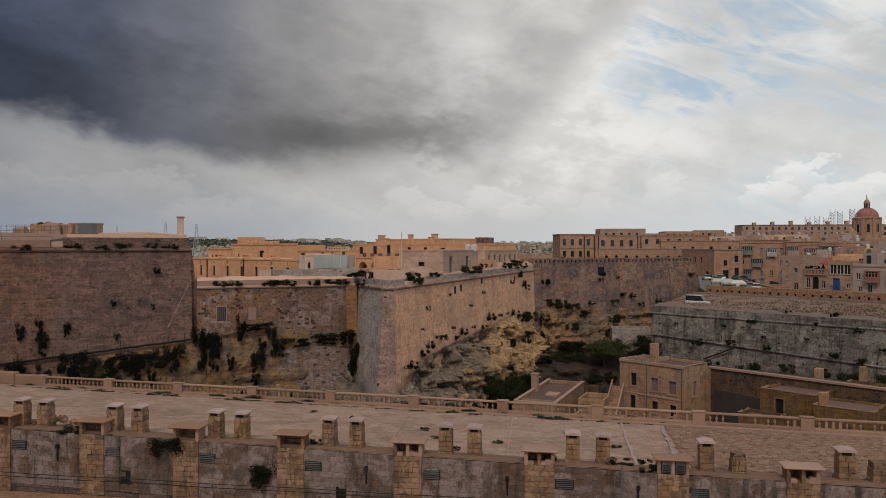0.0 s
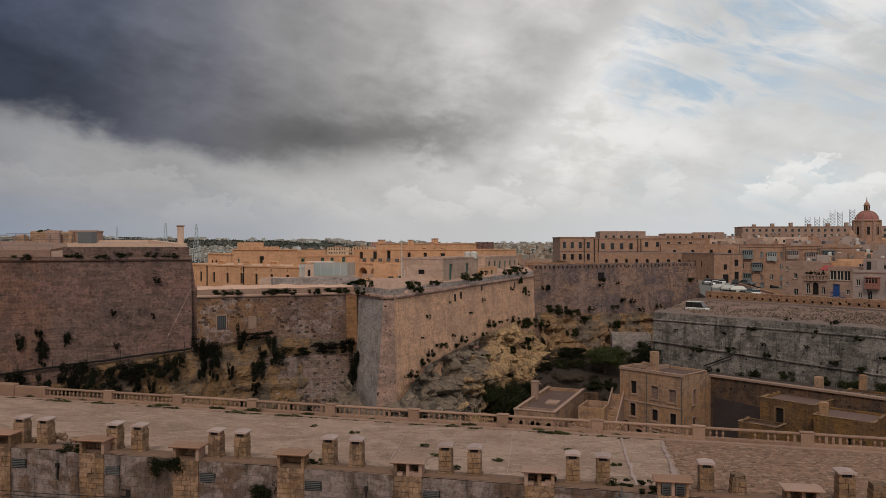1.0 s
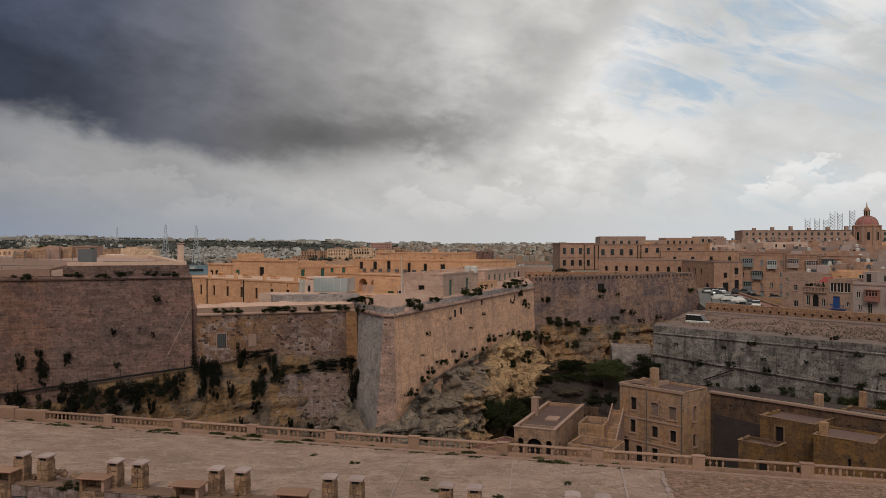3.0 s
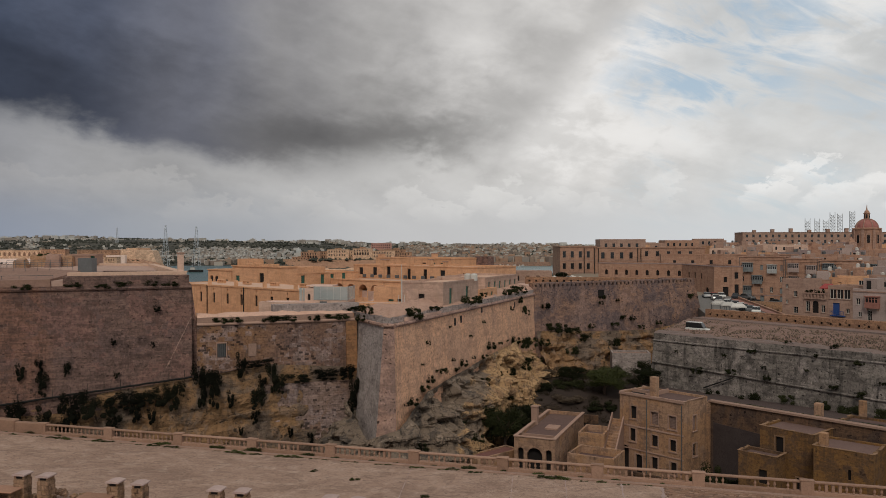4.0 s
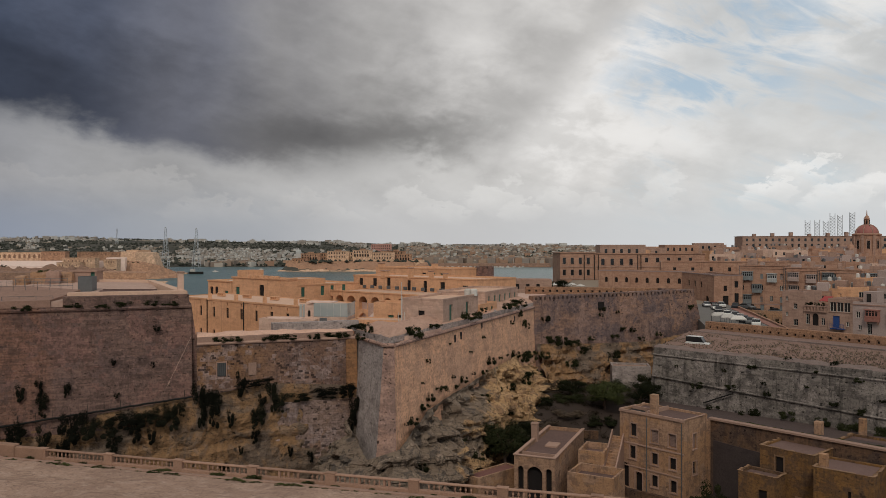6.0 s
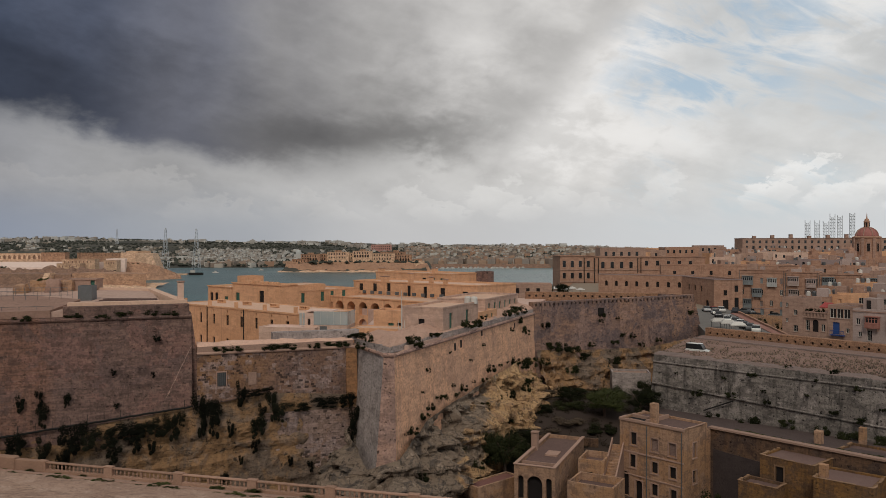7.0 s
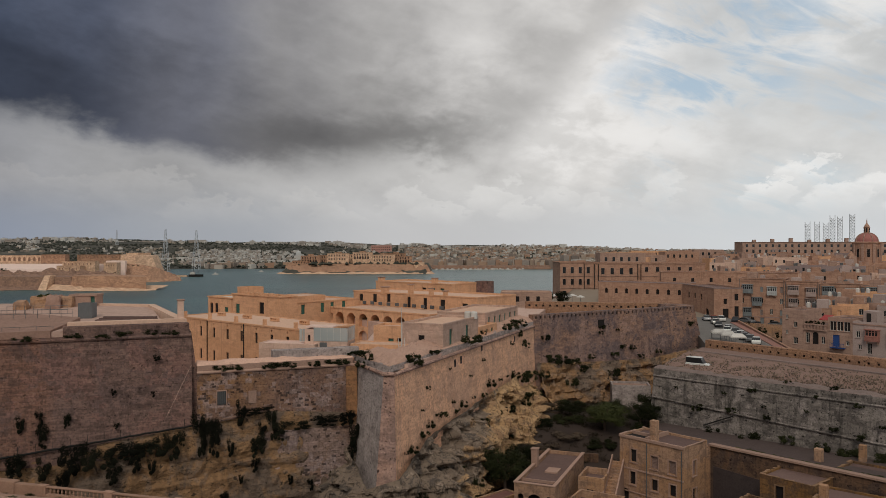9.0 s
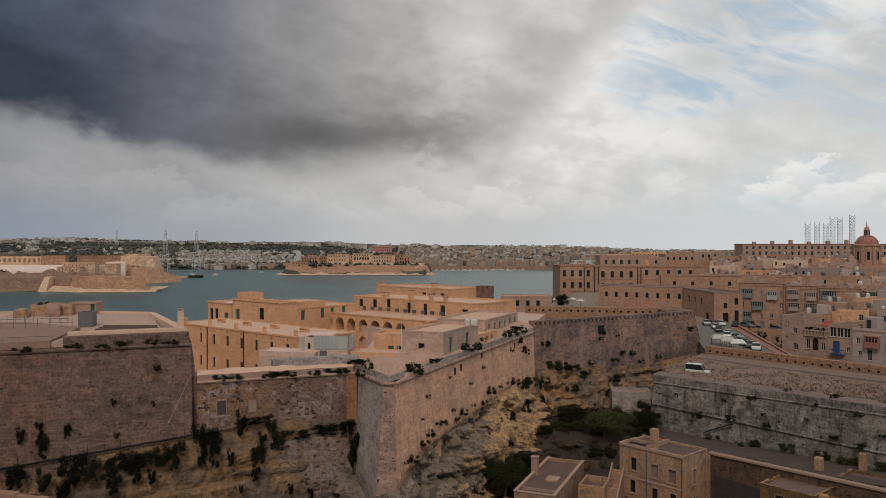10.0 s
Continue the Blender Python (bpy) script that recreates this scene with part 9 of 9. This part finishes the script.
for x, y, w, h in ((22, 131, 3.0, 1.8), (19, 138, 2.6, 1.8), (24, 142, 3.0, 1.6), (16.5, 129, 2.2, 1.2), (21, 124, 2.6, 1.1), (26, 122, 2.6, 1.2), (31, 119, 2.4, 1.2), (17, 121, 2.0, 0.9), (34, 127, 2.2, 1.4)):
    shrub(x, y, land(x, y) + 0.6, w, w * 0.8, h, "dry brown and green scrub on the ditch floor", "bush", M_DRY if (int(x) % 2) else M_LEAF, "scrub in the ditch")
for x, y, w, h in ((3.5, 92, 3.0, 1.9), (7.0, 91, 2.6, 1.8), (-2, 89.5, 2.8, 1.5), (-11, 93.5, 3.0, 1.3), (-17, 93, 3.4, 1.4), (-22, 91.5, 3.2, 1.5), (-27, 90, 3.0, 1.4), (33.5, 96.5, 1.8, 2.0), (35.5, 98.5, 1.8, 2.6), (38.5, 99, 2.0, 1.6), (37.6, 96.0, 1.6, 1.8), (40.0, 97.2, 1.6, 2.4), (34.6, 94.4, 1.6, 1.4), (41.6, 98.6, 1.4, 2.6), (11.5, 94, 2.4, 1.4)):
    shrub(x, y, land(x, y) + h * 0.55, w, w * 0.7, h, "dense dark scrub at the foot of the wall", "bush", M_LEAF, "scrub in the ditch")
rnd = random.Random(77)
vs, fs = [], []
for i in range(420):
    x, y = rnd.uniform(8, 40), rnd.uniform(110, 147)
    if x < (y - 94.3) * 0.465 - 3 or noise.noise(Vector((x * 0.15, y * 0.15, 4))) < -0.12: continue
    r = rnd.uniform(0.3, 1.0)
    for j in range(45):
        c = Vector((x + rnd.gauss(0, r * 0.5), y + rnd.gauss(0, r * 0.5), land(x, y) + abs(rnd.gauss(0, r * 0.4))))
        a, b = Vector((rnd.gauss(0, 1), rnd.gauss(0, 1), rnd.gauss(0, 1))).normalized() * 0.13, Vector((rnd.gauss(0, 1), rnd.gauss(0, 1), rnd.gauss(0, 1))).normalized() * 0.08
        k = len(vs); vs += [tuple(c - a), tuple(c + b), tuple(c + a), tuple(c - b)]; fs.append((k, k + 1, k + 2, k + 3))
me = bpy.data.meshes.new("ditch_scrub"); me.from_pydata(vs, [], fs); me.materials.append(leafy("scrub_mixed", (0.022, 0.018, 0.012), (0.085, 0.062, 0.042)))
tagged(new("ditch_scrub", me), "dry brown and dark green undergrowth on the ditch floor", "undergrowth", kind="stuff")
for x, y, h in ((29.0, 236, 5.5), (33.5, 240, 4.6), (37.5, 238, 5.0)): tree(x, y, land(x, y), h, 2.6, M_LEAF, "small dark tree beside the harbour road")
# low garden walls in the ditch
for p, q, zt in (((5.5, 96.5), (10.5, 97.8), 5.6), ((14, 117), (23, 112), 7.4), ((12.0, 121.5), (24.5, 118.5), 8.0), ((24.0, 104.0), (29.5, 99.0), 4.0)):
    slab("garden_wall", p, q, zt, zt, 2.0, 0.0, 0.5, M_YARD, "low crumbling garden wall of ochre stone")
# outside stair between the houses
st = empty("outside_stair", pose(22.3, 101.6, 5.4, 0, 0, 66), "stone outside stair with sloping side walls", "stair")
for i in range(15): part("step", boxes((i * 0.48, (i + 1) * 0.48, -0.75, 0.75, -2.8, 0.3 * (i + 1))), M_HOUSE, st)
for sy in (-0.95, 0.75):
    bm = bmesh.new()
    v = [bm.verts.new(p) for p in ((-0.4, sy, -2.8), (7.3, sy, -2.8), (7.3, sy, 5.4), (-0.4, sy, 0.9))]; w_ = [bm.verts.new((p.co.x, sy + 0.2, p.co.z)) for p in v]
    bm.faces.new(v); bm.faces.new(w_[::-1])
    for i in range(4): bm.faces.new((v[i], w_[i], w_[(i + 1) % 4], v[(i + 1) % 4]))
    bmesh.ops.recalc_face_normals(bm, faces=bm.faces)
    part("side_wall", bm, M_CAP, st)
# window with bars and blocked door in the curtain
for t, z, w, h, mm, nm, lb in ((0.145, 20.6, 1.1, 1.7, M_GREY, "barred_window", "barred window in the ochre curtain wall"), (0.33, 20.5, 1.0, 1.6, M_CAP, "blocked_door", "pale blocked doorway in the curtain wall")):
    x, y = along(B0, B1, t, 0.06 * (24.9 - z) - 0.02)
    ob = part(nm, boxes((-w / 2, w / 2, -0.12, 0.3, 0, h)), mm); ob.matrix_basis = pose(x, y, z, 0, 0, 20.4); tagged(ob, lb, "window" if mm is M_GREY else "doorway")
    if mm is M_GREY:
        for i in range(5): part("bar", boxes((-0.5 + i * 0.24, -0.45 + i * 0.24, -0.2, -0.12, 0, h)), M_BLACK, ob)
        part("frame", boxes((-0.65, -0.55, -0.18, 0.2, -0.1, h + 0.1), (0.55, 0.65, -0.18, 0.2, -0.1, h + 0.1), (-0.65, 0.65, -0.18, 0.2, h, h + 0.12)), M_CAP, ob)
# pale scar of an old stair on the tall bastion
sd = Vector(A1) - Vector(A0)
def on_a(t, z, out=0.0):
    o = off(A0, A1, 0.10 * (29.9 - z) + out)
    return Vector((A0[0] + sd.x * t + o[0], A0[1] + sd.y * t + o[1], z))
SC0, SC1 = (0.9995, 25.77), (0.9530, 19.52)
bm = bmesh.new(); ring = []
for i in range(31):
    t, z = SC0[0] + (SC1[0] - SC0[0]) * i / 30, SC0[1] + (SC1[1] - SC0[1]) * i / 30
    w = 0.0009 + 0.0011 * noise.noise(Vector((i * 0.8, 0, 0)))
    j = 0.001 * noise.noise(Vector((i * 0.5, 5, 0)))
    ring.append([bm.verts.new(p) for p in (on_a(t - w + j, z, 0.0), on_a(t - w * 0.7 + j, z, 0.05), on_a(t + w * 0.7 + j, z, 0.05), on_a(t + w + j, z, 0.0))])
for a_, b_ in zip(ring, ring[1:]):
    for k in range(3): bm.faces.new((a_[k], a_[k + 1], b_[k + 1], b_[k]))
tagged(part("wall_scar", bm, M_CQ), "pale diagonal mortar scar on the bastion wall", "mortar line", kind="structure")
# slits in the salient face
for t, z in ((0.33, 23.0), (0.37, 23.2), (0.52, 24.0), (0.80, 23.6)):
    x, y = along(C2, C3, t, 0.055 * (25 - z) - 0.03)
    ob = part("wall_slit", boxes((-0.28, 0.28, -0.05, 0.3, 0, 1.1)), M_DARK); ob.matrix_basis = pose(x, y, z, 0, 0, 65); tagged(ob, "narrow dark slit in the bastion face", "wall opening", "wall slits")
x, y = along(D0, D1, 0.385, 0.12); ob = part("wall_opening", boxes((-0.8, 0.8, -0.1, 0.5, 0, 1.6)), M_DARK); ob.matrix_basis = pose(x, y, 24.2, 0, 0, 31); tagged(ob, "dark square opening in the far wall", "wall opening")

# ---------------------------------------------------------------- stone blocks of the near facade
rnd = random.Random(41)
near = empty("facade_blocks", FM.copy(), "weathered grey and buff limestone blocks of the barracks facade", "wall", kind="structure")
unit = []
for i in range(3):
    bm = bevelled(boxes((0, 1, 0, 1, 0, 1)), 0.03); me_ = part("unit", bm, M_FRONT_B); unit.append(me_.data); bpy.data.objects.remove(me_)
rest = bmesh.new()
count = 0
for c in range(11):
    x = -29.5 + rnd.uniform(-.5, 0)
    while x < 27:
        w = rnd.uniform(0.45, 0.85)
        xm = x + w / 2
        zz = front_z(xm) - 0.33 - c * 0.30
        if not any(abs(xm - h) + w / 2 < 0.8 for h in HOODS):
            d = rnd.uniform(0.025, 0.058)
            if -13.5 < xm < 9.5 and count < 300 and c < 10:
                o = new("block", rnd.choice(unit)); o.parent = near; count += 1
                o.matrix_basis = Matrix.LocRotScale((x, -d, zz), None, (w - 0.009, d + 0.05, 0.293))
            else: box(rest, x, x + w - 0.009, -d, 0.05, zz, zz + 0.293)
        x += w
M_RESTB = M_FRONT_I
rb = part("block_courses", rest, M_RESTB, near); rb["kind"] = "stuff"
